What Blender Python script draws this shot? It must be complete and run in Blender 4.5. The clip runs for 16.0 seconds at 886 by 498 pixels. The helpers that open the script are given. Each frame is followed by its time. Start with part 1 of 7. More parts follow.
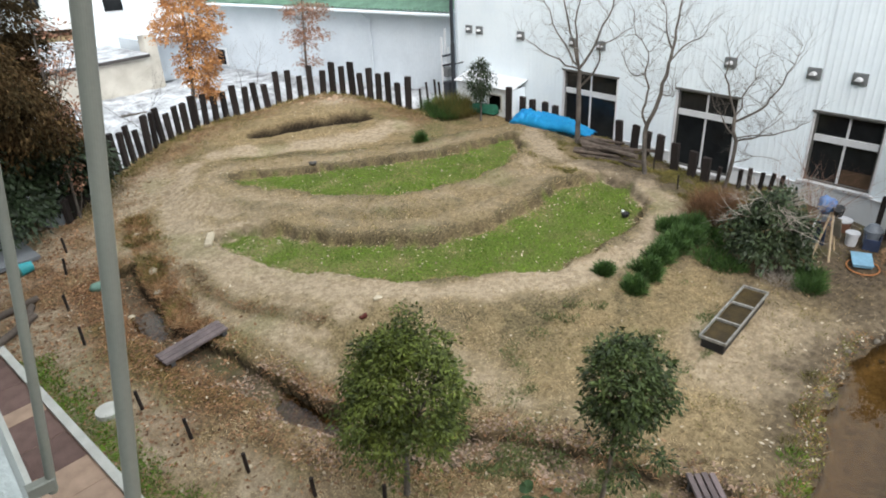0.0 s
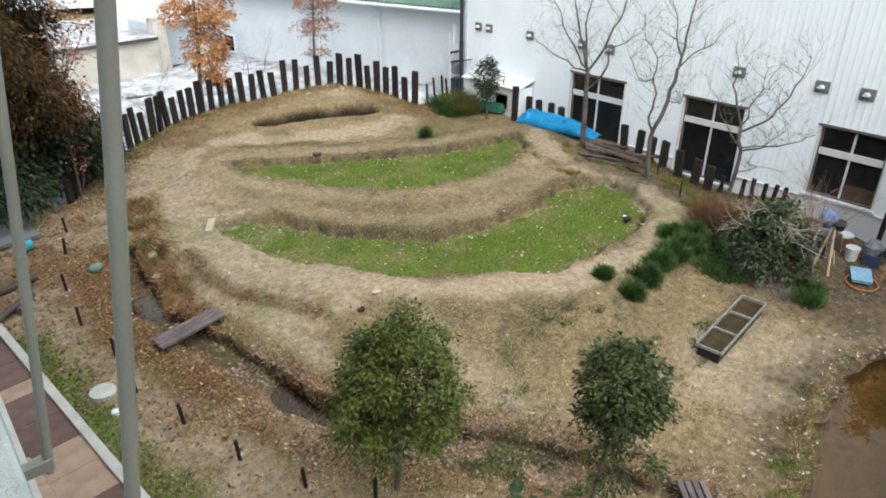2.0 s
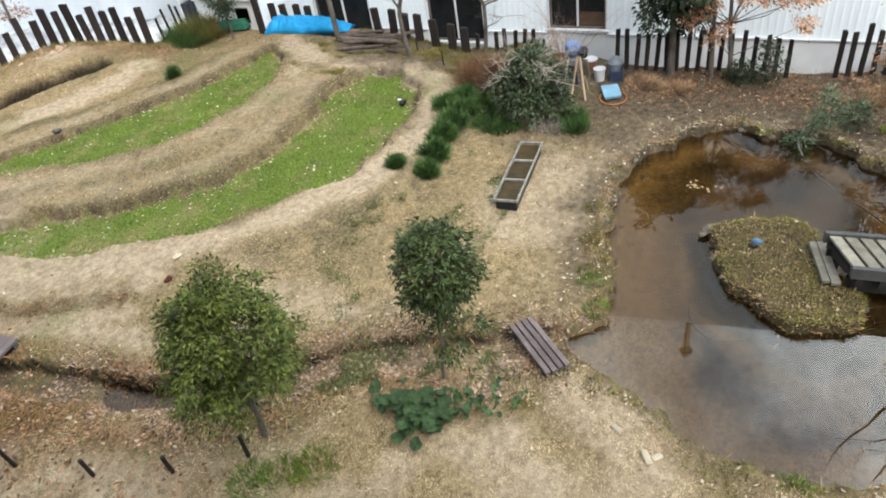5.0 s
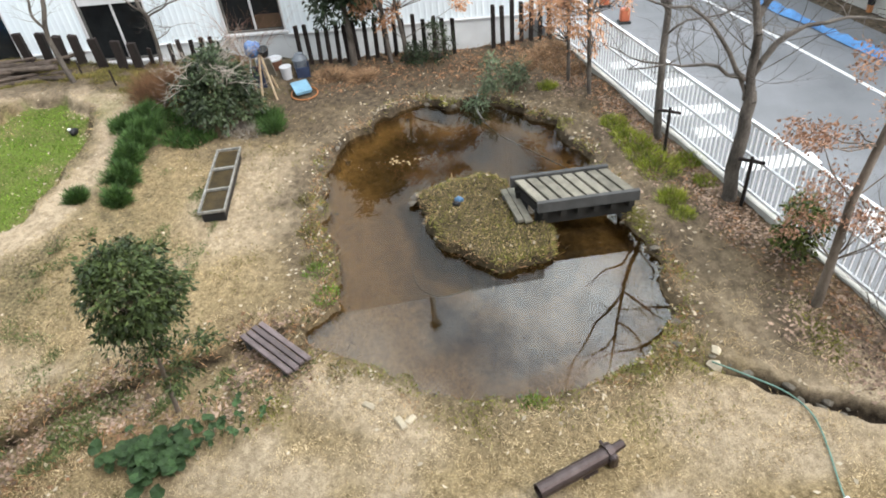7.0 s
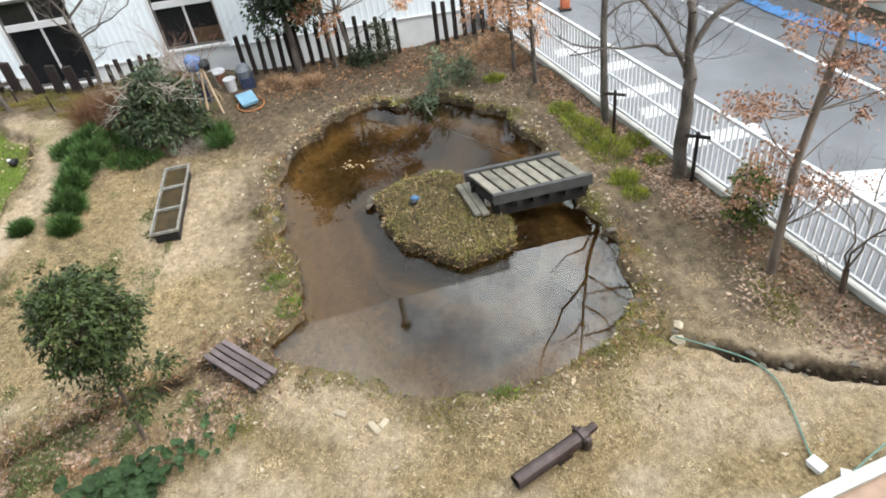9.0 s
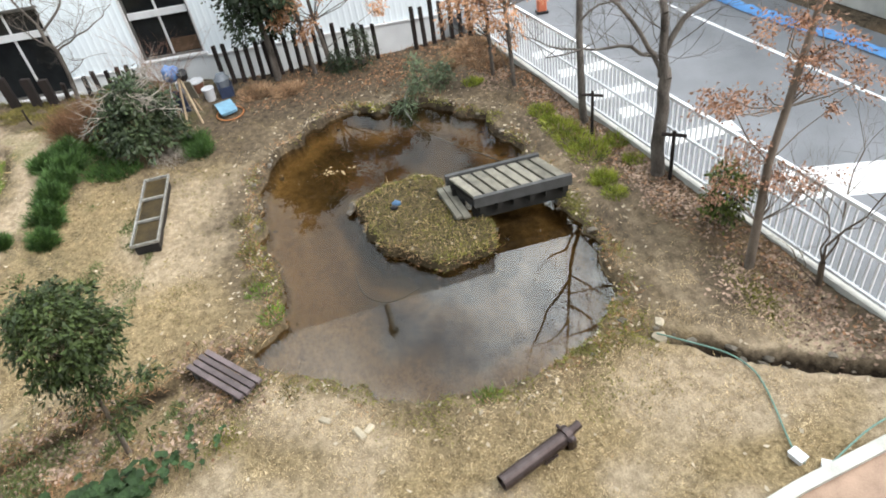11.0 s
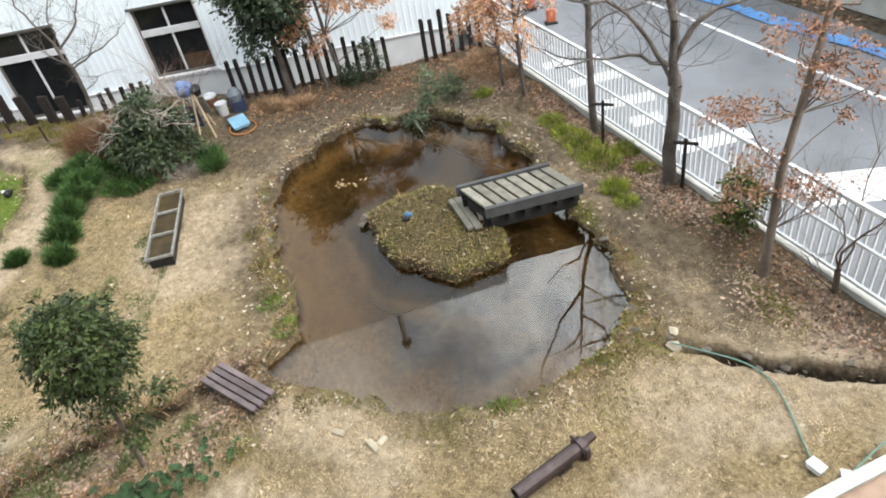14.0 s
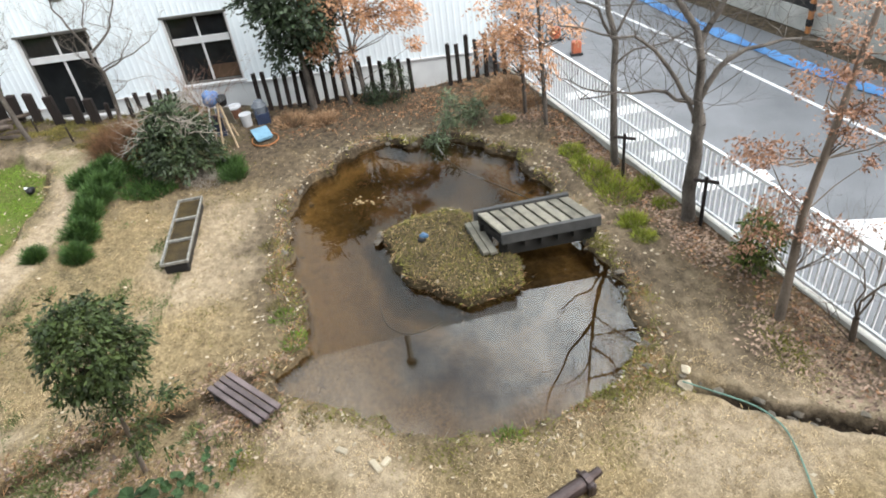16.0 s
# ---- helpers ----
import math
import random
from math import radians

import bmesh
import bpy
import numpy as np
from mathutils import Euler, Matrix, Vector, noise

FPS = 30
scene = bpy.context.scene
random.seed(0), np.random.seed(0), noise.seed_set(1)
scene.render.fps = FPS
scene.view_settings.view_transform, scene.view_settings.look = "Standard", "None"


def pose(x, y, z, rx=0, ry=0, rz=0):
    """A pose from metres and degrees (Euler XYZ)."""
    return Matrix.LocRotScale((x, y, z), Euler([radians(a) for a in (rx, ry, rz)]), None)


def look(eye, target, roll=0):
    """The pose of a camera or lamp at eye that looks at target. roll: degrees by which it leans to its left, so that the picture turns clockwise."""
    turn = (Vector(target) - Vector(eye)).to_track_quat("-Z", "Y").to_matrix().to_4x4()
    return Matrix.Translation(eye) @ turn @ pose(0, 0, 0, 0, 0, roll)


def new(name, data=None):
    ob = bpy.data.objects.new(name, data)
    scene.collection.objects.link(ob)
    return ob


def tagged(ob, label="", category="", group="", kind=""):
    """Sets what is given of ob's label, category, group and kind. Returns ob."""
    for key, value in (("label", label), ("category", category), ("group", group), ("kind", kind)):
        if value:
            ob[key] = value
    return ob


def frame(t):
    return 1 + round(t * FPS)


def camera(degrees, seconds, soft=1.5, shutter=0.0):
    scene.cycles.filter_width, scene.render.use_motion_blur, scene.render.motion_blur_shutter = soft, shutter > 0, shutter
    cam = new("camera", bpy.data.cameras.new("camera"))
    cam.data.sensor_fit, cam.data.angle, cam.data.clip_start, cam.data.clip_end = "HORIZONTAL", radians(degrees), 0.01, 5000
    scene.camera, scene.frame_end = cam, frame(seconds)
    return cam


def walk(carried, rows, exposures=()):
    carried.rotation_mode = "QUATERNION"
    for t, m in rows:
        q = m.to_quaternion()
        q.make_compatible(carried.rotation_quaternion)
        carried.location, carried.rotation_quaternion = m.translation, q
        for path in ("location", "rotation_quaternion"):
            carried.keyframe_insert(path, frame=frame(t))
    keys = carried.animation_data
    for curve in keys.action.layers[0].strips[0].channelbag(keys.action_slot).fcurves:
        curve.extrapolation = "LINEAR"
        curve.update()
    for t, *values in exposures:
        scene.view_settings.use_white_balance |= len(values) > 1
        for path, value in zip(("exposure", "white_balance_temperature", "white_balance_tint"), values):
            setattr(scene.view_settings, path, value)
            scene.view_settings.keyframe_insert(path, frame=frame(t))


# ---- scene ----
cam = camera(67.58, 16.0, 1.85)
PATH = [
    (0.00, (0.000, 0.000, 6.244), (2.896, 3.382, 3.969), -2.74),
    (0.50, (-0.009, 0.010, 6.247), (2.890, 3.385, 3.966), -1.51),
    (1.00, (-0.024, 0.029, 6.253), (2.875, 3.394, 3.958), -0.84),
    (1.50, (-0.037, 0.022, 6.243), (2.865, 3.386, 3.947), -0.12),
    (2.00, (-0.018, 0.020, 6.250), (2.875, 3.388, 3.950), -0.13),
    (2.50, (-0.048, 0.025, 6.237), (2.856, 3.386, 3.942), -0.04),
    (3.00, (-0.046, 0.030, 6.246), (2.874, 3.372, 3.943), -0.48),
    (3.50, (-0.027, 0.010, 6.274), (2.941, 3.222, 3.852), -2.14),
    (4.00, (-0.004, -0.005, 6.271), (3.184, 2.904, 3.747), -3.00),
    (4.50, (0.033, -0.065, 6.313), (3.382, 2.430, 3.563), -6.61),
    (5.00, (0.184, -0.208, 6.322), (3.556, 1.922, 3.306), -10.25),
    (5.20, (0.146, -0.228, 6.155), (3.690, 1.605, 3.142), -8.10),
    (7.30, (0.263, -0.548, 5.892), (4.125, -0.286, 2.727), -7.36),
    (7.50, (0.262, -0.542, 5.897), (4.118, -0.285, 2.725), -8.11),
    (8.00, (0.253, -0.565, 5.879), (4.112, -0.357, 2.707), -9.41),
    (8.50, (0.248, -0.586, 5.855), (4.108, -0.453, 2.680), -9.26),
    (9.00, (0.273, -0.626, 5.865), (4.125, -0.542, 2.677), -9.38),
    (9.50, (0.247, -0.638, 5.862), (4.105, -0.602, 2.681), -9.67),
    (11.80, (0.241, -0.705, 5.864), (4.103, -0.728, 2.688), -9.94),
    (12.00, (0.238, -0.694, 5.862), (4.109, -0.703, 2.698), -10.09),
    (12.50, (0.245, -0.692, 5.868), (4.128, -0.642, 2.718), -11.16),
    (13.00, (0.239, -0.698, 5.866), (4.139, -0.633, 2.739), -11.39),
    (13.50, (0.244, -0.698, 5.871), (4.154, -0.641, 2.755), -11.33),
    (14.00, (0.238, -0.701, 5.865), (4.161, -0.642, 2.767), -11.23),
    (14.50, (0.245, -0.707, 5.871), (4.186, -0.669, 2.794), -10.22),
    (15.00, (0.248, -0.694, 5.884), (4.204, -0.681, 2.827), -9.94),
    (15.50, (0.249, -0.697, 5.878), (4.232, -0.675, 2.856), -10.07),
    (16.00, (0.255, -0.641, 5.882), (4.284, -0.530, 2.922), -8.14),
]
walk(cam, [(t, look(eye, target, roll)) for t, eye, target, roll in PATH],
     [(0.0, 1.02), (3.6, 1.02), (4.0, 0.93), (4.5, 0.89), (5.0, 1.40), (7.3, 1.52), (16.0, 1.52)])

# ---- light: an overcast winter day ----
world = bpy.data.worlds.new("overcast_sky")
scene.world = world
world.use_nodes = True
wt = world.node_tree
wt.nodes.clear()
sky = wt.nodes.new("ShaderNodeTexSky")
sky.sky_type, sky.sun_disc = "NISHITA", False
sky.sun_elevation, sky.sun_rotation = radians(45), radians(220)
sky.dust_density = 2.0
soften = wt.nodes.new("ShaderNodeHueSaturation")
soften.inputs["Saturation"].default_value = 0.45
wbg = wt.nodes.new("ShaderNodeBackground")
wbg.inputs["Strength"].default_value = 0.255
wout = wt.nodes.new("ShaderNodeOutputWorld")
wt.links.new(sky.outputs[0], soften.inputs["Color"])
cloud = wt.nodes.new("ShaderNodeMix")
cloud.data_type = "RGBA"
# cloud cover, brighter overhead and towards the veiled sun, with soft patches
wco = wt.nodes.new("ShaderNodeTexCoord")
wdot = wt.nodes.new("ShaderNodeVectorMath")
wdot.operation = "DOT_PRODUCT"
wdot.inputs[1].default_value = (0.455, -0.263, 0.851)
wt.links.new(wco.outputs["Generated"], wdot.inputs[0])
wmap = wt.nodes.new("ShaderNodeMapRange")
for k, v in (("From Min", 0.0), ("From Max", 1.0), ("To Min", 0.80), ("To Max", 6.0)):
    wmap.inputs[k].default_value = v
wpos = wt.nodes.new("ShaderNodeMath")
wpos.operation = "MAXIMUM"
wpos.inputs[1].default_value = 0.0
wt.links.new(wdot.outputs["Value"], wpos.inputs[0])
wpow = wt.nodes.new("ShaderNodeMath")
wpow.operation = "POWER"
wpow.inputs[1].default_value = 12.0
wt.links.new(wpos.outputs[0], wpow.inputs[0])
wt.links.new(wpow.outputs[0], wmap.inputs["Value"])
wn = wt.nodes.new("ShaderNodeTexNoise")
wn.inputs["Scale"].default_value, wn.inputs["Detail"].default_value = 5.5, 6
wt.links.new(wco.outputs["Generated"], wn.inputs["Vector"])
wn2 = wt.nodes.new("ShaderNodeMapRange")
for k, v in (("From Min", 0.35), ("From Max", 0.65), ("To Min", 0.5), ("To Max", 1.5)):
    wn2.inputs[k].default_value = v
wt.links.new(wn.outputs["Fac"], wn2.inputs["Value"])
wmul = wt.nodes.new("ShaderNodeMath")
wmul.operation = "MULTIPLY"
wt.links.new(wmap.outputs[0], wmul.inputs[0])
wt.links.new(wn2.outputs[0], wmul.inputs[1])
wcol = wt.nodes.new("ShaderNodeVectorMath")
wcol.operation = "SCALE"
wcol.inputs[0].default_value = (1.92, 2.09, 2.13)
wt.links.new(wmul.outputs[0], wcol.inputs["Scale"])
wt.links.new(wcol.outputs[0], cloud.inputs["B"])
wgap = wt.nodes.new("ShaderNodeMapRange")
for k, v in (("From Min", 0.36), ("From Max", 0.56), ("To Min", 0.5), ("To Max", 0.95)):
    wgap.inputs[k].default_value = v
wt.links.new(wn.outputs["Fac"], wgap.inputs["Value"])
wt.links.new(wgap.outputs[0], cloud.inputs["Factor"])
wt.links.new(soften.outputs[0], cloud.inputs["A"])
wt.links.new(cloud.outputs["Result"], wbg.inputs["Color"])
wt.links.new(wbg.outputs[0], wout.inputs["Surface"])
sun = new("sun", bpy.data.lights.new("sun", "SUN"))
sun.data.energy, sun.data.angle, sun.data.color = 1.15, radians(40), (1.0, 0.97, 0.93)
sun.matrix_world = look((6.0 - 11.0, 4.0 - 16.5, 20.5), (6.0, 4.0, 0))

# ---- materials ----


def material(name, base, rough=0.8, metal=0.0, dark=None, scale=6.0, fine=60.0, bump=0.15, spec=0.3, island=0.0, objvar=0.0, stretch=(1, 1, 1)):
    """A surface with variation at two scales, fine relief, and tone per leaf or per piece."""
    m = bpy.data.materials.new(name)
    m.use_nodes = True
    nt = m.node_tree
    b = nt.nodes["Principled BSDF"]
    b.inputs["Roughness"].default_value, b.inputs["Metallic"].default_value = rough, metal
    b.inputs["Specular IOR Level"].default_value = spec
    dark = dark or tuple(c * 0.62 for c in base)
    co = nt.nodes.new("ShaderNodeTexCoord")
    mp = nt.nodes.new("ShaderNodeMapping")
    mp.inputs["Scale"].default_value = stretch
    nt.links.new(co.outputs["Object"], mp.inputs["Vector"])
    n1, n2 = nt.nodes.new("ShaderNodeTexNoise"), nt.nodes.new("ShaderNodeTexNoise")
    n1.inputs["Scale"].default_value, n2.inputs["Scale"].default_value = scale, fine
    n1.inputs["Detail"].default_value, n2.inputs["Detail"].default_value = 5, 4
    for n in (n1, n2):
        nt.links.new(mp.outputs[0], n.inputs["Vector"])
    add = nt.nodes.new("ShaderNodeMath")
    add.operation = "MULTIPLY_ADD"
    add.inputs[1].default_value = 0.45
    nt.links.new(n2.outputs["Fac"], add.inputs[0])
    nt.links.new(n1.outputs["Fac"], add.inputs[2])
    ramp = nt.nodes.new("ShaderNodeValToRGB")
    ramp.color_ramp.elements[0].position, ramp.color_ramp.elements[1].position = 0.48, 0.95
    ramp.color_ramp.elements[0].color, ramp.color_ramp.elements[1].color = (*dark, 1), (*base, 1)
    nt.links.new(add.outputs[0], ramp.inputs["Fac"])
    col = ramp.outputs["Color"]
    for amount, kind in ((island, "ShaderNodeNewGeometry"), (objvar, "ShaderNodeObjectInfo")):
        if amount:
            g = nt.nodes.new(kind)
            hs = nt.nodes.new("ShaderNodeHueSaturation")
            mr = nt.nodes.new("ShaderNodeMapRange")
            mr.inputs["To Min"].default_value, mr.inputs["To Max"].default_value = 1 - amount, 1 + amount
            nt.links.new(g.outputs["Random Per Island" if kind.endswith("Geometry") else "Random"], mr.inputs["Value"])
            nt.links.new(mr.outputs[0], hs.inputs["Value"])
            nt.links.new(col, hs.inputs["Color"])
            col = hs.outputs["Color"]
    nt.links.new(col, b.inputs["Base Color"])
    if bump:
        bp = nt.nodes.new("ShaderNodeBump")
        bp.inputs["Strength"].default_value, bp.inputs["Distance"].default_value = bump, 0.02
        nt.links.new(n2.outputs["Fac"], bp.inputs["Height"])
        nt.links.new(bp.outputs[0], b.inputs["Normal"])
    return m


M_SIDING = material("white_ribbed_steel", (0.835, 0.905, 0.95), 0.5, scale=1.2, fine=9, dark=(0.775, 0.85, 0.905), bump=0.03)
M_SIDING2 = material("grey_white_steel", (0.60, 0.65, 0.70), 0.5, scale=1.0, fine=8, dark=(0.52, 0.57, 0.62), bump=0.03)
M_CONC = material("concrete", (0.55, 0.54, 0.50), 0.9, scale=3, fine=80, dark=(0.38, 0.37, 0.34))
M_CONC2 = material("pale_concrete", (0.74, 0.765, 0.785), 0.9, scale=2, fine=60, dark=(0.60, 0.62, 0.64))
M_STUCCO = material("white_stucco", (0.50, 0.54, 0.53), 0.9, scale=8, fine=120, bump=0.6)
M_ALU = material("aluminium", (0.74, 0.75, 0.77), 0.45, 0.1, scale=4, fine=40, dark=(0.62, 0.62, 0.64), bump=0.03)
M_JAMB = material("dark_grey_jamb", (0.17, 0.165, 0.155), 0.5, 0.3, scale=4, fine=40, bump=0.03)
M_VENT = material("grey_vent_plate", (0.20, 0.21, 0.215), 0.5, 0.2, scale=4, fine=40, bump=0.03)
M_DARKALU = material("bronze_aluminium", (0.10, 0.09, 0.085), 0.45, 0.3, scale=4, fine=40, bump=0.03)
M_GLASS = material("dark_window_glass", (0.020, 0.022, 0.024), 0.05, scale=1.2, fine=5, dark=(0.009, 0.010, 0.011), bump=0.0, spec=0.3)
M_BOARDIN = material("brown_inner_board", (0.10, 0.062, 0.036), 0.6, scale=3, fine=30, dark=(0.06, 0.036, 0.021), bump=0.05)
M_SLEEPER = material("tarred_timber", (0.030, 0.021, 0.019), 0.85, scale=5, fine=50, dark=(0.012, 0.010, 0.009), bump=0.4, objvar=0.45, stretch=(1, 1, 0.2))
M_STEEL = material("galvanised_pole", (0.29, 0.29, 0.25), 0.42, 0.3, scale=4, fine=90, dark=(0.24, 0.24, 0.21), bump=0.02)
M_WHITEPAINT = material("white_paint", (0.76, 0.775, 0.80), 0.45, scale=3, fine=30, dark=(0.64, 0.655, 0.68), bump=0.03)
M_ROADLINE = material("road_paint", (0.80, 0.81, 0.82), 0.8, scale=3, fine=60, dark=(0.55, 0.55, 0.55), bump=0.1)
M_ASPHALT = material("worn_asphalt", (0.20, 0.205, 0.22), 0.9, scale=0.8, fine=60, dark=(0.125, 0.13, 0.138), bump=0.3)
M_BLUE = material("blue_tarpaulin", (0.035, 0.50, 0.90), 0.4, scale=4, fine=30, dark=(0.025, 0.40, 0.80), bump=0.3)
M_BLUEPAINT = material("blue_paint", (0.12, 0.32, 0.65), 0.7, scale=1.5, fine=10, dark=(0.07, 0.17, 0.38), bump=0.1)
M_GREENNET = material("green_net", (0.03, 0.16, 0.10), 0.8, scale=8, fine=90, bump=0.3)
M_GREENROOF = material("green_roof_steel", (0.24, 0.41, 0.31), 0.55, scale=2, fine=20, bump=0.05)
M_BARK = material("grey_bark", (0.185, 0.16, 0.14), 0.9, scale=5, fine=45, dark=(0.045, 0.038, 0.033), bump=0.8, stretch=(1, 1, 0.45))
M_BARKP = material("pale_grey_bark", (0.25, 0.205, 0.17), 0.9, scale=4, fine=50, dark=(0.10, 0.08, 0.064), bump=0.4, stretch=(1, 1, 0.3))
M_BARKD = material("brown_bark", (0.13, 0.10, 0.075), 0.9, scale=8, fine=70, bump=0.5, stretch=(1, 1, 0.3))
M_LOG = material("old_logs", (0.135, 0.105, 0.085), 0.9, scale=6, fine=60, dark=(0.055, 0.042, 0.035), bump=0.4, objvar=0.3)
M_BOARD = material("weathered_board", (0.155, 0.12, 0.12), 0.85, scale=5, fine=60, dark=(0.075, 0.06, 0.06), bump=0.4, objvar=0.25)
M_GREYWOOD = material("grey_timber", (0.27, 0.25, 0.20), 0.9, scale=5, fine=50, dark=(0.13, 0.12, 0.10), bump=0.4, objvar=0.25)
M_BEAM = material("black_beam", (0.085, 0.085, 0.085), 0.85, scale=5, fine=50, bump=0.3)
M_RUST = material("rusty_pipe", (0.085, 0.064, 0.062), 0.38, 0.45, scale=8, fine=60, dark=(0.045, 0.03, 0.028), bump=0.2)
M_HOSE = material("green_hose", (0.16, 0.28, 0.23), 0.5, scale=6, fine=40, bump=0.05)
M_TILE = material("brown_paving", (0.17, 0.105, 0.09), 0.85, scale=4, fine=70, bump=0.2, objvar=0.25)
M_TILE2 = material("salmon_paving", (0.44, 0.30, 0.22), 0.85, scale=4, fine=70, bump=0.2, objvar=0.1)
M_STONE = material("grey_stone", (0.17, 0.145, 0.115), 0.9, scale=6, fine=60, dark=(0.09, 0.08, 0.065), bump=0.5, objvar=0.25)
M_WHITEFILM = material("white_sheeting", (0.68, 0.70, 0.73), 0.6, scale=1.3, fine=7, dark=(0.15, 0.15, 0.16), bump=0.8)
M_LEAF1 = material("olive_leaf", (0.118, 0.145, 0.027), 0.55, scale=3, fine=20, dark=(0.022, 0.034, 0.006), bump=0, spec=0.22, island=0.65)
M_LEAF2 = material("deep_green_leaf", (0.066, 0.088, 0.026), 0.5, scale=3, fine=20, dark=(0.015, 0.028, 0.009), bump=0, spec=0.22, island=0.6)
M_LEAFB = material("bush_leaf", (0.060, 0.082, 0.038), 0.45, scale=3, fine=20, dark=(0.011, 0.021, 0.009), bump=0, spec=0.22, island=0.6)
M_WEED = material("grey_green_weed", (0.16, 0.20, 0.11), 0.6, scale=3, fine=20, dark=(0.05, 0.075, 0.04), bump=0, island=0.4)
M_LEAFD = material("dark_leaf", (0.032, 0.050, 0.022), 0.5, scale=3, fine=20, bump=0, island=0.5)
M_LEAFP = material("pale_oak_leaf", (0.58, 0.34, 0.20), 0.7, scale=3, fine=20, dark=(0.42, 0.21, 0.11), bump=0, island=0.35)
M_LEAFO = material("orange_leaf", (0.60, 0.31, 0.12), 0.7, scale=3, fine=20, dark=(0.38, 0.16, 0.055), bump=0, island=0.35)
M_LEAFM = material("copper_leaf", (0.40, 0.225, 0.14), 0.7, scale=3, fine=20, dark=(0.22, 0.11, 0.07), bump=0, island=0.35)
M_LEAFR = material("russet_leaf", (0.36, 0.20, 0.135), 0.7, scale=3, fine=20, dark=(0.23, 0.115, 0.075), bump=0, island=0.35)
M_CONIFER = material("browned_conifer", (0.12, 0.07, 0.03), 0.8, scale=1.0, fine=9, dark=(0.013, 0.014, 0.006), bump=0, spec=0.1, island=0.6)
M_DRYGRASS = material("dry_grass", (0.46, 0.34, 0.185), 0.85, scale=0.9, fine=9, dark=(0.20, 0.14, 0.072), bump=0, island=0.6)
M_GREENGRASS = material("green_grass", (0.165, 0.275, 0.024), 0.75, scale=1.4, fine=14, dark=(0.05, 0.10, 0.010), bump=0, island=0.45)
M_LIME = material("lime_green_grass", (0.34, 0.37, 0.05), 0.75, scale=2.6, fine=14, dark=(0.11, 0.15, 0.02), bump=0, island=0.4)
M_TUFT = material("lush_tuft", (0.070, 0.135, 0.030), 0.65, scale=3, fine=12, dark=(0.020, 0.050, 0.013), bump=0, island=0.45)
M_BRUSH = material("orange_brown_stems", (0.46, 0.30, 0.18), 0.85, scale=3, fine=12, dark=(0.19, 0.115, 0.065), bump=0, island=0.5)
M_LITTER = material("fallen_leaves", (0.36, 0.195, 0.105), 0.8, scale=4, fine=12, dark=(0.07, 0.036, 0.020), bump=0, island=0.55)
M_OLIVEGRASS = material("olive_grass", (0.19, 0.155, 0.045), 0.8, scale=2.4, fine=12, dark=(0.075, 0.075, 0.018), bump=0, island=0.5)
M_RUSTGRASS = material("russet_grass", (0.44, 0.25, 0.125), 0.85, scale=3, fine=12, dark=(0.12, 0.058, 0.026), bump=0, island=0.45)
M_BLACK = material("black_plastic", (0.02, 0.02, 0.022), 0.5, scale=4, fine=30, bump=0.05)
M_GREYPLASTIC = material("grey_plastic", (0.20, 0.225, 0.26), 0.5, scale=4, fine=30, bump=0.05)
M_BLUEPLASTIC = material("pale_blue_plastic", (0.22, 0.42, 0.58), 0.5, scale=4, fine=30, bump=0.05)
M_BLUECLOTH = material("blue_cloth", (0.16, 0.27, 0.50), 0.8, scale=9, fine=50, dark=(0.07, 0.13, 0.30), bump=0.3)
M_NAVYCLOTH = material("navy_plastic", (0.035, 0.05, 0.10), 0.6, scale=5, fine=30, bump=0.1)
M_OFFWHITE = material("offwhite_plastic", (0.55, 0.56, 0.58), 0.55, scale=4, fine=30, dark=(0.40, 0.41, 0.44), bump=0.05)
M_TERRA = material("brown_pot", (0.20, 0.095, 0.06), 0.7, scale=5, fine=30, bump=0.1)
M_TEAL = material("turquoise_plastic", (0.05, 0.36, 0.40), 0.45, scale=4, fine=30, bump=0.05)
M_NAVY = material("dull_blue_plastic", (0.09, 0.19, 0.33), 0.5, scale=4, fine=30, bump=0.05)
M_ORANGE = material("orange_plastic", (0.50, 0.20, 0.07), 0.5, scale=4, fine=30, bump=0.05)
M_RED = material("red_plastic", (0.58, 0.17, 0.09), 0.5, scale=4, fine=30, bump=0.05)
M_REDRAG = material("dark_red_cloth", (0.11, 0.028, 0.022), 0.9, scale=6, fine=40, bump=0.3)
M_PALEWOOD = material("pale_wood", (0.55, 0.42, 0.28), 0.8, scale=5, fine=50, bump=0.2, stretch=(1, 1, 0.2))
M_DIRTYWATER = material("silty_tray_soil", (0.060, 0.040, 0.014), 0.6, scale=5, fine=30, dark=(0.020, 0.014, 0.006), bump=0.3, spec=0.2)
M_RIM = material("worn_zinc_rim", (0.33, 0.32, 0.295), 0.6, 0.1, scale=14, fine=60, dark=(0.12, 0.115, 0.10), bump=0.1)


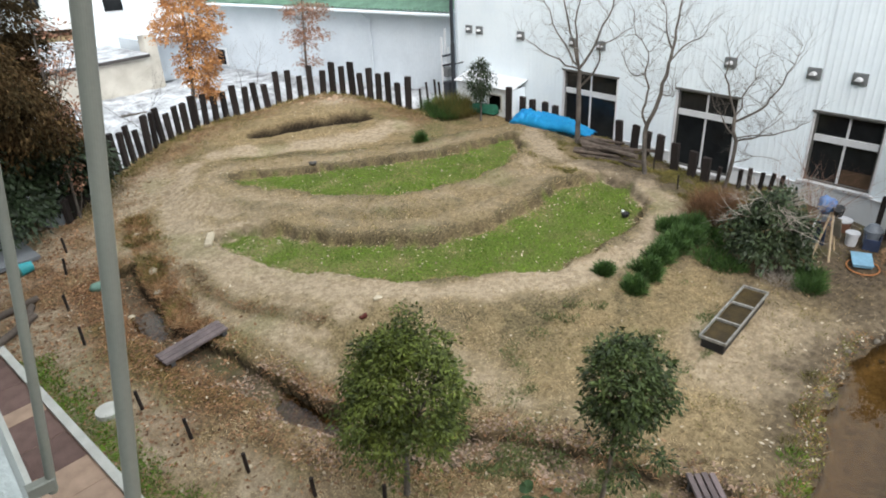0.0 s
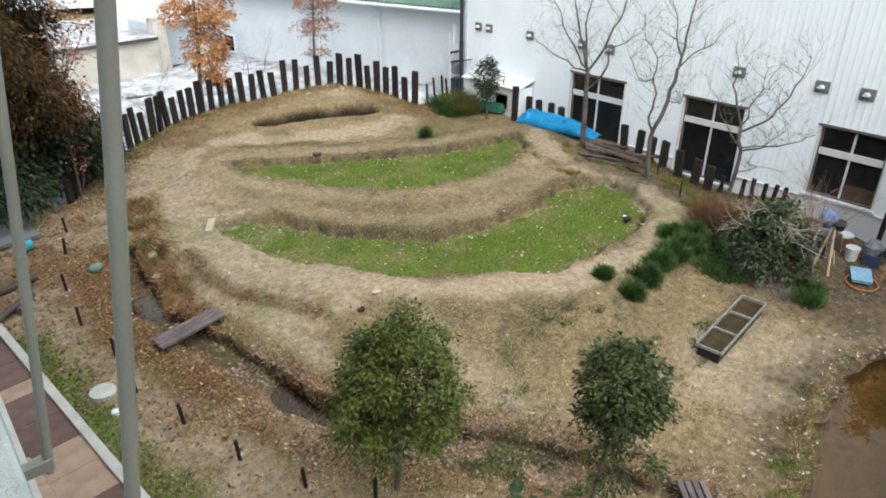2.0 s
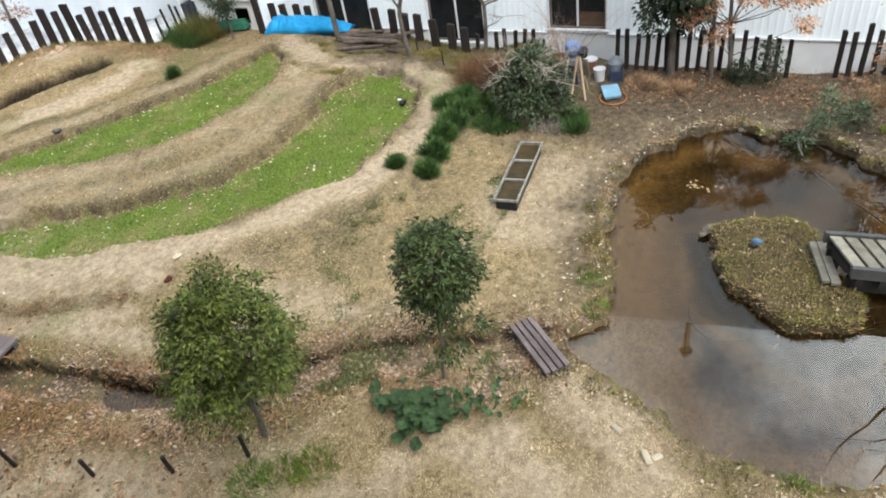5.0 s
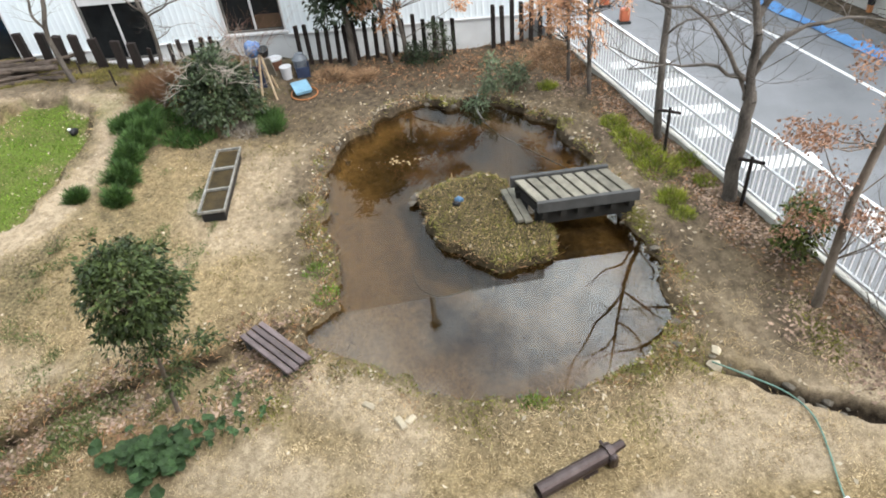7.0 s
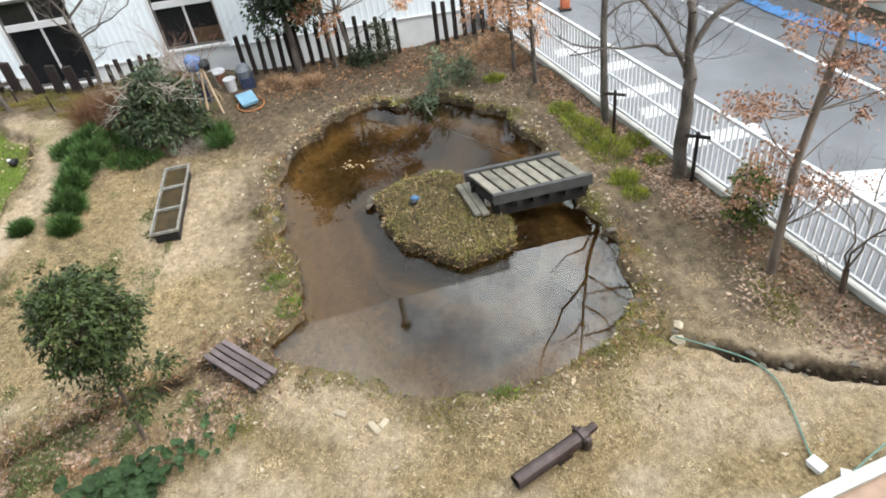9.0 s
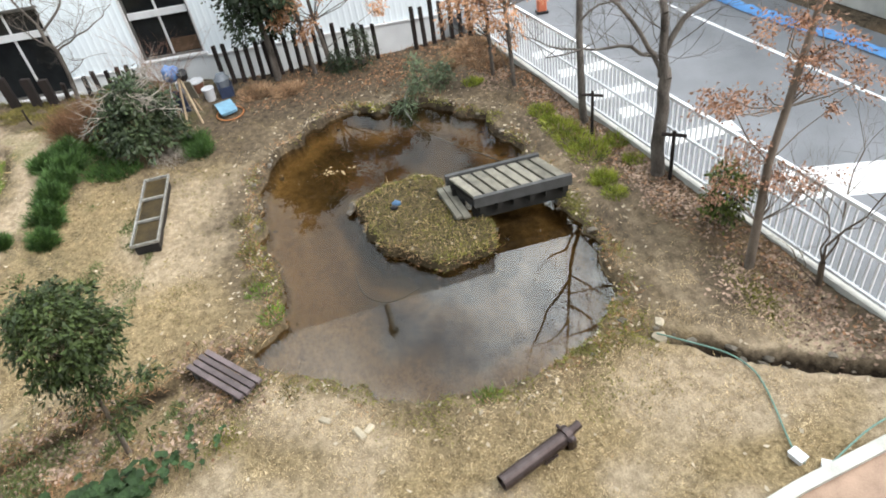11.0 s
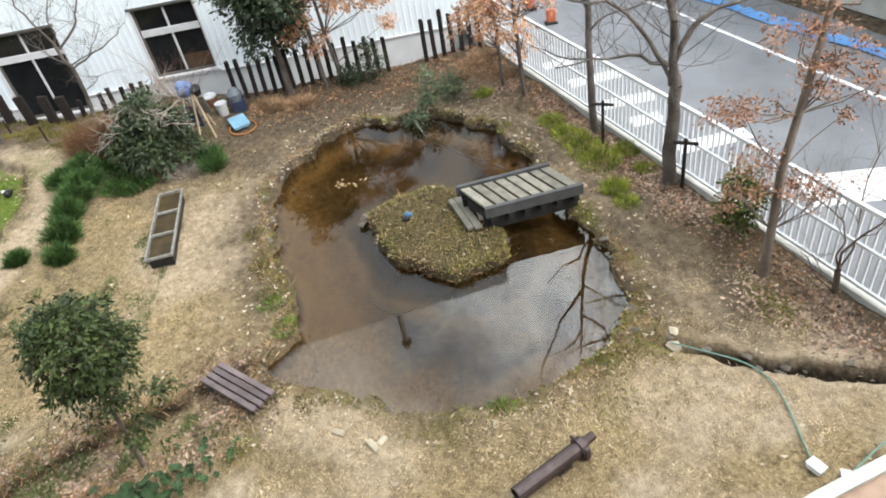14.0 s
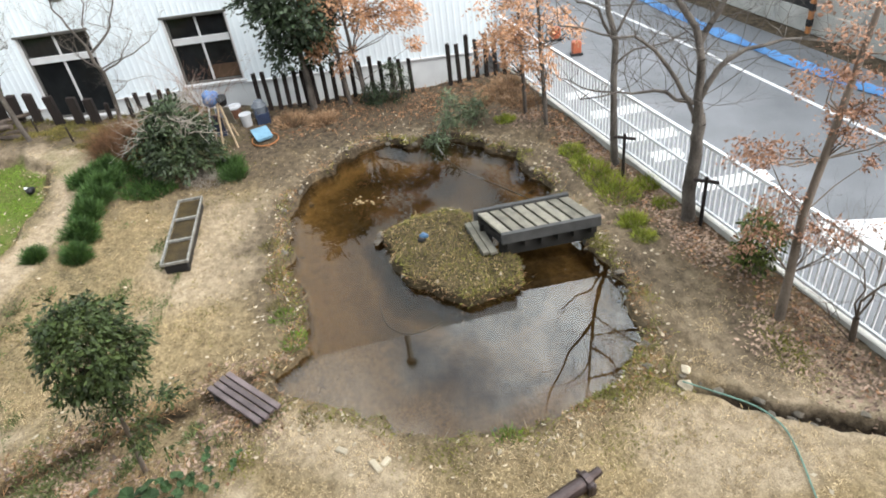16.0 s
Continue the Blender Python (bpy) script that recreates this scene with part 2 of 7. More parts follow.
def water_material(name, tint, rough):
    m = bpy.data.materials.new(name)
    m.use_nodes = True
    nt = m.node_tree
    nt.nodes.remove(nt.nodes["Principled BSDF"])
    out = nt.nodes["Material Output"]
    clear, gloss, fr = nt.nodes.new("ShaderNodeBsdfTransparent"), nt.nodes.new("ShaderNodeBsdfGlossy"), nt.nodes.new("ShaderNodeFresnel")
    clear.inputs["Color"].default_value = (*tint, 1)
    gloss.inputs["Roughness"].default_value, fr.inputs["IOR"].default_value = rough, 1.62
    mx = nt.nodes.new("ShaderNodeMixShader")
    nt.links.new(fr.outputs[0], mx.inputs["Fac"])
    nt.links.new(clear.outputs[0], mx.inputs[1])
    nt.links.new(gloss.outputs[0], mx.inputs[2])
    nt.links.new(mx.outputs[0], out.inputs["Surface"])
    return m


M_WATER = water_material("still_pond_water", (0.50, 0.415, 0.275), 0.0)

M_RUBBLE = material("sandy_rubble", (0.50, 0.36, 0.25), 0.9, scale=6, fine=60, dark=(0.34, 0.23, 0.15), bump=0.4, objvar=0.2)
M_PALESTONE = material("pale_stone", (0.50, 0.425, 0.315), 0.9, scale=6, fine=60, bump=0.4, objvar=0.2)

# ---- mesh helpers ----


def mesh_object(name, verts, faces, mat, parent=None, smooth=False):
    me = bpy.data.meshes.new(name)
    me.from_pydata([tuple(v) for v in verts], [], faces)
    me.materials.append(mat)
    if smooth:
        me.polygons.foreach_set("use_smooth", [True] * len(me.polygons))
    ob = new(name, me)
    ob.parent = parent
    return ob


def part(name, bm, mat, parent=None, label="", smooth=False):
    me = bpy.data.meshes.new(name)
    bm.to_mesh(me)
    bm.free()
    me.materials.append(mat)
    if smooth:
        me.polygons.foreach_set("use_smooth", [True] * len(me.polygons))
    ob = new(name, me)
    ob.parent = parent
    return tagged(ob, label)


def thing(name, at, label, category, group="", turn=0.0, kind=""):
    ob = new(name)
    ob.empty_display_size = 0.1
    ob.matrix_basis = pose(*at, 0, 0, turn)
    return tagged(ob, label, category, group, kind)


def box(bm, size, at=(0, 0, 0), rot=(0, 0, 0), bevel=0.0):
    r = bmesh.ops.create_cube(bm, size=1.0)
    vs = r["verts"]
    bmesh.ops.transform(bm, matrix=pose(*at, *rot) @ Matrix.Diagonal((*size, 1)), verts=vs)
    if bevel:
        es = list({e for v in vs for e in v.link_edges})
        bmesh.ops.bevel(bm, geom=es, offset=bevel, segments=1, affect="EDGES")
    return bm


def boxed(size, at=(0, 0, 0), rot=(0, 0, 0), bevel=0.0):
    return box(bmesh.new(), size, at, rot, bevel)


def rod(bm, a, b, r0, r1=None, sides=8):
    """A closed tapered rod from a to b."""
    a, b = Vector(a), Vector(b)
    r1 = r0 if r1 is None else r1
    q = (b - a).to_track_quat("Z", "Y").to_matrix()
    ring = []
    for p, r in ((a, r0), (b, r1)):
        ring.append([bm.verts.new(p + q @ Vector((r * math.cos(i * math.tau / sides), r * math.sin(i * math.tau / sides), 0))) for i in range(sides)])
    for i in range(sides):
        j = (i + 1) % sides
        bm.faces.new((ring[0][i], ring[0][j], ring[1][j], ring[1][i]))
    bm.faces.new(ring[0][::-1])
    bm.faces.new(ring[1])
    return bm


def prism(outline, z0, z1):
    """A solid of constant outline; z0 and z1 are its lower and upper heights."""
    n = len(outline)
    vs = [(x, y, z0) for x, y in outline] + [(x, y, z1) for x, y in outline]
    fs = [tuple(range(n))[::-1], tuple(range(n, 2 * n))] + [(i, (i + 1) % n, n + (i + 1) % n, n + i) for i in range(n)]
    return vs, fs


# ---- plan ----
LOW_PADDY = [(4.75, 13.09), (5.52, 12.89), (6.17, 11.79), (6.82, 10.59), (7.86, 9.61), (9.15, 9.22), (10.6, 9.21), (12.1, 9.6), (13.2, 9.23), (13.19, 8.39), (12.45, 7.43), (11.4, 7.03), (9.87, 6.92), (8.63, 6.9), (7.73, 7.52), (6.88, 8.16), (5.93, 9.17), (5.43, 10.16), (4.92, 11.25), (4.66, 12.23)]
UP_PADDY = [(6.6, 16.2), (7.76, 15.54), (9.04, 14.74), (10.92, 13.63), (12.84, 13.12), (14.07, 13.06), (13.29, 12.0), (11.99, 11.42), (10.69, 11.36), (9.53, 11.53), (8.56, 12.08), (7.67, 13.2), (6.84, 14.49), (6.53, 15.39)]
POND = [(6.07, 1.85), (6.49, 1.44), (7.29, 1.59), (8.4, 1.95), (9.85, 2.15), (10.71, 1.99), (11.75, 1.31), (12.2, 0.54), (11.82, 0.1), (12.02, -0.35), (11.63, -1.2), (10.74, -1.92), (9.86, -2.22), (8.6, -2.46), (7.68, -2.66), (6.88, -2.83), (6.1, -2.82), (5.57, -2.56), (5.22, -2.09), (5.06, -1.59), (4.82, -1.16), (4.85, -0.34), (5.05, 0.35), (5.32, 0.68), (5.59, 1.24), (5.77, 1.74)]
ISLAND = [(8.87, 0.51), (9.09, 0.15), (9.4, -0.51), (9.11, -0.94), (8.15, -1.1), (7.76, -1.54), (7.28, -1.38), (6.96, -0.71), (7.3, -0.28), (7.79, 0.19), (8.23, 0.34)]
STREAM = [(2.75, 13.2), (2.68, 11.7), (2.55, 10.5), (2.79, 9.6), (3.03, 8.35), (3.25, 7.2), (3.6, 6.2), (4.5, 4.8), (5.05, 3.95), (5.55, 2.8), (5.95, 1.95)]
DRAIN = [(5.35, -2.75), (5.07, -3.2), (4.78, -3.69), (4.58, -4.08), (4.29, -4.79), (4.0, -5.6)]
TRENCH = [(8.82, 19.12), (10.45, 18.41), (12.18, 17.73)]
PATHS = [[(14.69, 12.82), (13.31, 10.99), (13.55, 9.14), (13.16, 7.9), (12.38, 6.82), (11.14, 6.31), (9.6, 6.2), (8.18, 6.53), (6.46, 7.68), (5.29, 9.16), (4.43, 10.79), (4.21, 12.34), (4.54, 14.59), (5.14, 16.43), (6.4, 18.12)], [(7.27, 18.41), (8.84, 17.39), (11.18, 16.34), (12.5, 16.63)]]
FENCE_LINE = [(2.6, 16.6), (4.1, 18.7), (5.45, 19.95), (6.7, 21.0), (7.9, 21.75), (9.4, 22.1), (10.9, 22.2), (12.0, 21.95), (12.9, 21.3), (13.4, 20.2), (13.65, 19.0), (14.05, 17.55)]
WALL_EDGE = [(14.85, -3.2), (14.76, -2.3), (14.55, -0.95), (14.55, 1.2), (14.62, 3.35), (14.8, 3.9), (15.1, 5.0), (15.62, 5.75), (15.3, 6.5), (15.12, 7.35), (15.32, 8.6), (15.75, 9.9), (16.0, 10.9), (16.25, 12.5), (16.3, 17.9)]
BANK_PATH = [(10.3, -2.55), (9.3, -2.75), (8.39, -2.95), (7.23, -3.35), (6.08, -3.6), (5.3, -3.9), (4.85, -4.4), (4.4, -4.85)]
FENCE_A, FENCE_B = Vector((15.2, -2.2)), Vector((3.6, -5.75))
KERB = [(-0.4, 19.0), (0.3, 11.74), (0.8, 7.16), (1.45, 2.0), (2.2, -1.0), (3.07, -3.5), (3.6, -5.4), (3.9, -7.0)]


def seg_dist(x, y, pts, closed=False):
    pts = np.array(pts, float)
    a = pts if closed else pts[:-1]
    b = np.roll(pts, -1, 0) if closed else pts[1:]
    best = np.full(np.shape(x), 1e9)
    for (ax, ay), (bx, by) in zip(a, b):
        dx, dy = bx - ax, by - ay
        t = np.clip(((x - ax) * dx + (y - ay) * dy) / (dx * dx + dy * dy), 0, 1)
        best = np.minimum(best, np.hypot(x - ax - t * dx, y - ay - t * dy))
    return best


def inside(x, y, pts):
    r = np.zeros(np.shape(x), bool)
    n = len(pts)
    for i in range(n):
        (x0, y0), (x1, y1) = pts[i], pts[(i + 1) % n]
        if y0 != y1:
            r ^= ((y0 > y) != (y1 > y)) & (x < (x1 - x0) * (y - y0) / (y1 - y0) + x0)
    return r


def sdist(x, y, pts):
    """Distance to an outline, negative inside."""
    d = seg_dist(x, y, pts, True)
    return np.where(inside(x, y, pts), -d, d)


def sstep(a, b, v):
    t = np.clip((v - a) / (b - a), 0, 1)
    return t * t * (3 - 2 * t)


def vnoise(x, y, scale, seed):
    """Smooth noise from 0 to 1, with cells of that many metres."""
    x, y = np.asarray(x, float) / scale + 500, np.asarray(y, float) / scale + 500
    ix, iy = np.floor(x).astype(int), np.floor(y).astype(int)
    fx, fy = x - ix, y - iy
    fx, fy = fx * fx * (3 - 2 * fx), fy * fy * (3 - 2 * fy)

    def h(i, j):
        s = np.sin(i * 127.1 + j * 311.7 + seed * 74.7) * 43758.5453
        return s - np.floor(s)
    return (h(ix, iy) * (1 - fx) + h(ix + 1, iy) * fx) * (1 - fy) + (h(ix, iy + 1) * (1 - fx) + h(ix + 1, iy + 1) * fx) * fy


FDIR = (FENCE_B - FENCE_A).normalized()


def beyond_fence(x, y):
    """Metres past the white fence, towards the road."""
    return -(x - FENCE_A.x) * FDIR.y + (y - FENCE_A.y) * FDIR.x


def field_side(x, y):
    """1 on the ditch's steep side towards the paddies, 0 on the other."""
    a = seg_dist(x, y, [(p + 0.06, q + 0.04) for p, q in STREAM])
    b = seg_dist(x, y, [(p - 0.06, q - 0.04) for p, q in STREAM])
    return np.clip((b - a) / 0.2 + 0.5, 0, 1)


def fields(x, y):
    x, y = np.asarray(x, float), np.asarray(y, float)
    wob = (vnoise(x, y, 0.35, 1) - 0.5) * 0.16 + (vnoise(x, y, 0.12, 2) - 0.5) * 0.07
    d1, d2 = sdist(x, y, LOW_PADDY) + wob, sdist(x, y, UP_PADDY) + wob
    dp, di = sdist(x, y, POND) + wob + (vnoise(x, y, 0.22, 15) - 0.5) * 0.16, sdist(x, y, ISLAND) + wob
    ds, dd = seg_dist(x, y, STREAM) + wob * 0.6, seg_dist(x, y, DRAIN) + wob * 0.6
    ds = ds * (0.62 + 0.38 * field_side(x, y)) 
    dt = seg_dist(x, y, TRENCH) + wob * 0.35
    path = np.minimum(seg_dist(x, y, PATHS[0]), seg_dist(x, y, PATHS[1]) * 0.9 - 0.06) + wob
    return d1, d2, dp, di, ds, dd, dt, path


def height(x, y, f=None):
    x, y = np.asarray(x, float), np.asarray(y, float)
    d1, d2, dp, di, ds, dd, dt, path = f or fields(x, y)
    near = sstep(-3, 1, -np.maximum(np.abs(x - 8) - 9, np.abs(y - 8) - 14))
    h = ((vnoise(x, y, 1.3, 3) - 0.5) * 0.10 + (vnoise(x, y, 0.45, 4) - 0.5) * 0.06 + (vnoise(x, y, 0.16, 5) - 0.5) * 0.03) * near
    # banks round the paddies
    bank1 = sstep(0.0, 0.16, d1) * (1 - 0.10 * sstep(0.15, 0.6, d1)) * (1 - sstep(0.75, 1.9, d1))
    bank2 = sstep(0.0, 0.14, d2) * (1 - sstep(0.9, 2.0, d2))
    h = h + 0.24 * np.maximum(bank1, bank2) + 0.10 * sstep(0.5, -0.3, d2)
    # mound in the far corner
    h = h + 0.45 * np.exp(-(((x - 12.3) / 2.6) ** 2 + ((y - 19.2) / 2.6) ** 2)) + 0.18 * np.exp(-(((x - 8) / 2.5) ** 2 + ((y - 20) / 2.5) ** 2)) + 0.16 * np.exp(-(((x - 12.6) / 1.9) ** 2 + ((y - 20.9) / 1.3) ** 2))
    flat = np.minimum(d1, d2)
    h = np.where(flat < 0, h * 0.35 + np.where(d2 < 0, 0.07, 0.0), h)
    tn, tu = 0.38 * (x - 10.45) + 0.92 * (y - 18.41), np.abs(0.92 * (x - 10.45) - 0.38 * (y - 18.41))
    h = h + 0.17 * sstep(0.02, 0.32, tn) * (1 - sstep(0.7, 1.9, tn)) * sstep(2.3, 1.7, tu)
    h = h - 0.22 * sstep(0.32, 0.10, dt)
    side = field_side(x, y)
    pools = np.exp(-(((x - 2.62) / 0.5) ** 2 + ((y - 11.4) / 0.9) ** 2)) + np.exp(-(((x - 3.3) / 0.5) ** 2 + ((y - 7.1) / 0.8) ** 2))
    h = h - (0.13 + 0.10 * vnoise(x, y, 1.4, 8) + 0.17 * np.clip(pools, 0, 1)) * np.interp(x, [3.6, 4.4], [1.0, 0.62]) * sstep(0.27 - 0.02 * side, 0.12 + 0.07 * side, ds + (vnoise(x, y, 0.5, 14) - 0.5) * 0.10) - 0.18 * sstep(0.12, 0.05, dd) * np.clip((5.4 - x) / 0.5, 0.15, 1)
    water = np.maximum(dp, -di)
    h = np.where(dp < 0.35, h * sstep(0.0, 0.35, dp) + np.where(di < 0.3, 0.05 * sstep(0.3, -0.2, di), 0), h)
    h = h - (0.30 + 0.16 * vnoise(x, y, 1.1, 6)) * sstep(0.03, -0.10, water)
    h = h + 0.08 * (vnoise(x, y, 0.3, 9) - 0.5) * np.exp(-((dp - 0.12) / 0.14) ** 2)
    far_bank = sstep(7.5, 10.5, x + np.maximum(-1.2 - y, 0) * 1.5)
    h = h + 0.012 * far_bank * sstep(0.0, 0.10, dp + (vnoise(x, y, 0.4, 10) - 0.5) * 0.3) * (1 - sstep(0.5, 1.3, dp))
    kx = np.interp(y, [-7.0, -5.4, -3.5, -1.0, 2.0, 7.16, 11.74, 19.0], [3.9, 3.6, 3.07, 2.2, 1.45, 0.8, 0.3, -0.4])
    h = h - 0.35 * sstep(0.12, 0.02, x - kx)
    edge = np.interp(y, [p[1] for p in WALL_EDGE], [p[0] for p in WALL_EDGE])
    h = h - 1.0 * sstep(0.0, 0.28, x - edge) * sstep(-3.2, -2.4, y)
    rim = np.interp(x, [p[0] for p in FENCE_LINE], [p[1] for p in FENCE_LINE])
    h = h - 0.8 * sstep(0.18, 0.6, y - rim) * sstep(1.5, 3.0, x) * (y > 15)
    h = h - 0.18 * sstep(-0.05, 0.1, beyond_fence(x, y))
    return h


def height_at(x, y):
    return float(height(np.array([x]), np.array([y]))[0])


# ---- ground, one sheet to the horizon ----
xs = np.unique(np.concatenate([[-400, -200, -90, -45, -22, -10, -5], np.arange(-2, 17.6, 0.06), [18.5, 20, 23, 28, 36, 60, 120, 250, 500]]))
ys = np.unique(np.concatenate([[-400, -200, -90, -45, -25, -15, -10], np.arange(-7, 23.2, 0.06), [24, 25.5, 28, 32, 40, 60, 120, 250, 500]]))
GX, GY = np.meshgrid(xs, ys, indexing="ij")
GF = fields(GX, GY)
GZ = height(GX, GY, GF)
nx, ny = len(xs), len(ys)
gme = bpy.data.meshes.new("ground")
idx = np.arange(nx * ny).reshape(nx, ny)
quads = np.stack([idx[:-1, :-1], idx[1:, :-1], idx[1:, 1:], idx[:-1, 1:]], -1).reshape(-1, 4)
gme.vertices.add(nx * ny)
gme.vertices.foreach_set("co", np.stack([GX, GY, GZ], -1).astype(np.float32).ravel())
gme.loops.add(quads.size)
gme.loops.foreach_set("vertex_index", quads.ravel().astype(np.int32))
gme.polygons.add(len(quads))
gme.polygons.foreach_set("loop_start", np.arange(0, quads.size, 4, dtype=np.int32))
gme.polygons.foreach_set("use_smooth", np.ones(len(quads), bool))
gme.update(calc_edges=True)


def zones(x, y, f):
    """How far the soil is bare, green, littered or muddy, or holds painted bank shade, from 0 to 1."""
    d1, d2, dp, di, ds, dd, dt, path = f
    big, mid, small = vnoise(x, y, 1.6, 11), vnoise(x, y, 0.5, 12), vnoise(x, y, 0.17, 13)
    bare = sstep(0.55, 0.15, path + (mid - 0.5) * 0.4) * 0.9
    yard = np.exp(-(((x - 9.0) / 1.9) ** 2 + ((y - 3.1) / 1.2) ** 2))
    bare = np.maximum(bare, 0.75 * sstep(0.25, 0.8, yard * 1.1 + (mid - 0.5) * 0.6))
    trod = seg_dist(x, y, BANK_PATH)
    bare = np.maximum(bare, 0.85 * sstep(0.62, 0.12, trod + (mid - 0.5) * 0.4) * np.interp(x, [5.2, 6.6], [1.0, 0.55]))
    bare = np.maximum(bare, 0.5 * sstep(1.1, 0.4, dp) * (x > 9.5))
    bare = np.maximum(bare, 0.9 * np.exp(-(((x - 12.35) / 0.22) ** 2 + ((y + 0.1) / 0.75) ** 2)))
    bare = np.maximum(bare, 0.95 * sstep(0.25, 0.7, np.exp(-(((x - 5.15) / 0.32) ** 2 + ((y - 1.45) / 0.42) ** 2)) + (mid - 0.5) * 0.3))
    lawn = sstep(6.4, 5.2, x) * sstep(0.35, 0.7, dp) * sstep(0.5, 0.9, ds)
    bare = np.maximum(bare, 0.85 * lawn * sstep(0.28, 0.58, 0.6 * mid + 0.4 * big))
    bare = np.maximum(bare, 0.8 * sstep(0.55, 0.2, seg_dist(x, y, [(5.3, 1.4), (4.95, 1.0), (4.4, 0.4)]) + (mid - 0.5) * 0.5))
    green = sstep(0.05, -0.15, np.minimum(d1, d2) + (small - 0.5) * 0.3) * (0.5 + 0.8 * mid)
    green = np.maximum(green, 0.25 * sstep(0.25, -0.2, di) * mid * 1.6)
    green = np.maximum(green, 0.26 * sstep(0.60, 0.8, big * 0.6 + mid * 0.4) * (np.minimum(d1, d2) > 0.2) * (y > 3.5))
    litter = sstep(3.6, 2.5, x) * sstep(6.2, 8.4, y) * 1.1
    litter = np.maximum(litter, sstep(1.0, 0.5, -beyond_fence(x, y) + (mid - 0.5) * 0.6) * (x > 4.5) * 0.85)
    litter = np.maximum(litter, sstep(12.4, 13.3, x) * sstep(3.4, 2.4, y) * 0.9)
    litter = np.maximum(litter, sstep(0.9, 0.3, ds) * np.clip(1.6 * mid - 0.3, 0, 1) * 0.75 * np.interp(y, [2.0, 5.0], [0.15, 1.0]))
    litter = np.maximum(litter, 0.45 * sstep(4.0, 3.0, x) * sstep(4.4, 5.6, y) * sstep(0.3, 0.6, big))
    litter = np.maximum(litter, sstep(2.0, 0.8, seg_dist(x, y, FENCE_LINE) + (mid - 0.5)) * 0.5 * sstep(13, 15, y))
    litter = litter * (0.4 + 0.9 * mid)
    mud = sstep(0.0, -0.09, np.maximum(dp, -di))
    # Undercut shade and moist soil share one near-black tone on the steep bank.
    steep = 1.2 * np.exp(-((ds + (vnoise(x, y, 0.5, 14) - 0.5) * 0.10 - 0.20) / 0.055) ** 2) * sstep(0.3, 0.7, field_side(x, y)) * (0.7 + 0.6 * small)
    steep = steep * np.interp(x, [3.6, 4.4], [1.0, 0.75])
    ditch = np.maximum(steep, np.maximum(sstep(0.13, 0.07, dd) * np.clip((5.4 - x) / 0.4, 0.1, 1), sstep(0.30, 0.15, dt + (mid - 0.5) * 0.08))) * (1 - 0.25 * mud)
    # Shade below the paddy banks, painted as a thin dark line.
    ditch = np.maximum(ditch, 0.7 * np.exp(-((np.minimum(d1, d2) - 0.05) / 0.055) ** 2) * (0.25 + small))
    # Far-shore mask; the bands below paint shade under the pond's rims.
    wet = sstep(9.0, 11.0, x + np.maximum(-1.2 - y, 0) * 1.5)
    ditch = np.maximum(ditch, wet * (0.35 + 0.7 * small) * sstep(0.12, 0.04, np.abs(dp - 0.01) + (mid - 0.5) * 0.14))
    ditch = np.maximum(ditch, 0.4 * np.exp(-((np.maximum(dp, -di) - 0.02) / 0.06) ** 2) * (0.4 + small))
    dm = np.minimum(d1, d2)
    crest = np.exp(-((d2 - 0.55) / 0.34) ** 2) * (d1 > 0.3) + 0.7 * np.exp(-((d1 - 0.65) / 0.34) ** 2) * (d2 > 0.3)
    bare = np.maximum(bare, np.clip(crest, 0, 1) * (0.15 + 0.9 * mid) * 0.8)
    weedy = sstep(0.03, 0.12, dm) * (1 - sstep(0.12, 0.36, dm)) * 0.9 * (0.45 + mid) + (0.30 * (dm > 0.1) + 0.5 * sstep(0.45, 0.7, mid * 0.5 + small * 0.5)) * (1 - sstep(1.2, 2.2, dm)) + 0.6 * sstep(0.40, 0.64, big * 0.5 + mid * 0.35 + small * 0.15) * np.interp(y, [3, 6], [0.08, 1])
    weedy = np.maximum(weedy, 0.95 * sstep(13.2, 13.9, x) * sstep(5.0, 6.0, y) * sstep(11.8, 10.4, y) * (0.6 + 0.5 * mid))
    weedy = np.maximum(weedy, 0.6 * sstep(0.7, 1.1, d1) * (1 - sstep(2.2, 3.0, d1)) * sstep(7.5, 6.5, x) * (0.35 + 0.9 * mid))
    toe = seg_dist(x, y, [(3.72, 12.0), (3.65, 11.1), (3.75, 10.4), (4.05, 9.7), (4.6, 8.7)])
    bare = np.maximum(bare * (1 - 0.7 * sstep(0.3, 0.1, toe)), 0.75 * np.exp(-((toe - 0.32) / 0.14) ** 2) * (x < np.interp(y, [8.7, 9.7, 10.4, 11.1, 12.0], [4.6, 4.05, 3.75, 3.65, 3.72])))
    weedy = np.maximum(weedy, 0.95 * sstep(0.16, 0.05, toe + (small - 0.5) * 0.1))
    weedy = np.maximum(weedy, 0.9 * sstep(0.5, 0.2, seg_dist(x, y, [(3.85, 15.6), (3.35, 12.9), (3.0, 10.2)])))
    weedy = weedy * (1 - bare)
    bare = np.maximum(bare, np.exp(-(((x - 12.3) / 0.9) ** 2 + ((y - 19.5) / 0.7) ** 2)) * (0.5 + mid))
    damp = sstep(2.4, 1.2, dp + (big - 0.5) * 0.8) * sstep(6.0, 8.5, x + np.maximum(-1.6 - y, 0) * 3.0) * (0.55 + 0.5 * mid) * np.maximum(sstep(1.0, -0.5, y), sstep(10.2, 11.2, x)) * sstep(-0.1, 0.4, x - np.interp(y, [-5.6, -4.08, -2.75, -1.5], [4.0, 4.58, 5.35, 5.6]))
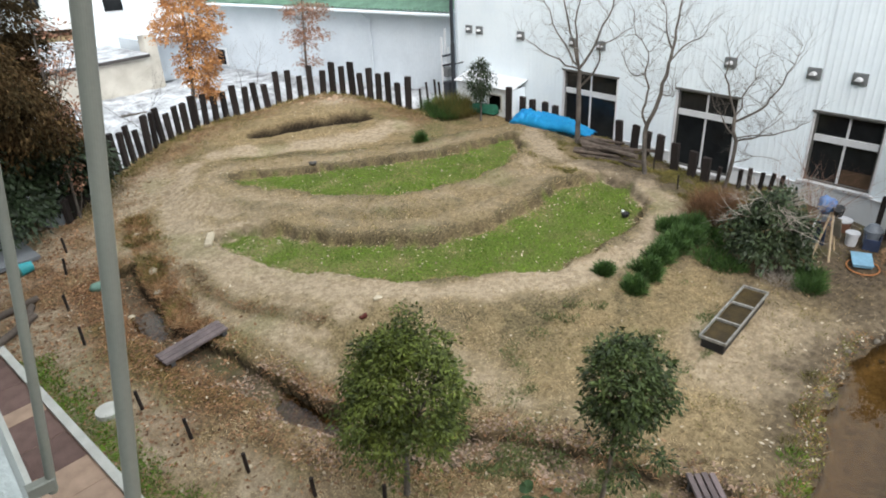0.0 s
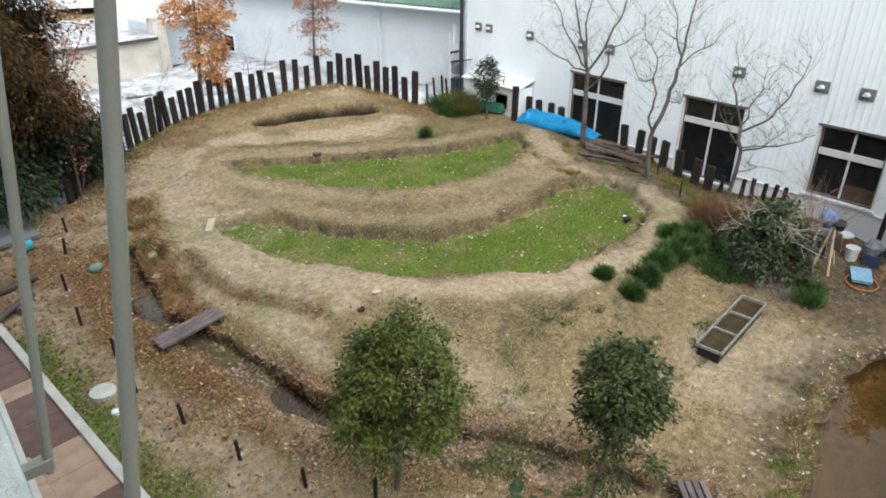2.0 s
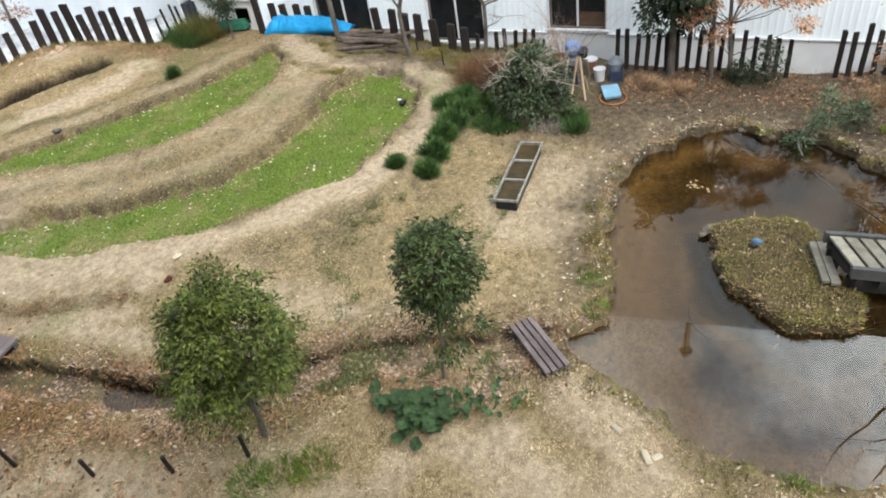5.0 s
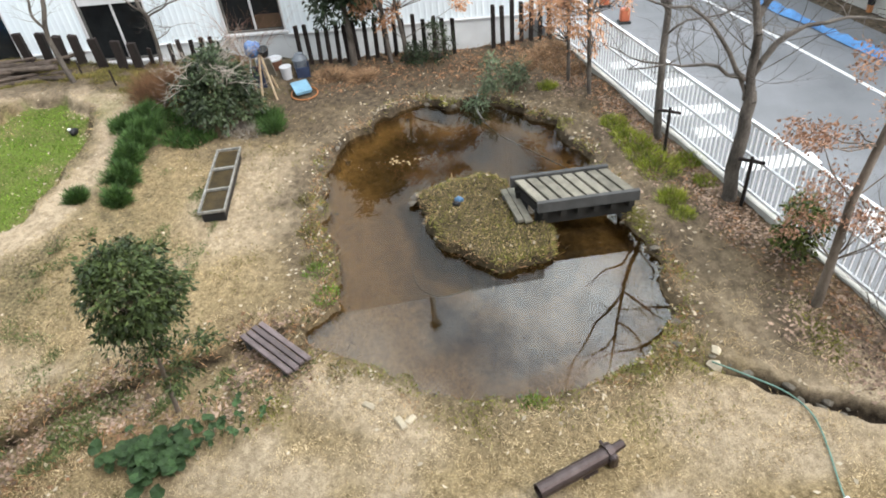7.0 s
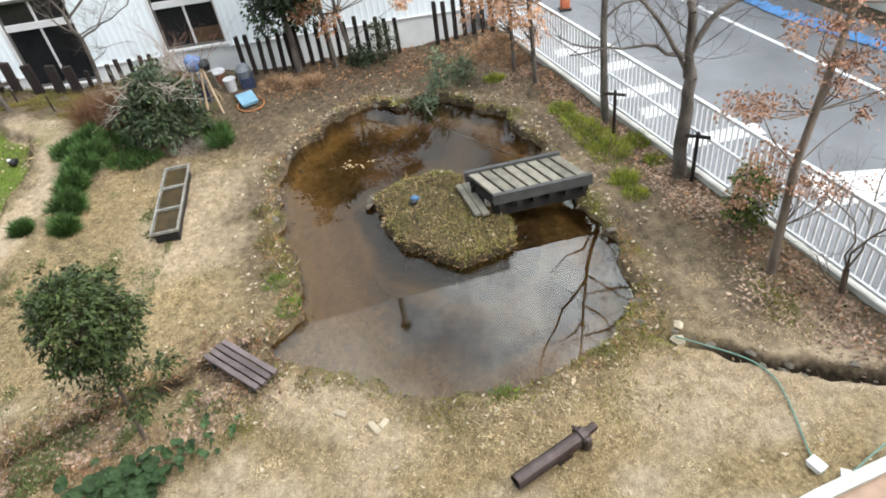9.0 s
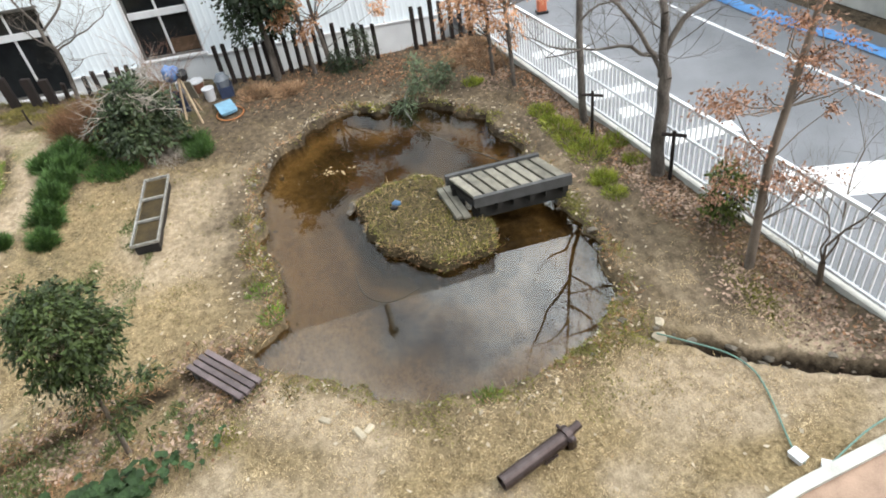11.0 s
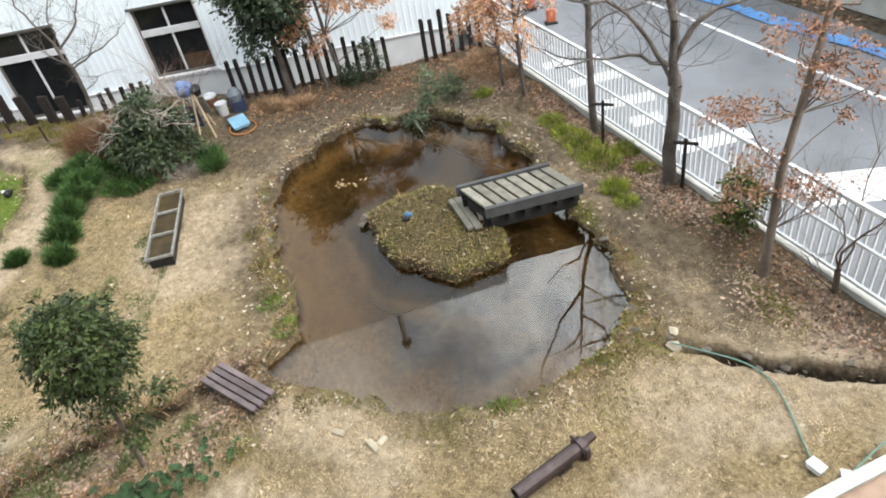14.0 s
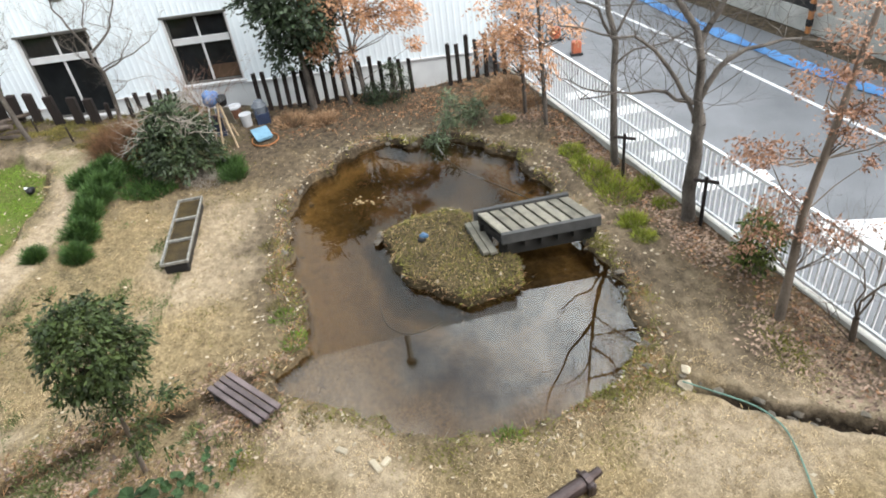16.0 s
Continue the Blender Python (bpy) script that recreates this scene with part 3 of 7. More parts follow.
    damp = np.maximum(damp, sstep(11.2, 12.4, x + (mid - 0.5)) * sstep(6.6, 5.4, y + (big - 0.5)))
    damp = np.maximum(damp, 0.62 * sstep(np.interp(y, [-0.5, 1.0], [0.7, 1.5]), 0.2, dp + (mid - 0.5) * np.interp(y, [-0.5, 1.0], [0.5, 0.9])) * (0.6 + 0.6 * mid))
    damp = np.maximum(damp, np.interp(x, [3.4, 4.2], [0.9, 0.35]) * sstep(0.22, 0.1, ds))
    damp = np.maximum(damp, 0.85 * sstep(1.0, 0.5, -beyond_fence(x, y) + (mid - 0.5) * 0.5) * sstep(6.6, 5.4, x))
    damp = np.maximum(damp, 0.8 * sstep(12.9, 13.6, x + (mid - 0.5) * 0.8) * sstep(11.0, 9.0, y + (big - 0.5)) * sstep(5.0, 6.0, y))
    damp = np.maximum(damp, 0.85 * sstep(1.0, 0.25, dp + (mid - 0.5) * 0.7) * sstep(6.2, 7.2, x) * (y > 0))
    damp = np.maximum(damp, 0.95 * sstep(9.9, 11.2, x + (mid - 0.5) * 1.2) * sstep(7.2, 5.6, y) * (0.5 + 0.6 * small))
    damp = damp * (1 - 0.9 * sstep(0.55, 0.15, seg_dist(x, y, [(5.3, 1.4), (4.95, 1.0), (4.4, 0.4)])))
    pool = np.clip(np.exp(-(((x - 2.62) / 0.45) ** 2 + ((y - 11.4) / 0.8) ** 2)) + np.exp(-(((x - 3.3) / 0.45) ** 2 + ((y - 7.1) / 0.7) ** 2)), 0, 1) * sstep(0.2, 0.1, ds)
    damp = damp * (1 - 0.85 * pool)
    bare = np.maximum(bare, 0.8 * pool)
    shoal = np.maximum(sstep(0.2, 1.0, y - 0.25 * (x - 7.0)) * sstep(10.6, 9.2, x), sstep(6.3, 5.5, x) * sstep(-1.2, 0.2, y))
    deep = sstep(-0.12, -0.7, np.maximum(dp, -di) + (mid - 0.5) * 0.3) * (0.55 + 0.6 * mid) * (1 - 0.85 * shoal)
    deep = np.maximum(deep, 0.9 * sstep(0.6, 0.25, di + (mid - 0.5) * 0.3) * sstep(-0.05, -0.3, dp))
    return [np.clip(v, 0, 1) for v in (bare, green, litter, mud, weedy, ditch, damp, deep)]


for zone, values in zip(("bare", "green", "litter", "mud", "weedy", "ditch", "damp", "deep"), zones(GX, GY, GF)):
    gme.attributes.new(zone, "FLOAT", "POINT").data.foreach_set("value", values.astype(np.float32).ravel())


def ground_material():
    m = bpy.data.materials.new("garden_soil")
    m.use_nodes = True
    nt = m.node_tree
    b = nt.nodes["Principled BSDF"]
    b.inputs["Roughness"].default_value, b.inputs["Specular IOR Level"].default_value = 0.95, 0.15
    co = nt.nodes.new("ShaderNodeTexCoord")
    noises = []
    for scale, detail in ((2.2, 6), (8.0, 9), (22.0, 9), (75.0, 4)):
        n = nt.nodes.new("ShaderNodeTexNoise")
        n.inputs["Scale"].default_value, n.inputs["Detail"].default_value = scale, detail
        n.inputs["Roughness"].default_value = 0.68
        nt.links.new(co.outputs["Object"], n.inputs["Vector"])
        noises.append(n)

    def ramp(fac, lo, hi, a=0.35, z=0.68):
        r = nt.nodes.new("ShaderNodeValToRGB")
        r.color_ramp.elements[0].position, r.color_ramp.elements[1].position = a, z
        r.color_ramp.elements[0].color, r.color_ramp.elements[1].color = (*lo, 1), (*hi, 1)
        nt.links.new(fac, r.inputs["Fac"])
        return r.outputs["Color"]

    def mix(fac, a, c):
        n = nt.nodes.new("ShaderNodeMix")
        n.data_type = "RGBA"
        nt.links.new(fac, n.inputs["Factor"])
        nt.links.new(a, n.inputs["A"])
        nt.links.new(c, n.inputs["B"])
        return n.outputs["Result"]

    def zone(name):
        a = nt.nodes.new("ShaderNodeAttribute")
        a.attribute_name = name
        return a.outputs["Fac"]
    fine, mid, big = noises[2].outputs["Fac"], noises[1].outputs["Fac"], noises[0].outputs["Fac"]
    dry = mix(big, ramp(mid, (0.100, 0.071, 0.037), (0.345, 0.262, 0.148), 0.38, 0.62), ramp(fine, (0.10, 0.07, 0.035), (0.45, 0.34, 0.188), 0.37, 0.66))
    dry = mix(zone("weedy"), dry, ramp(fine, (0.040, 0.032, 0.017), (0.225, 0.178, 0.10), 0.36, 0.66))
    col = mix(zone("litter"), dry, ramp(fine, (0.030, 0.015, 0.007), (0.32, 0.165, 0.080), 0.41, 0.66))
    col = mix(zone("bare"), col, ramp(mid, (0.235, 0.182, 0.122), (0.47, 0.375, 0.268)))
    col = mix(zone("damp"), col, ramp(mid, (0.045, 0.034, 0.023), (0.150, 0.114, 0.077), 0.36, 0.66))
    col = mix(zone("green"), col, ramp(fine, (0.045, 0.068, 0.012), (0.16, 0.20, 0.042)))
    col = mix(zone("mud"), col, mix(big, ramp(mid, (0.14, 0.099, 0.048), (0.44, 0.31, 0.15)), ramp(fine, (0.19, 0.14, 0.072), (0.55, 0.40, 0.21))))
    col = mix(zone("deep"), col, ramp(mid, (0.027, 0.021, 0.012), (0.098, 0.074, 0.040)))
    # Near-black tone paints undercut shade over the moist bank soil.
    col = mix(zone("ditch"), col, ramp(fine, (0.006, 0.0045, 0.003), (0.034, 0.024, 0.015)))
    grain = nt.nodes.new("ShaderNodeMapRange")
    for key, value in (("From Min", 0.32), ("From Max", 0.68), ("To Min", 0.62), ("To Max", 1.30)):
        grain.inputs[key].default_value = value
    nt.links.new(noises[3].outputs["Fac"], grain.inputs["Value"])
    speck = nt.nodes.new("ShaderNodeVectorMath")
    speck.operation = "SCALE"
    nt.links.new(col, speck.inputs[0])
    nt.links.new(grain.outputs[0], speck.inputs["Scale"])
    nt.links.new(speck.outputs[0], b.inputs["Base Color"])
    bp = nt.nodes.new("ShaderNodeBump")
    bp.inputs["Strength"].default_value, bp.inputs["Distance"].default_value = 0.8, 0.03
    nt.links.new(noises[2].outputs["Fac"], bp.inputs["Height"])
    nt.links.new(bp.outputs[0], b.inputs["Normal"])
    return m


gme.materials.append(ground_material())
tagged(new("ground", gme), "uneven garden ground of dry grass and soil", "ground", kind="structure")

# ---- water ----
pond_rim = [(x, y) for x, y in POND]
cx, cy = sum(p[0] for p in POND) / len(POND), sum(p[1] for p in POND) / len(POND)
pond_rim = [(cx + (x - cx) * 1.06, cy + (y - cy) * 1.06) for x, y in POND]
pw = mesh_object("water", [(x, y, -0.105) for x, y in pond_rim], [tuple(range(len(pond_rim)))[::-1]], M_WATER)
pw.visible_shadow = False
tagged(pw, "still shallow pond water over brown silt", "water", kind="structure")


def ribbon(pts, width, z):
    vs, fs = [], []
    for i, p in enumerate(pts):
        a, c = Vector(pts[max(i - 1, 0)]), Vector(pts[min(i + 1, len(pts) - 1)])
        d = (c - a).normalized()
        n = Vector((-d.y, d.x)) * width / 2
        vs += [(p[0] + n.x, p[1] + n.y, z), (p[0] - n.x, p[1] - n.y, z)]
        if i:
            fs.append((2 * i - 2, 2 * i - 1, 2 * i + 1, 2 * i))
    return vs, fs


sw = mesh_object("water", *ribbon(STREAM[1:7], 0.7, -0.225), M_WATER)
sw.visible_shadow = False
tagged(sw, "thin water in a muddy stream ditch", "water", kind="structure")

# ---- shed with a gable towards the garden ----
SX, SY0, SY1, SRIDGE = 16.46, -2.3, 17.9, 7.8
WINDOWS = [(11.08, 13.10, -0.22), (7.46, 9.22, -0.40), (4.12, 5.68, 0.03)]
WTOP = 1.70


def gable(y):
    return 10.06 - abs(y - SRIDGE) * 0.155


def ribbed_wall(y0, y1, z0, top, x, pitch=0.155):
    """Ribbed sheet between y0 and y1, from z0 up to top(y)."""
    vs, fs = [], []
    y, i = y0, 0
    prof = ((0.0, 0.0), (0.55, 0.0), (0.66, -0.0055), (0.89, -0.0055))
    while y < y1 - 1e-6:
        for t, d in prof:
            yy = min(y + t * pitch, y1)
            vs += [(x + d, yy, z0), (x + d, yy, top(yy))]
        y += pitch
    vs += [(x, y1, z0), (x, y1, top(y1))]
    for k in range(len(vs) // 2 - 1):
        fs.append((2 * k, 2 * k + 1, 2 * k + 3, 2 * k + 2))
    return vs, fs


shed = thing("shed", (0, 0, 0), "tall white ribbed steel workshop with dark windows", "building")
cuts = sorted([SY0] + [v for w in WINDOWS for v in w[:2]] + [SY1])
SBASE = -0.06
for y0, y1 in zip(cuts[:-1], cuts[1:]):
    w = next((w for w in WINDOWS if abs(w[0] - y0) < 1e-6), None)
    for z0, top in ([(WTOP, lambda y: gable(y) + 0.12)] + ([(SBASE, lambda y, w=w: w[2])] if w[2] > SBASE else []) if w else [(SBASE, lambda y: gable(y) + 0.12)]):
        vs, fs = ribbed_wall(y0, y1, z0, top, SX)
        mesh_object("wall_panel", vs, fs, M_SIDING, shed)
bm = bmesh.new()
outline = [(SY0, -1.3), (SY1, -1.3), (SY1, gable(SY1)), (SRIDGE, gable(SRIDGE)), (SY0, gable(SY0))]
fv = [bm.verts.new((SX + 0.35, y, z)) for y, z in outline]
bv = [bm.verts.new((SX + 26, y, z)) for y, z in outline]
bm.faces.new(fv)
bm.faces.new(bv[::-1])
for i in range(5):
    j = (i + 1) % 5
    bm.faces.new((fv[i], fv[j], bv[j], bv[i]))
tagged(part("core", bm, M_SIDING, shed))
bm = bmesh.new()
for s, ye in ((-1, SY0 - 0.04), (1, SY1 + 0.04)):
    n = [(SX + 0.03, SRIDGE, 10.064), (SX + 0.03, ye, gable(ye) + 0.004), (SX + 26.4, ye, gable(ye) + 0.004), (SX + 26.4, SRIDGE, 10.064)]
    lo = [bm.verts.new(v) for v in n]
    hi = [bm.verts.new((v[0], v[1], v[2] + 0.10)) for v in n]
    bm.faces.new(lo)
    bm.faces.new(hi[::-1])
    for i in range(4):
        j = (i + 1) % 4
        bm.faces.new((lo[i], lo[j], hi[j], hi[i]))
part("roof", bm, M_SIDING2, shed)
for y0, y1 in zip(cuts[:-1], cuts[1:]):
    w = next((w for w in WINDOWS if abs(w[0] - y0) < 1e-6), None)
    top = min(SBASE, w[2] - 0.055) if w else SBASE
    part("footing", boxed((0.4, y1 - y0, top + 1.3), (SX + 0.175, (y0 + y1) / 2, (top - 1.3) / 2)), M_CONC2, shed, "pale concrete footing")
    if not w:
        part("drip_edge", boxed((0.05, y1 - y0, 0.035), (SX - 0.035, (y0 + y1) / 2, SBASE - 0.005)), M_ALU, shed)
bm = bmesh.new()
rod(bm, (SX + 0.3, 1.45, 8.9), (SX + 0.3, 1.45, 10.75), 0.10)
rod(bm, (SX + 0.3, 1.45, 10.75), (SX + 0.3, 1.45, 11.05), 0.22, 0.1)
part("flue", bm, M_STEEL, shed, "steel flue with a cap")
for y in (SY0, SY1):
    part("corner_trim", boxed((0.06, 0.09, gable(SY0) + 0.35), (SX - 0.01, y, (gable(SY0) - 0.35) / 2)), M_SIDING2, shed)

for y0, y1, z0 in WINDOWS:
    w = thing("window", (SX, (y0 + y1) / 2, z0), "aluminium sliding window with a transom and dark panes", "window", "shed windows")
    W2, H2 = (y1 - y0), WTOP - z0
    zt = H2 - 0.60
    for yy in (-W2 / 2 + 0.02, W2 / 2 - 0.02):
        part("reveal", boxed((0.17, 0.04, H2), (0.075, yy, H2 / 2)), M_ALU, w)
    bm = bmesh.new()
    for yy in (-W2 / 2 + 0.065, W2 / 2 - 0.065):
        box(bm, (0.06, 0.05, H2), (0.10, yy, H2 / 2))
    for zz in (0.025, H2 - 0.025):
        box(bm, (0.06, W2 - 0.18, 0.05), (0.10, 0, zz))
    part("window_frame", bm, M_JAMB, w)
    part("head", boxed((0.10, W2 + 0.06, 0.05), (0.02, 0, H2 + 0.024)), M_JAMB, w)
    part("transom", boxed((0.07, W2 - 0.18, 0.15), (0.085, 0, zt)), M_ALU, w)
    part("mullion", boxed((0.045, 0.045, zt - 0.125), (0.10, 0.0, (zt - 0.025) / 2)), M_ALU, w)
    part("mullion", boxed((0.045, 0.045, H2 - zt - 0.125), (0.10, 0.0, (zt + H2 + 0.025) / 2)), M_ALU, w)
    for sg in (-1, 1):
        part("pane", boxed((0.012, W2 / 2 - 0.112, zt - 0.125), (0.12, sg * (W2 / 4 - 0.034), (zt - 0.025) / 2)), M_GLASS, w)
        part("pane", boxed((0.012, W2 / 2 - 0.112, H2 - zt - 0.125), (0.12, sg * (W2 / 4 - 0.034), (zt + H2 + 0.025) / 2)), M_GLASS, w)
    part("window_sill", boxed((0.20, W2 + 0.1, 0.05), (0.03, 0, -0.03)), M_ALU, w)
    if z0 > 0:
        part("inner_board", boxed((0.008, W2 / 2 - 0.14, 0.34), (0.111, -(W2 / 4 - 0.034), 0.24)), M_BOARDIN, w, "brown board standing inside the pane")

VENTZ = 2.56


def vent(y, s=1.0):
    v = thing("wall_vent", (SX - 0.02, y, VENTZ), "grey hooded vent box on the white wall", "vent", "shed vents")
    part("plate", boxed((0.05, 0.31 * s, 0.26 * s), (0, 0, 0), bevel=0.008), M_VENT, v)
    bm = bmesh.new()
    n = 9
    for i in range(n):
        a = math.pi * i / (n - 1)
        for k, (xx, r) in enumerate(((-0.02, 0.075), (-0.15, 0.065))):
            bm.verts.new((xx, r * s * math.cos(a), r * s * math.sin(a) - 0.02))
    bm.verts.ensure_lookup_table()
    for i in range(n - 1):
        bm.faces.new([bm.verts[j] for j in (2 * i, 2 * i + 2, 2 * i + 3, 2 * i + 1)])
    bm.faces.new([bm.verts[2 * i + 1] for i in range(n)])
    part("hood", bm, M_ALU, v)


for y in (17.26, 16.75, 14.87, 12.75, 11.75, 7.84, 5.85, 4.89):
    vent(y)

# ---- green-roofed house past the garden ----
HA, HB = Vector((13.4, 35.0)), Vector((17.7, 19.5))
hd = (HB - HA).normalized()
house = thing("house", (HB.x, HB.y, -0.6), "grey ribbed house with a green roof", "building", turn=math.degrees(math.atan2(hd.y, hd.x)))
L = (HB - HA).length
vs, fs = ribbed_wall(-L, 0, 0, lambda y: 3.45, 0.0, 0.12)
vs = [(y, x, z) for x, y, z in vs]
mesh_object("wall", vs, fs, M_SIDING2, house)
part("core", boxed((L, 9, 3.4), (-L / 2, 4.55, 1.7)), M_SIDING2, house)
bm = bmesh.new()
n = int(L / 0.05)
lo = [bm.verts.new((-L - 0.3 + (L + 0.6) * k / n, -0.58, 3.50 + 0.035 * math.cos(k * math.pi / 2))) for k in range(n + 1)]
hi = [bm.verts.new((v.co.x, 4.7, v.co.z + 1.42)) for v in lo]
for k in range(n):
    bm.faces.new((lo[k], lo[k + 1], hi[k + 1], hi[k]))
bmesh.ops.solidify(bm, geom=bm.faces[:], thickness=0.03)
part("roof", bm, M_GREENROOF, house, "green corrugated roof")
bm = bmesh.new()
rod(bm, (-L - 0.2, -0.62, 3.42), (0.3, -0.62, 3.38), 0.06)
part("gutter", bm, M_SIDING, house, "pale round gutter")
for u in (-4.1, -8.2):
    bm = bmesh.new()
    rod(bm, (u, -0.62, 3.40), (u + 0.15, -0.10, 3.0), 0.05)
    rod(bm, (u + 0.15, -0.10, 3.0), (u + 0.15, -0.10, 0.0), 0.05)
    part("downpipe", bm, M_SIDING2, house)

w = part("window", boxed((0.62, 0.05, 0.72), (-13.5, -0.06, 0.86)), M_GLASS, house, "dark window in a white frame")
bm = bmesh.new()
for u in (-13.85, -13.15):
    box(bm, (0.08, 0.08, 0.88), (u, -0.07, 0.86))
for z in (0.46, 1.26):
    box(bm, (0.62, 0.08, 0.08), (-13.5, -0.07, z))
part("window_frame", bm, M_WHITEPAINT, w)

# ---- building that the camera looks out from ----
home = thing("school_building", (0, 0, 0), "white stuccoed building with a balcony parapet", "building")
part("parapet", boxed((0.16, 26, 1.13), (-0.105, 4, 4.615), bevel=0.012), M_STUCCO, home, "rough white stucco parapet")
part("wall", boxed((0.2, 26, 4.05), (-1.6, 4, 1.9)), M_STUCCO, home)
part("upper_wall", boxed((0.2, 26, 6.0), (-1.6, 4, 7.0)), M_STUCCO, home)
part("balcony_slab", boxed((1.6, 26, 0.18), (-0.80, 4, 3.96)), M_CONC, home)


def steel_pole(a, b, r):
    p = thing("steel_pole", a, "grey galvanised steel pole clamped to the parapet", "pole", "balcony poles")
    d = Vector(b) - Vector(a)
    bm = bmesh.new()
    rod(bm, (0, 0, 0), d, r, sides=24)
    part("tube", bm, M_STEEL, p, smooth=False)
    bm = bmesh.new()
    box(bm, (a[0] + 0.05, 0.04, 0.05), (-a[0] / 2 - 0.005, 0, 0.04), bevel=0.004)
    part("bracket", bm, M_STEEL, p)


pa, pb = Vector((0.371, 1.453, 6.123)), Vector((0.183, 1.506, 4.911))
steel_pole(pb + (pb - pa) * 0.5, pa + (pa - pb) * 2.0, 0.0198)
pa, pb = Vector((0.19, 2.192, 5.476)), Vector((0.044, 2.21, 4.493))
steel_pole(pb, pa + (pa - pb) * 2.5, 0.0160)

# ---- walkway and kerb ----
kin = [(x - 0.0, y) for x, y in KERB]
vs, fs = prism([(-1.5, 19.0)] + kin[0:] + [(-1.5, -7.0)], -0.3, 0.02)
tagged(mesh_object("walkway", vs, fs, M_TILE2), "salmon and brown paved walkway", "pavement", kind="structure")
vs, fs = [], []
for i, p in enumerate(KERB):
    a, c = Vector(KERB[max(i - 1, 0)]), Vector(KERB[min(i + 1, len(KERB) - 1)])
    d = (c - a).normalized()
    n = Vector((d.y, -d.x)) * -1
    for o, z in ((0.0, -0.25), (0.0, 0.07), (0.12, 0.07), (0.12, -0.25)):
        vs.append((p[0] + n.x * o, p[1] + n.y * o, z))
    if i:
        k = 4 * i
        fs += [(k - 4 + q, k - 4 + q + 1, k + q + 1, k + q) for q in range(3)]
tagged(mesh_object("kerb", vs, fs, M_CONC), "pale concrete edging kerb", "kerb", kind="structure")

# ---- sleeper posts ----


def post(x, y, h, w, d, turn, lean, label, group, z=None):
    z = height_at(x, y) if z is None else z
    bm = bmesh.new()
    box(bm, (w, d, h + 0.3), (0, 0, h / 2 - 0.15), bevel=min(w, d) * 0.1)
    for v in bm.verts:
        if v.co.z > h * 0.5:
            v.co.z += random.uniform(-0.02, 0.02)
    ob = part("fence_post", bm, M_SLEEPER)
    ob.matrix_basis = pose(x, y, z, lean[0], lean[1], turn)
    tagged(ob, label, "post", group)


def along(pts, step):
    out, carry = [], 0.0
    for (x0, y0), (x1, y1) in zip(pts[:-1], pts[1:]):
        L = math.hypot(x1 - x0, y1 - y0)
        t = carry
        while t < L:
            out.append((x0 + (x1 - x0) * t / L, y0 + (y1 - y0) * t / L, math.degrees(math.atan2(y1 - y0, x1 - x0))))
            t += step
        carry = t - L
    return out


rng = random.Random(5)
for x, y, a in along(FENCE_LINE[1:], 0.42):
    post(x, y, 0.98 + rng.uniform(-0.16, 0.2), 0.21 + rng.uniform(-0.03, 0.02), 0.12, a + rng.uniform(-12, 12), (rng.uniform(-3, 3), rng.uniform(-3, 3)), "black tarred sleeper post in an uneven row", "sleeper fence")
for x, y, a in along([(2.75, 16.85), (3.9, 18.45)], 0.30):
    post(x, y, 0.55 + rng.uniform(-0.06, 0.06), 0.27, 0.10, a + rng.uniform(-4, 4), (rng.uniform(-2, 2), rng.uniform(-2, 2)), "low broad black sleeper close beside the next", "sleeper fence")
for x, y in ((4.3, 19.2), (4.55, 19.5), (5.0, 19.95)):
    post(x, y, 0.95, 0.045, 0.045, 0, (rng.uniform(-4, 4), rng.uniform(-6, 2)), "thin dark stake behind the sleeper row", "stakes")
for x, y, h in ((14.35, 17.55, 0.72), (14.75, 17.6, 0.92), (15.1, 17.6, 0.95), (15.4, 17.7, 0.8)):
    post(x, y, h, 0.06, 0.06, 0, (rng.uniform(-4, 4), rng.uniform(-4, 4)), "thin dark stake in the fence row", "stakes")
for x, y, h in ((15.6, 14.6, 1.12), (15.95, 14.3, 0.78), (15.95, 13.85, 0.74), (15.95, 13.35, 0.74), (15.95, 12.95, 0.68), (15.7, 10.4, 0.72), (15.62, 9.85, 0.70), (15.5, 9.4, 0.66), (15.35, 8.9, 0.72), (15.05, 8.25, 0.72), (14.82, 7.65, 0.66), (14.85, 7.3, 0.62)):
    post(x, y, h, 0.20, 0.12, 90, (rng.uniform(-2, 2), rng.uniform(-3, 3)), "dark sleeper post before the white wall", "wall posts")
for x, y, h in ((15.08, 7.08, 0.42), (14.97, 6.5, 0.5), (15.02, 6.28, 0.56), (15.18, 6.08, 0.46), (15.32, 5.9, 0.42), (15.45, 5.7, 0.36)):
    post(x, y, h, 0.085, 0.085, 90, (rng.uniform(-2, 2), rng.uniform(-6, 2)), "short thin dark post before the white wall", "wall posts")
for x, y, a in along([(14.42, 3.35), (14.38, 1.2), (14.33, -0.25)], 0.215):
    post(x, y, 0.82 + rng.uniform(-0.08, 0.08), 0.085, 0.085, a, (rng.uniform(-2, 2), rng.uniform(-3, 3)), "thin dark timber post of the garden fence", "garden fence")
for x, y, a in along([(14.34, -0.95), (14.58, -2.3)], 0.21):
    post(x, y, 0.95 + rng.uniform(-0.08, 0.08), 0.085, 0.085, a, (rng.uniform(-2, 2), rng.uniform(-3, 3)), "thin dark timber post of the garden fence", "garden fence")

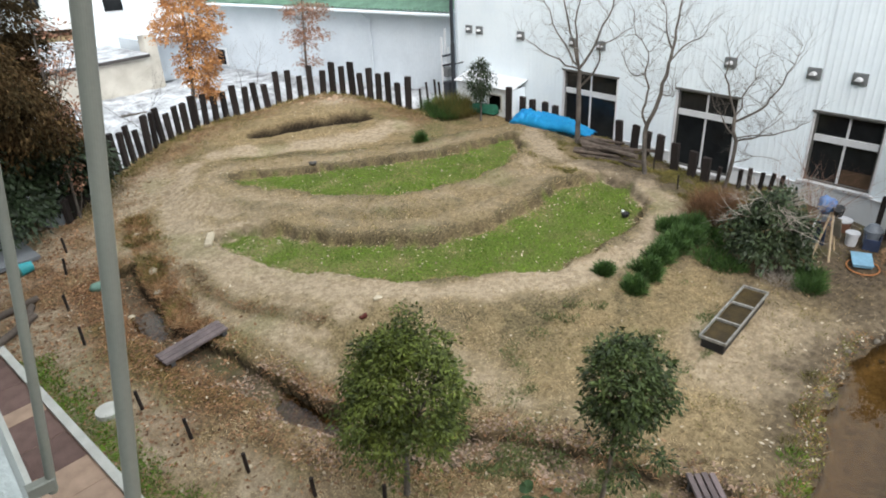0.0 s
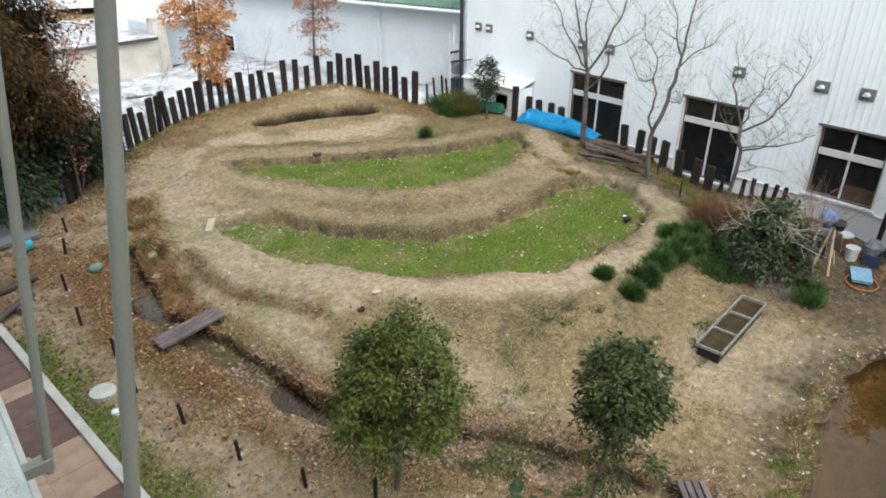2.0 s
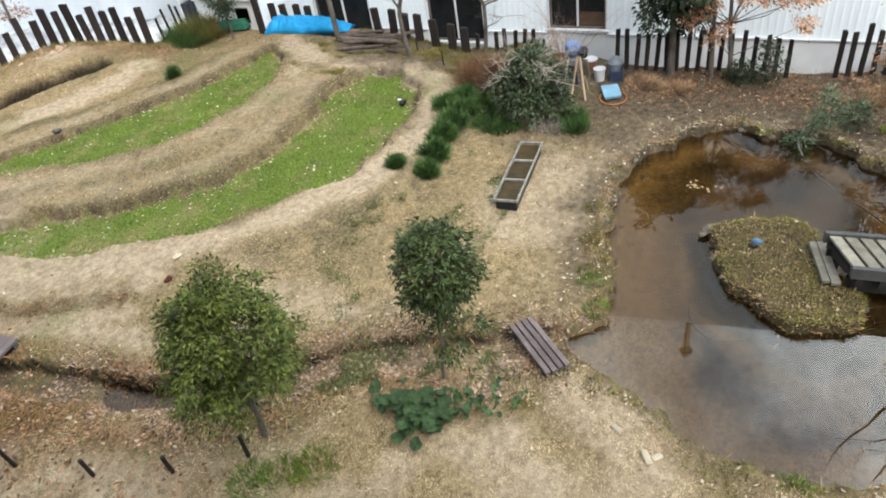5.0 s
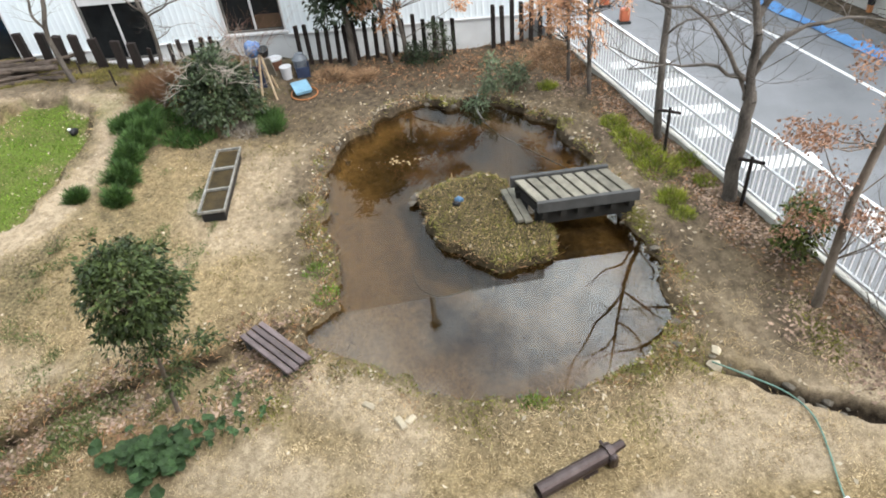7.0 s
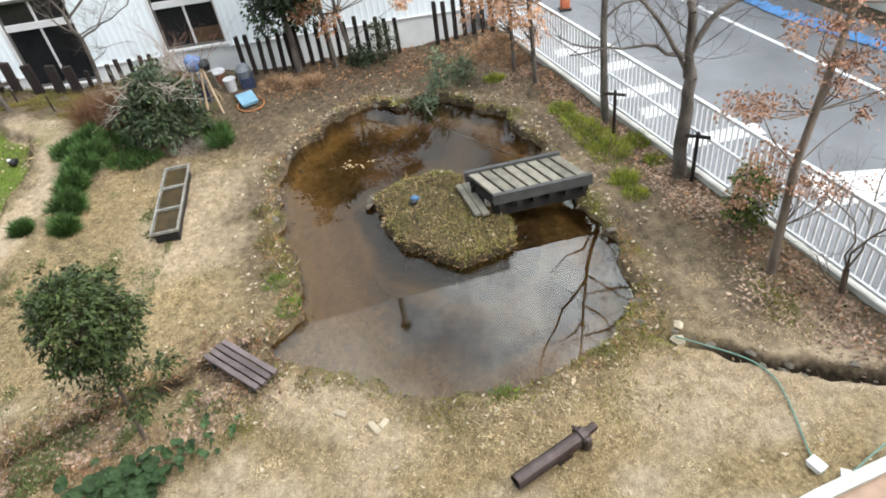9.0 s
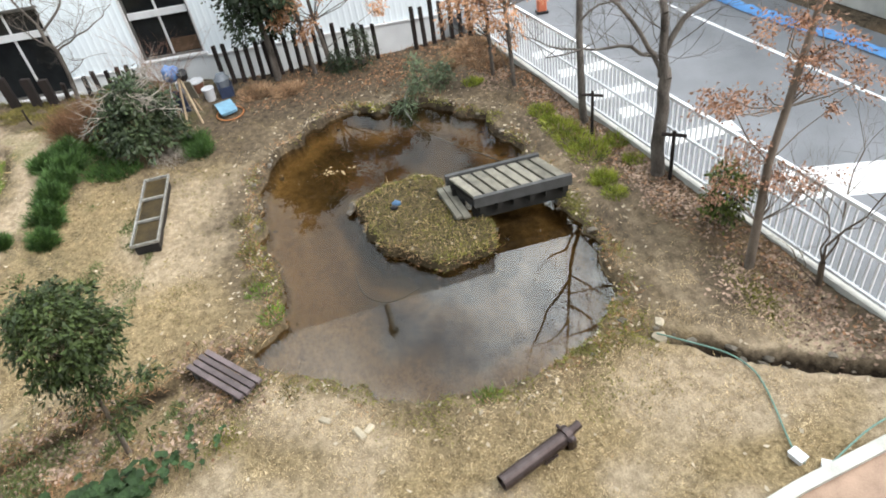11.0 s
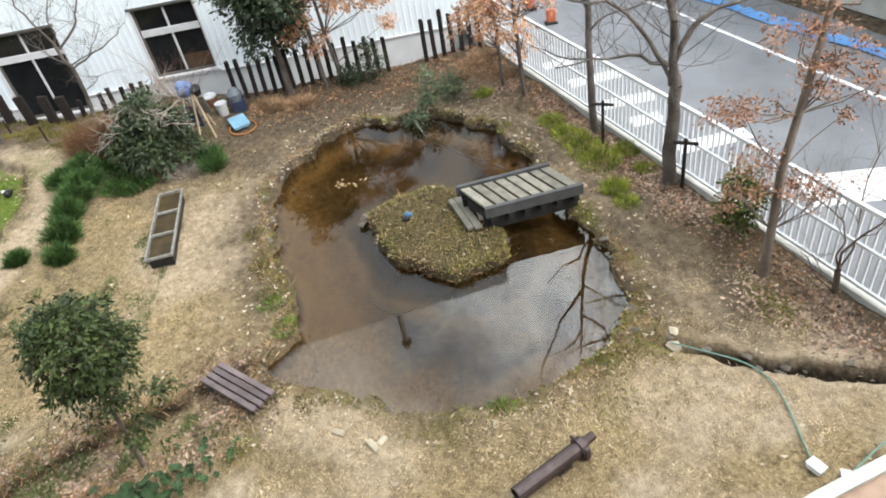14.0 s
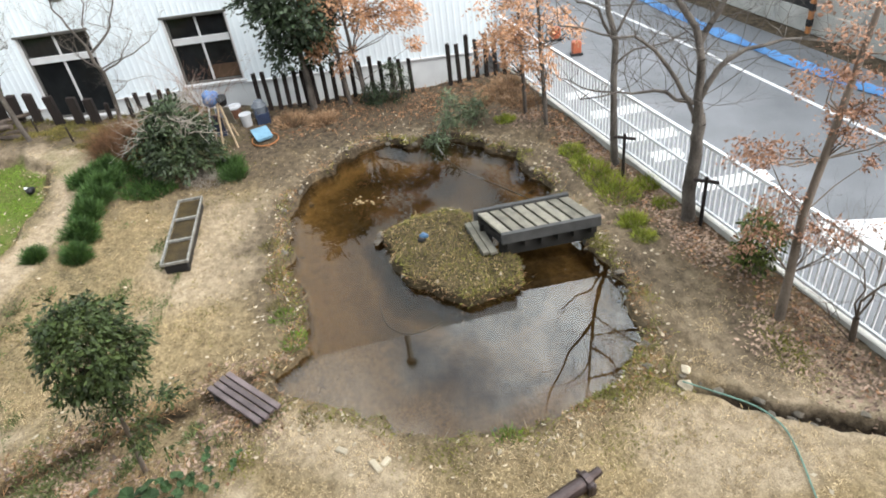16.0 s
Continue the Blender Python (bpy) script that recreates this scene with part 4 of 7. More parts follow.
# ---- road and white fence ----
nrm = Vector((-FDIR.y, FDIR.x))
if nrm.y > 0:
    nrm = -nrm
A0, B0 = FENCE_A - FDIR * 40 + nrm * 0.12, FENCE_B + FDIR * 40 + nrm * 0.12
A1, B1 = A0 + nrm * 5.9, B0 + nrm * 5.9
vs, fs = prism([tuple(B0), tuple(B1), tuple(A1), tuple(A0)], -0.30, -0.10)
tagged(mesh_object("road", vs, fs, M_ASPHALT), "grey worn asphalt road", "road", kind="structure")
fence = thing("white_fence", (FENCE_A.x, FENCE_A.y, 0), "white welded steel fence on a concrete footing", "fence", turn=math.degrees(math.atan2(FDIR.y, FDIR.x)))
FL = (FENCE_B - FENCE_A).length + 6
part("footing", boxed((FL, 0.09, 0.40), (FL / 2, 0, -0.145)), M_CONC, fence, "pale concrete footing")
part("top_rail", boxed((FL, 0.05, 0.05), (FL / 2, 0, 1.13)), M_WHITEPAINT, fence)
part("middle_rail", boxed((FL, 0.035, 0.035), (FL / 2, 0, 0.66)), M_WHITEPAINT, fence)
part("bottom_rail", boxed((FL, 0.035, 0.035), (FL / 2, 0, 0.14)), M_WHITEPAINT, fence)
bar = bpy.data.meshes.new("bar")
vs, fs = prism([(-0.012, -0.012), (0.012, -0.012), (0.012, 0.012), (-0.012, 0.012)], 0.12, 1.11)
bar.from_pydata(vs, [], fs)
bar.materials.append(M_WHITEPAINT)
u = 0.06
while u < FL:
    b = new("bar", bar)
    b.parent = fence
    b.matrix_basis = pose(u, 0.03, 0)
    u += 0.105

# ---- road markings and what lies across the road ----


def strip(name, pts, width, z, mat, label, category):
    vs, fs = ribbon(pts, width, z)
    n = len(vs)
    vs += [(x, y, z - 0.012) for x, y, _ in vs]
    fs2 = []
    for f in fs:
        fs2 += [f, tuple(i + n for i in f[::-1])]
    m = n // 2
    for i in range(m - 1):
        fs2 += [(2 * i, 2 * i + n, 2 * i + 2 + n, 2 * i + 2), (2 * i + 1, 2 * i + 3, 2 * i + 3 + n, 2 * i + 1 + n)]
    return tagged(mesh_object(name, vs, fs2, mat), label, category)


for a, b in (((13.2, -3.3), (13.25, -3.9)), ((12.2, -3.6), (12.27, -4.7)), ((11.1, -3.9), (11.12, -4.9)), ((10.3, -4.2), (10.35, -4.75)), ((9.22, -4.6), (9.3, -5.8))):
    tagged(strip("road_marking", [a, b], 0.34, -0.093, M_ROADLINE, "worn white painted stripe on the asphalt", "road marking"), group="parking stripes")
strip("road_marking", [(7.55, -5.75), (7.35, -7.2)], 0.75, -0.093, M_ROADLINE, "broad white painted patch on the asphalt", "road marking")
strip("road_marking", [(22.0, -4.3), (14.77, -6.67), (9.78, -8.1), (4.0, -9.9)], 0.085, -0.092, M_ROADLINE, "white painted line along the far roadside", "road marking")
vs, fs = [], []
cs = [(19.0, -6.5), (16.24, -7.2), (13.84, -7.95), (12.66, -8.4), (11.55, -8.9), (9.0, -9.75)]
cx_, cy_ = np.array([c[0] for c in cs])[::-1], np.array([c[1] for c in cs])[::-1]
for i in range(121):
    x = 19.0 - i * 10.0 / 120
    y = float(np.interp(x, cx_, cy_))
    w = 0.15 + 0.26 * float(vnoise(np.array([x]), np.array([0.0]), 1.1, 81)[0]) * min(1, (19.4 - x) / 4)
    for k in range(5):
        v = k / 4 - 0.5
        vs.append((x + 0.28 * v * w, y - v * w, -0.085 + (0.05 + 0.10 * float(vnoise(np.array([x * 3]), np.array([v * 4]), 0.5, 82)[0])) * (1 - 3.6 * v * v)))
    if i:
        o = 5 * i
        fs += [(o - 5 + k, o - 4 + k, o + 1 + k, o + k) for k in range(4)]
tagged(mesh_object("blue_sheet", vs, fs, M_BLUEPAINT, smooth=True), "long crumpled blue sheet lying along the roadside", "tarpaulin")
far = thing("far_building", (13.9, -9.75, -0.15), "grey rendered building with a brown door across the road", "building", turn=-163.5)
part("wall", boxed((24, 4, 5.2), (0, 2.0, 2.6)), M_CONC, far)
part("plinth", boxed((24.1, 0.1, 0.5), (0, -0.06, 0.25)), M_CONC, far)
for k in range(26):
    u = -11.7 + k * 0.9
    if not -2.6 < u < -0.9:
        part("panel_rib", boxed((0.07, 0.06, 4.6), (u, -0.03, 2.8), bevel=0.01), M_CONC, far)
# Solid black box paints the shade inside an open doorway.
part("opening", boxed((0.95, 0.12, 2.4), (-1.83, -0.02, 1.25)), M_BLACK, far, "black panel painting the shade of a doorway")
frame_bm = bmesh.new()
for u in (-2.34, -1.32):
    box(frame_bm, (0.07, 0.16, 2.5), (u, -0.03, 1.28), bevel=0.008)
box(frame_bm, (0.95, 0.16, 0.07), (-1.83, -0.03, 2.49), bevel=0.008)
part("door_frame", frame_bm, M_ALU, far, "pale metal door frame")
hz = part("barrier_pole", boxed((0.10, 0.10, 1.6), (-1.12, -0.25, 0.85), bevel=0.01), M_ORANGE, far, "orange and black warning pole")
for zz in (0.3, 0.65, 1.0, 1.35):
    part("black_band", boxed((0.106, 0.106, 0.16), (-1.12, -0.25, zz)), M_BLACK, hz, "black band")
d = part("door", boxed((1.0, 0.08, 2.1), (5.4, -0.05, 1.1), bevel=0.01), M_RUST, far, "brown metal door")
part("handle", boxed((0.04, 0.06, 0.16), (5.78, -0.11, 1.05)), M_ALU, d)


def cone(x, y, mat, label):
    c = thing("safety_block", (x, y, -0.10), label, "barrier", "road barriers")
    bm = bmesh.new()
    box(bm, (0.17, 0.22, 0.30), (0, 0, 0.19), bevel=0.03)
    part("body", bm, mat, c)
    part("base", boxed((0.22, 0.28, 0.05), (0, 0, 0.025), bevel=0.01), M_BLACK, c)


cone(15.46, -4.01, M_RED, "red plastic road barrier on the asphalt")
cone(16.6, -3.75, M_RED, "red plastic road barrier on the asphalt")

# ---- plants ----


def quad_mesh(name, centers, along_v, across_v, mat, parent=None, fold=0.0, taper=True):
    """Many small leaves: diamonds (or blades) spanned by two vectors at each centre."""
    n = len(centers)
    nrmv = np.cross(along_v, across_v)
    nrmv /= np.linalg.norm(nrmv, axis=1, keepdims=True) + 1e-9
    bend = nrmv * np.linalg.norm(along_v, axis=1, keepdims=True) * fold
    mid = centers + along_v * 0.5
    v = np.stack([centers, mid + across_v * 0.5 + bend, centers + along_v, mid - across_v * 0.5 + bend], 1).reshape(-1, 3)
    me = bpy.data.meshes.new(name)
    me.vertices.add(4 * n)
    me.vertices.foreach_set("co", v.astype(np.float32).ravel())
    me.loops.add(4 * n)
    me.loops.foreach_set("vertex_index", np.arange(4 * n, dtype=np.int32))
    me.polygons.add(n)
    me.polygons.foreach_set("loop_start", np.arange(0, 4 * n, 4, dtype=np.int32))
    me.update(calc_edges=True)
    me.materials.append(mat)
    ob = new(name, me)
    ob.parent = parent
    return ob


def unit(v):
    return v / (np.linalg.norm(v, axis=1, keepdims=True) + 1e-9)


def leaf_crown(name, clumps, per, spread, size, droop, mat, parent, seed, aspect=0.45, flat=0.55, centre=None):
    """Leaves in flat sprays round given points, facing up and outwards; droop pulls the tips down."""
    r = np.random.default_rng(seed)
    base = np.array(clumps, float)
    mid = base.mean(0) if centre is None else np.array(centre, float)
    out = unit((base - mid) * np.array([1, 1, 0.7]))
    face = np.repeat(unit(out * 0.7 + np.array([0, 0, 0.9])), per, 0)
    out = np.repeat(out, per, 0)
    c = np.repeat(base, per, 0)
    off = r.normal(0, spread, c.shape)
    off -= face * np.sum(off * face, 1, keepdims=True) * flat
    c = c + off
    nv = unit(face + r.normal(0, 0.62, c.shape))
    d = off / spread * 0.5 + out * 0.5 + r.normal(0, 0.6, c.shape) + np.array([0, 0, -droop * 0.8])
    d = unit(d - nv * np.sum(d * nv, 1, keepdims=True) * 0.85)
    s = unit(np.cross(d, nv))
    L = size * r.uniform(0.6, 1.25, (len(c), 1))
    return quad_mesh(name, c, d * L, s * L * aspect, mat, parent, 0.12)


def tubes(name, segs, mat, parent, sides=6):
    """Tapered limbs in one mesh: rows of start, end and the two radii."""
    vs, fs = [], []
    for a, b, r0, r1 in segs:
        a, b = Vector(a), Vector(b)
        if (b - a).length < 1e-5:
            continue
        q = (b - a).to_track_quat("Z", "Y").to_matrix()
        k = sides if r0 > 0.012 else 4
        o = len(vs)
        for p, r in ((a, r0), (b, r1)):
            vs += [tuple(p + q @ Vector((r * math.cos(i * math.tau / k), r * math.sin(i * math.tau / k), 0))) for i in range(k)]
        fs += [(o + i, o + (i + 1) % k, o + k + (i + 1) % k, o + k + i) for i in range(k)]
    return mesh_object(name, vs, fs, mat, parent, smooth=True)


def grow(segs, tips, p, d, length, r, depth, rg, bend=0.42, rise=0.15, kids=3, steps=5, spread=0.75):
    """A limb that wanders, tapers and carries smaller limbs."""
    p, d = Vector(p), Vector(d).normalized()
    for i in range(steps):
        d = (d + Vector((rg.gauss(0, bend), rg.gauss(0, bend), rg.gauss(0, bend) + rise)) * 0.5).normalized()
        q = p + d * length / steps
        r1 = r * (1 - 0.68 / steps)
        segs.append((p, q, r, r1))
        if depth > 0 and i > 0:
            for _ in range(kids if i == steps - 1 else rg.choice((1, 1, 2))):
                side = Vector((rg.gauss(0, 1), rg.gauss(0, 1), rg.gauss(0, 0.6)))
                side = (side - d * side.dot(d)).normalized()
                grow(segs, tips, q, (d + side * spread * rg.uniform(0.7, 1.4)), length * rg.uniform(0.4, 0.62), r1 * 0.6, depth - 1, rg, bend, rise, kids, max(2, steps - 1), spread)
        p, r = q, r1
    tips.append(tuple(p))


def tree(name, at, trunk, limbs, label, group="", bark=None, leaf=None, per=30, leaf_size=0.08, leaf_spread=0.14, seed=1, droop=0.4, share=1.0, depth=3, spread=0.75, rise=0.15, twig=1.0):
    """trunk: points and radii up the stem; limbs: (index on the trunk, direction, length, radius)."""
    bark = bark or M_BARK
    rg = random.Random(seed)
    z = height_at(at[0], at[1])
    t = thing(name, (at[0], at[1], z), label, "tree", group)
    stem = [(trunk[i][0], trunk[i + 1][0], trunk[i][1], trunk[i + 1][1]) for i in range(len(trunk) - 1)]
    stem.insert(0, ((0, 0, -0.15), trunk[0][0], trunk[0][1] * 1.5, trunk[0][1] * 1.1))
    tubes("trunk", stem, bark, t, 9)
    tips = []
    for i, d, length, r in limbs:
        segs = []
        grow(segs, tips, trunk[i][0], d, length * 0.9, r * 0.8 * twig, depth, rg, bend=0.55, kids=3, spread=spread, rise=rise)
        tubes("limb", segs, bark, t)
    if leaf:
        keep = [p for p in tips if rg.random() < share]
        leaf_crown("crown", keep, per, leaf_spread, leaf_size, droop, leaf, t, seed)
    return t


def leafy_tree(name, at, trunk, crowns, label, leaf, group="", per=14, size=0.1, spread=0.12, seed=1, bark=None, droop=0.5, z=None):
    """An oak that holds its winter leaves: crowns are rows of centre, radii and number of leafy clumps."""
    rg, r = random.Random(seed), np.random.default_rng(seed)
    t = thing(name, (at[0], at[1], height_at(at[0], at[1]) if z is None else z), label, "tree", group)
    stem = [((0, 0, -0.2 if z is None else -1.0), trunk[0][0], trunk[0][1] * 1.4, trunk[0][1])] + [(trunk[i][0], trunk[i + 1][0], trunk[i][1], trunk[i + 1][1]) for i in range(len(trunk) - 1)]
    tubes("trunk", stem, bark or M_BARK, t, 9)
    clumps = []
    for c, rad, n in crowns:
        for k in range(n):
            v = r.normal(0, 1, 3)
            v *= r.uniform(0.25, 1.0) ** 0.5 / np.linalg.norm(v)
            clumps.append(tuple(np.array(c) + v * np.array(rad)))
    for p in clumps[:: max(1, len(clumps) // 26)]:
        low = [q for q in trunk if q[0][2] < p[2] - 0.1] or [trunk[0]]
        a = Vector(min(low, key=lambda q: (Vector(q[0]) - Vector(p)).length)[0])
        m = a.lerp(Vector(p), 0.5) + Vector((rg.gauss(0, 0.06), rg.gauss(0, 0.06), -0.05))
        tubes("branch", [(a, m, 0.011, 0.008), (m, p, 0.008, 0.003)], bark or M_BARK, t)
    leaf_crown("crown", clumps, per, spread, size, droop, leaf, t, seed)
    return t


def round_tree(name, at, crown, radii, label, leaf, n_clumps, per, spread, size, seed, droop, stems, bark=None, hollow=0.55, aspect=0.45, cone=0.34, lumps=0.26):
    """A small evergreen: stems into a dense uneven crown with gaps."""
    rg = random.Random(seed)
    z = height_at(at[0], at[1])
    t = thing(name, (at[0], at[1], z), label, "tree")
    segs = []
    r = np.random.default_rng(seed)
    pts = []
    while len(pts) < n_clumps:
        v = r.normal(0, 1, 3)
        v /= np.linalg.norm(v)
        k = r.uniform(hollow, 1.0) ** 0.6 * (0.84 + lumps * noise.noise(Vector(v) * 1.8 + Vector((seed, 0, 0))))
        tap = 1.0 - cone * max(0, v[2]) - 0.12 * max(0, -v[2])
        pts.append((crown[0] + v[0] * k * radii[0] * tap, crown[1] + v[1] * k * radii[1] * tap, crown[2] + v[2] * k * radii[2]))
    fork = Vector((crown[0] * 0.6, crown[1] * 0.6, crown[2] - radii[2] * 0.75))
    segs.append(((0, 0, -0.15), tuple(fork * 0.5 + Vector((0.02, -0.02, 0))), stems * 1.3, stems))
    segs.append((tuple(fork * 0.5 + Vector((0.02, -0.02, 0))), tuple(fork), stems, stems * 0.85))
    tubes("trunk", segs, bark or M_BARK, t, 9)
    for p in rg.sample(pts, min(len(pts), 30)):
        m = fork.lerp(Vector(p), 0.5) + Vector((rg.gauss(0, 0.05), rg.gauss(0, 0.05), 0.06))
        tubes("branch", [(fork, m, stems * 0.42, stems * 0.25), (m, p, stems * 0.25, 0.004)], bark or M_BARK, t)
    leaf_crown("crown", pts, per, spread, size, droop, leaf, t, seed, aspect)
    return t


round_tree("evergreen_tree", (3.3, 4.75), (0.06, 0.04, 1.54), (0.93, 0.92, 1.06), "small rounded evergreen tree with olive-green leaves", M_LEAF1, 270, 72, 0.07, 0.064, 11, 0.5, 0.035, hollow=0.45, cone=0.5, lumps=0.6, aspect=0.4)
round_tree("evergreen_tree", (4.85, 3.08), (0.06, -0.16, 1.88), (0.58, 0.57, 0.62), "small evergreen tree with glossy drooping leaves", M_LEAF2, 200, 32, 0.055, 0.070, 19, 0.8, 0.024, bark=M_BARKP, hollow=0.5, aspect=0.42, lumps=0.3)
low = np.random.default_rng(7).normal(0, 1, (40, 3)) * np.array([0.22, 0.28, 0.19]) + np.array([0.05, -0.33, 1.08])
leaf_crown("low_foliage", low, 22, 0.05, 0.072, 0.8, M_LEAF2, [o for o in scene.objects if o.name.startswith("evergreen_tree")][1], 13, 0.36)

M_PALETWIG = material("pale_twig", (0.37, 0.33, 0.295), 0.9, scale=8, fine=50, dark=(0.28, 0.24, 0.2), bump=0.2)

# large bush with pale twigs beside the shed
bush = thing("bush", (11.8, 4.38, height_at(11.8, 4.38)), "large dense evergreen bush with pale bare twigs on top", "bush")
r = np.random.default_rng(21)
pts = []
while len(pts) < 250:
    v = r.normal(0, 1, 3)
    v /= np.linalg.norm(v)
    if v[2] > -0.35:
        k = r.uniform(0.45, 1.0) ** 0.5 * (0.80 + 0.55 * noise.noise(Vector(v) * 2.4 + Vector((3, 1, 0))))
        pts.append((v[0] * k * 0.78, v[1] * k * 0.86, 0.56 + v[2] * k * 0.98))
leaf_crown("crown", pts, 22, 0.08, 0.11, 0.35, M_LEAFB, bush, 22, 0.42)
rg = random.Random(23)
for i in range(36):
    segs, tips = [], []
    a, k = rg.uniform(0, math.tau), rg.uniform(0.1, 1.0)
    grow(segs, tips, (0.55 * k * math.cos(a), 0.62 * k * math.sin(a), 1.36 - 0.55 * k), (math.cos(a + rg.uniform(-0.8, 0.8)), math.sin(a + rg.uniform(-0.8, 0.8)), rg.uniform(0.05, 0.6)), rg.uniform(0.4, 0.75), 0.011, 1, rg, bend=0.6, kids=2, rise=0.05)
    tubes("twig", segs, M_PALETWIG, bush)
segs = []
for i in range(9):
    p = rg.choice(pts)
    segs.append(((0, 0, -0.1), p, 0.03, 0.008))
tubes("trunk", segs, M_BARK, bush)
M_REDTWIG = material("russet_twig", (0.30, 0.17, 0.12), 0.9, scale=8, fine=50, dark=(0.16, 0.09, 0.065), bump=0.2)
shrub = thing("bare_shrub", (12.95, 4.1, height_at(12.95, 4.1)), "leafless shrub of fine russet twigs behind the bush", "shrub")
for i in range(10):
    segs, tips = [], []
    a = rg.uniform(0, math.tau)
    grow(segs, tips, (0.05 * math.cos(a), 0.05 * math.sin(a), 0.0), (math.cos(a) * 0.22, math.sin(a) * 0.22, 1.0), rg.uniform(1.1, 1.55), 0.011, 2, rg, bend=0.4, kids=2, rise=0.1, spread=0.6)
    tubes("stem", segs, M_REDTWIG, shrub)

# trees round the pond


def limb_tree(at, limbs, label, group, seed, twig_len=0.9, every=2, more=1):
    """A bare tree from its main limbs: rows of points (along, up) with radii; fine twigs grow from them."""
    rg = random.Random(seed)
    t = thing("bare_tree", (at[0], at[1], height_at(*at)), label, "tree", group)
    for k, (pts, r0, r1, lean) in enumerate(limbs):
        n = len(pts)
        p3 = [Vector((lean * i / n + rg.gauss(0, 0.02), y - at[1], z)) for i, (y, z) in enumerate(pts)]
        fine = []
        for i in range(n - 1):
            m = p3[i].lerp(p3[i + 1], 0.5) + Vector((rg.gauss(0, 0.025), rg.gauss(0, 0.025), rg.gauss(0, 0.025)))
            fine += [p3[i], m]
        fine.append(p3[-1])
        q = len(fine) - 1
        segs = [(fine[i], fine[i + 1], r0 + (r1 - r0) * i / q, r0 + (r1 - r0) * (i + 1) / q) for i in range(q)]
        if k:
            tw, tips = [], []
            for i in [j for j in range(1, len(fine), every) for _ in range(more)]:
                d = Vector((rg.gauss(0, 0.7), rg.gauss(0, 0.6), rg.uniform(0.1, 1.0)))
                grow(tw, tips, fine[i], d, twig_len * rg.uniform(0.5, 1.1), max(0.005, r1 * 0.7), 2, rg, bend=0.4, kids=2, steps=4)
            segs += tw
        tubes("trunk" if k == 0 else "limb", segs, M_BARK, t, 10)
    return t


# bare trees in front of the white wall
limb_tree((15.0, 11.33), [([(11.33, -0.12), (11.34, 0.92), (11.36, 1.64), (11.39, 2.1)], 0.08, 0.055, 0), ([(11.41, 2.14), (11.79, 2.19), (12.41, 2.39), (12.94, 2.65), (13.38, 2.89)], 0.026, 0.006, -0.2), ([(11.42, 2.2), (11.75, 2.52), (12.23, 3.0), (12.59, 3.57), (12.98, 3.99)], 0.032, 0.007, 0.2), ([(11.39, 2.1), (11.63, 2.83), (11.85, 3.33), (12.07, 3.9), (12.2, 4.46)], 0.038, 0.009, 0.1), ([(11.39, 2.1), (11.51, 3.06), (11.49, 3.65), (11.38, 3.94), (11.36, 4.49)], 0.032, 0.007, -0.2), ([(11.37, 2.15), (11.05, 2.64), (10.81, 3.13), (10.58, 3.57), (10.44, 3.99), (10.4, 4.39)], 0.038, 0.008, 0.1), ([(11.36, 1.64), (10.91, 2.09), (10.72, 2.48), (10.7, 2.85), (10.27, 3.04), (9.8, 3.36)], 0.03, 0.006, -0.1)], "bare grey winter tree before the white wall", "wall trees", 31, 0.75, 1, 2)
limb_tree((13.9, 8.35), [([(8.35, -0.12), (8.48, 0.81), (8.45, 1.24), (8.27, 1.61), (8.17, 2.03), (8.11, 2.43), (8.05, 2.75)], 0.058, 0.036, 0), ([(8.05, 2.75), (7.97, 3.26), (7.96, 3.74), (7.94, 4.09), (7.98, 4.54)], 0.034, 0.008, 0.1), ([(8.47, 1.16), (8.61, 1.48), (8.52, 1.77), (8.48, 2.11), (8.63, 2.42), (8.55, 2.69), (8.66, 3.0), (8.92, 3.29), (9.04, 3.78)], 0.03, 0.006, -0.1), ([(8.62, 2.4), (8.89, 2.32), (9.15, 2.52), (9.33, 2.8)], 0.016, 0.005, 0), ([(8.05, 2.75), (7.87, 3.0), (7.56, 3.27), (7.32, 3.44)], 0.02, 0.005, 0.1), ([(8.14, 1.99), (7.99, 1.99), (7.85, 1.99), (7.75, 2.09)], 0.014, 0.005, -0.1), ([(8.01, 3.01), (8.19, 3.36), (8.27, 3.77), (8.43, 4.12)], 0.02, 0.005, 0.1)], "bare slender winter tree with a crooked stem", "wall trees", 35, 0.75, 1, 2)
limb_tree((14.8, 6.78), [([(6.78, -0.12), (6.66, 0.62), (6.65, 1.18), (6.77, 1.76)], 0.05, 0.036, 0), ([(6.77, 1.76), (6.99, 2.25), (7.16, 2.61), (7.11, 2.99), (7.23, 3.29)], 0.026, 0.006, 0.1), ([(6.65, 1.18), (6.31, 1.31), (5.83, 1.51), (5.39, 1.73), (5.14, 1.93)], 0.024, 0.005, -0.1), ([(6.73, 1.63), (6.23, 1.99), (6.09, 2.26), (5.85, 2.6), (5.7, 3.04), (5.61, 3.45)], 0.027, 0.006, 0), ([(6.66, 1.25), (6.19, 1.41), (6.09, 1.54), (5.73, 1.95)], 0.016, 0.005, 0.1), ([(6.77, 1.76), (6.66, 2.23), (6.41, 2.65), (6.37, 3.14)], 0.02, 0.005, -0.2), ([(6.66, 0.65), (6.35, 0.79), (6.05, 0.97)], 0.013, 0.004, -0.1), ([(6.67, 1.31), (7.03, 1.58), (7.32, 1.86), (7.47, 2.24)], 0.016, 0.005, 0.1)], "bare twiggy winter tree with spreading branches", "wall trees", 38, 0.75, 1, 2)
